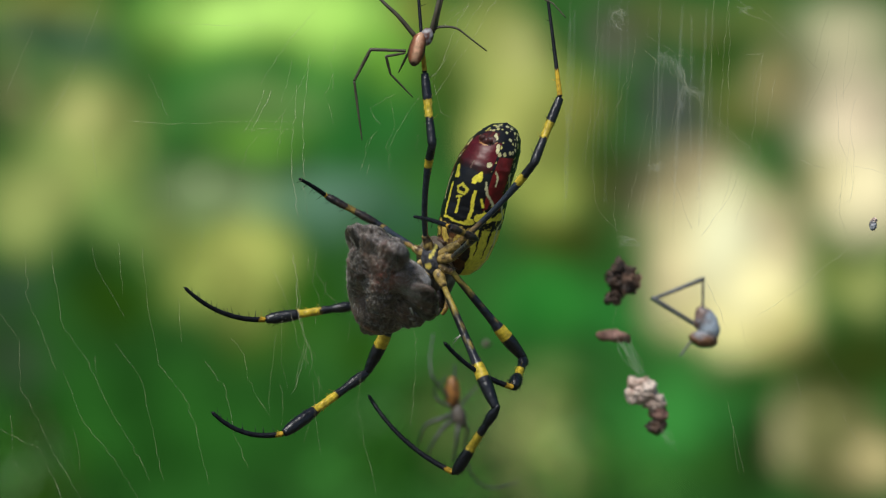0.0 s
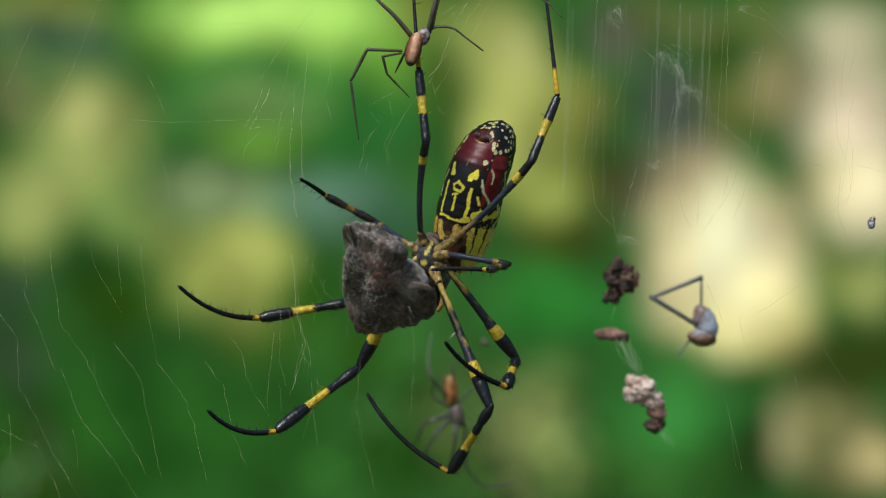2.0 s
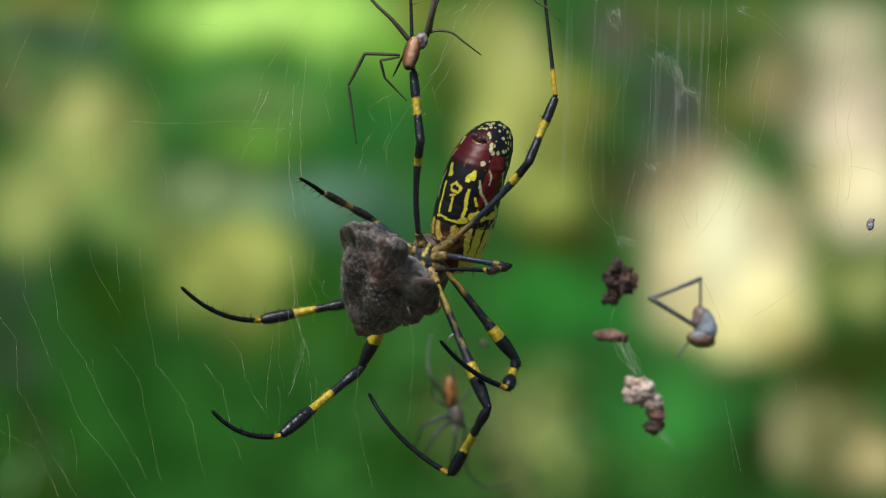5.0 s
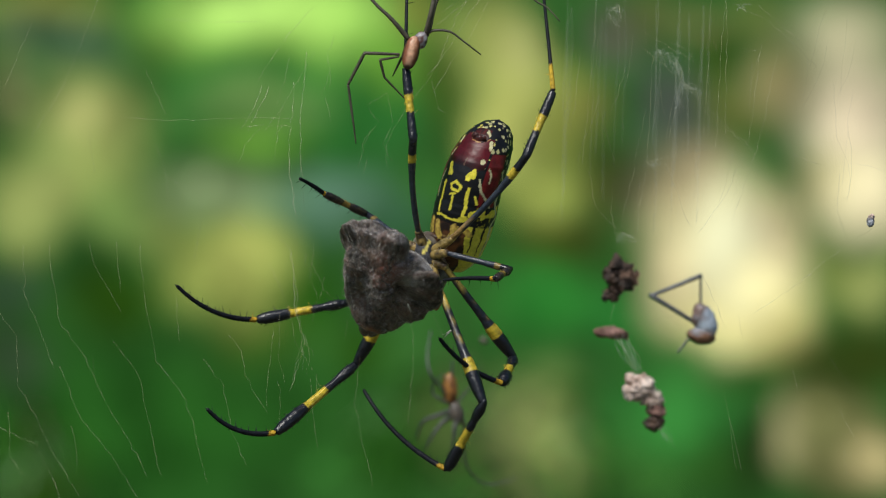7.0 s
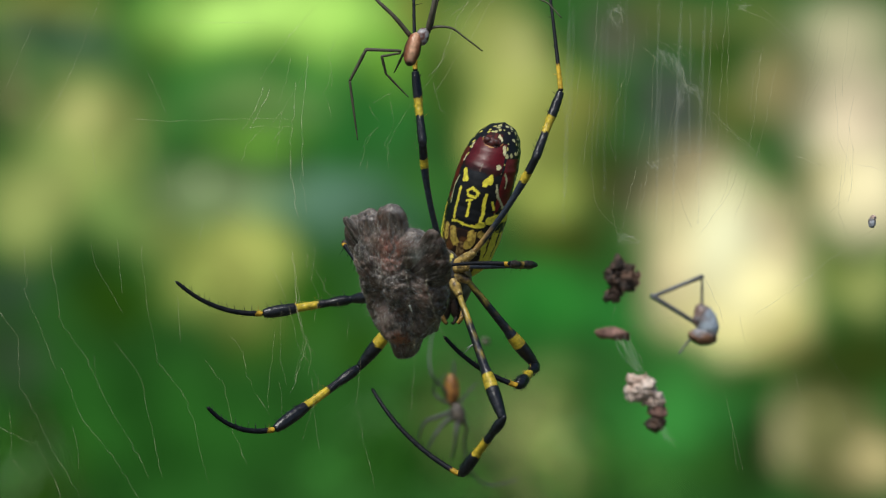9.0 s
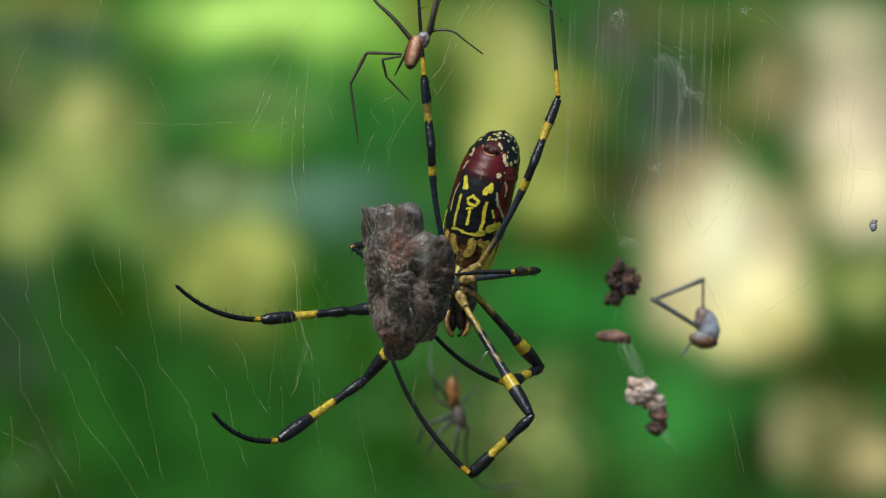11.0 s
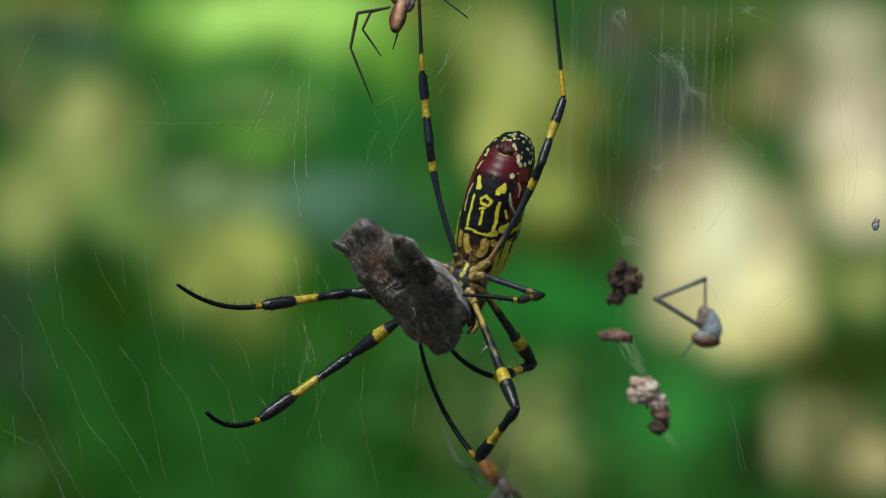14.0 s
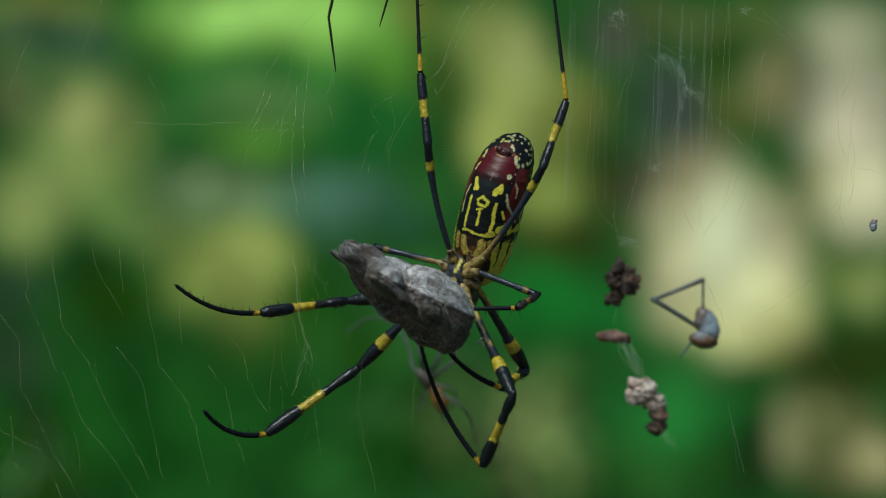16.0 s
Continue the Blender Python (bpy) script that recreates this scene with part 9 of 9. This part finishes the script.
    walk(SHORT_LEG[2], [(0, bone(-2.61, 0.33, -3.06, -0.29, 1.44, -5.43, SIDE_SMALL)), (0.5, bone(-2.61, 0.33, -3.06, -0.29, 1.44, -5.43, SIDE_SMALL)), (1, bone(-2.61, 0.33, -3.06, -0.29, 1.44, -5.43, SIDE_SMALL)), (1.5, bone(-2.61, 0.33, -3.06, -0.29, 1.44, -5.43, SIDE_SMALL)), (2, bone(-2.61, 0.33, -3.06, -0.29, 1.44, -5.43, SIDE_SMALL)), (2.5, bone(-2.61, 0.33, -3.06, -0.29, 1.44, -5.43, SIDE_SMALL)), (3, bone(-2.61, 0.33, -3.06, -0.29, 1.44, -5.43, SIDE_SMALL)), (3.5, bone(-2.61, 0.33, -3.06, -0.29, 1.44, -5.43, SIDE_SMALL)), (4, bone(-2.61, 0.33, -3.06, -0.29, 1.44, -5.43, SIDE_SMALL)), (6.5, bone(-2.61, 0.33, -3.06, -0.29, 1.44, -5.43, SIDE_SMALL)), (7, bone(-2.61, 0.33, -3.06, -0.29, 1.44, -5.43, SIDE_SMALL)), (7.5, bone(-2.61, 0.33, -3.06, -0.29, 1.44, -5.43, SIDE_SMALL)), (8, bone(-2.61, 0.33, -3.06, -0.29, 1.44, -5.43, SIDE_SMALL)), (8.5, bone(-2.61, 0.33, -3.06, -0.29, 1.44, -5.43, SIDE_SMALL)), (9, bone(-2.61, 0.33, -3.06, -0.29, 1.44, -5.43, SIDE_SMALL)), (11.5, bone(-2.61, 0.33, -3.06, -0.29, 1.44, -5.43, SIDE_SMALL)), (12, bone(-2.51, 0.33, -3.15, -0.10, 1.44, -5.44, SIDE_SMALL)), (12.5, bone(-4.67, 0.36, -0.33, -6.50, 1.82, -2.93, SIDE_SMALL)), (13, bone(-4.09, -0.03, -0.71, -4.97, 0.57, -4.04, SIDE_SMALL)), (13.5, bone(-4.22, 0.29, -0.73, -5.21, 0.71, -4.07, SIDE_SMALL)), (14, bone(-3.58, 0.29, -1.84, -1.63, 1.10, -4.63, SIDE_SMALL)), (14.5, bone(-3.76, 0.94, 1.44, -4.78, 2.48, -1.53, SIDE_SMALL)), (15, bone(-3.72, 0.29, 3.79, -4.74, 0.99, 0.51, SIDE_SMALL)), (15.5, bone(-3.92, -0.20, 0.96, -4.01, 0.84, -2.37, SIDE_SMALL)), (16, bone(-3.39, -0.04, 0.14, -3.54, 0.99, -3.20, SIDE_SMALL))])
    walk(SPARE[0], [(0, bone(-0.65, 0.30, -0.75, -0.94, 2.35, -1.10, SIDE_SMALL)), (0.5, bone(-0.65, 0.30, -0.75, -0.94, 2.35, -1.10, SIDE_SMALL)), (1, bone(-0.65, 0.30, -0.75, -0.94, 2.35, -1.10, SIDE_SMALL)), (1.5, bone(-0.65, 0.30, -0.75, -0.94, 2.35, -1.10, SIDE_SMALL)), (2, bone(-0.65, 0.30, -0.75, -0.94, 2.35, -1.10, SIDE_SMALL)), (2.5, bone(-0.65, 0.30, -0.75, -0.94, 2.35, -1.10, SIDE_SMALL)), (3, bone(-0.65, 0.30, -0.75, -0.94, 2.35, -1.10, SIDE_SMALL)), (3.5, bone(-0.65, 0.30, -0.75, -0.94, 2.35, -1.10, SIDE_SMALL)), (4, bone(-0.65, 0.30, -0.75, -0.94, 2.35, -1.10, SIDE_SMALL)), (6.5, bone(-0.65, 0.30, -0.75, -0.94, 2.35, -1.10, SIDE_SMALL)), (7, bone(-0.65, 0.30, -0.75, -0.94, 2.35, -1.10, SIDE_SMALL)), (7.5, bone(-0.65, 0.30, -0.75, -0.94, 2.35, -1.10, SIDE_SMALL)), (8, bone(-0.65, 0.30, -0.75, -0.94, 2.35, -1.10, SIDE_SMALL)), (8.5, bone(-0.65, 0.30, -0.75, -0.94, 2.35, -1.10, SIDE_SMALL)), (9, bone(-0.65, 0.30, -0.75, -0.94, 2.35, -1.10, SIDE_SMALL)), (11.5, bone(-0.65, 0.30, -0.75, -0.94, 2.35, -1.10, SIDE_SMALL)), (12, bone(-0.62, 0.30, -0.77, -0.91, 2.35, -1.14, SIDE_SMALL)), (12.5, bone(-0.65, 0.30, -0.75, -0.94, 2.35, -1.10, SIDE_SMALL)), (13, bone(-0.14, 0.30, -1.32, -0.46, 2.36, -1.60, SIDE_SMALL)), (13.5, bone(-0.65, 0.30, -1.23, -0.81, 2.37, -1.57, SIDE_SMALL)), (14, bone(1.18, 0.30, 1.11, 0.83, 2.24, 0.41, SIDE_SMALL)), (14.5, bone(1.72, 0.30, 0.58, 1.29, 2.31, 0.18, SIDE_SMALL)), (15, bone(1.94, 0.30, 1.15, 1.41, 0.72, -0.84, SIDE_SMALL)), (15.5, bone(2.97, 0.30, -0.13, 2.34, 0.99, -2.02, SIDE_SMALL)), (16, bone(2.94, 0.30, -0.28, 2.06, 0.72, -2.14, SIDE_SMALL))])
    walk(SPARE[1], [(0, bone(-0.94, 2.35, -1.10, -1.83, 7.04, -2.58, SIDE_SMALL)), (0.5, bone(-0.94, 2.35, -1.10, -1.83, 7.04, -2.58, SIDE_SMALL)), (1, bone(-0.94, 2.35, -1.10, -1.83, 7.04, -2.58, SIDE_SMALL)), (1.5, bone(-0.94, 2.35, -1.10, -1.83, 7.04, -2.58, SIDE_SMALL)), (2, bone(-0.94, 2.35, -1.10, -1.83, 7.04, -2.58, SIDE_SMALL)), (2.5, bone(-0.94, 2.35, -1.10, -1.83, 7.04, -2.58, SIDE_SMALL)), (3, bone(-0.94, 2.35, -1.10, -1.83, 7.04, -2.58, SIDE_SMALL)), (3.5, bone(-0.94, 2.35, -1.10, -1.83, 7.04, -2.58, SIDE_SMALL)), (4, bone(-0.94, 2.35, -1.10, -1.83, 7.04, -2.58, SIDE_SMALL)), (6.5, bone(-0.94, 2.35, -1.10, -1.83, 7.04, -2.58, SIDE_SMALL)), (7, bone(-0.94, 2.35, -1.10, -1.83, 7.04, -2.58, SIDE_SMALL)), (7.5, bone(-0.94, 2.35, -1.10, -1.83, 7.04, -2.58, SIDE_SMALL)), (8, bone(-0.94, 2.35, -1.10, -1.83, 7.04, -2.58, SIDE_SMALL)), (8.5, bone(-0.94, 2.35, -1.10, -1.83, 7.04, -2.58, SIDE_SMALL)), (9, bone(-0.94, 2.35, -1.10, -1.83, 7.04, -2.58, SIDE_SMALL)), (11.5, bone(-0.94, 2.35, -1.10, -1.83, 7.04, -2.58, SIDE_SMALL)), (12, bone(-0.91, 2.35, -1.14, -1.74, 7.04, -2.64, SIDE_SMALL)), (12.5, bone(-0.94, 2.35, -1.10, -1.83, 7.04, -2.58, SIDE_SMALL)), (13, bone(-0.46, 2.36, -1.60, -1.45, 7.15, -2.64, SIDE_SMALL)), (13.5, bone(-0.81, 2.37, -1.57, -1.42, 7.14, -2.91, SIDE_SMALL)), (14, bone(0.83, 2.24, 0.41, -0.47, 4.73, -3.74, SIDE_SMALL)), (14.5, bone(1.29, 2.31, 0.18, -1.52, 3.31, -3.83, SIDE_SMALL)), (15, bone(1.41, 0.72, -0.84, -0.83, 1.71, -5.20, SIDE_SMALL)), (15.5, bone(2.34, 0.99, -2.02, 0.20, 2.71, -6.19, SIDE_SMALL)), (16, bone(2.06, 0.72, -2.14, 0.41, 3.06, -6.23, SIDE_SMALL))])
    walk(lurker, [(0, hang(1.15, 55.00, -17.77, 0, 0, 0)), (0.5, hang(1.15, 55.00, -17.77, 0, 0, 0)), (1, hang(1.05, 55.00, -17.66, 0, 0, 0)), (1.5, hang(1.05, 55.00, -17.66, 0, 0, 0)), (2, hang(0.94, 55.00, -17.66, 0, 0, 0)), (2.5, hang(1.05, 55.00, -17.66, 0, 0, 0)), (3, hang(0.94, 55.00, -17.77, 0, 0, 0)), (3.5, hang(0.94, 55.00, -17.77, 0, 0, 0)), (4, hang(0.94, 55.00, -17.77, 0, 0, 0)), (6.5, hang(0.84, 55.00, -17.56, 0, 0, 0)), (7, hang(0.84, 55.00, -17.34, 0, 0, 0)), (7.5, hang(0.94, 55.00, -17.34, 0, 0, 0)), (8, hang(0.94, 55.00, -17.34, 0, 0, 0)), (8.5, hang(0.94, 55.00, -17.34, 0, 0, 0)), (9, hang(1.05, 55.00, -17.45, 0, 0, 0)), (11.5, hang(1.15, 55.00, -17.87, 0, 0, 0)), (12, hang(0.94, 55.00, -17.87, 0, -2, 0)), (12.5, hang(1.00, 55.00, -18.70, 0, -4, 0)), (13, hang(2.75, 55.00, -21.10, 0, -18, 0)), (13.5, hang(4.65, 55.00, -27.24, 0, -30, 0)), (14, hang(5.73, 55.00, -27.10, 0, -28, 0)), (14.5, hang(6.28, 55.00, -26.28, 0, -25, 0)), (15, hang(5.05, 55.00, -26.69, 0, -60, 0)), (15.5, hang(3.14, 55.00, -23.82, 0, -110, 0)), (15.7, hang(1.09, 55.00, -20.41, 0, -150, 0)), (15.85, hang(0.06, 55.00, -18.70, 0, -178, 0))])


motions()
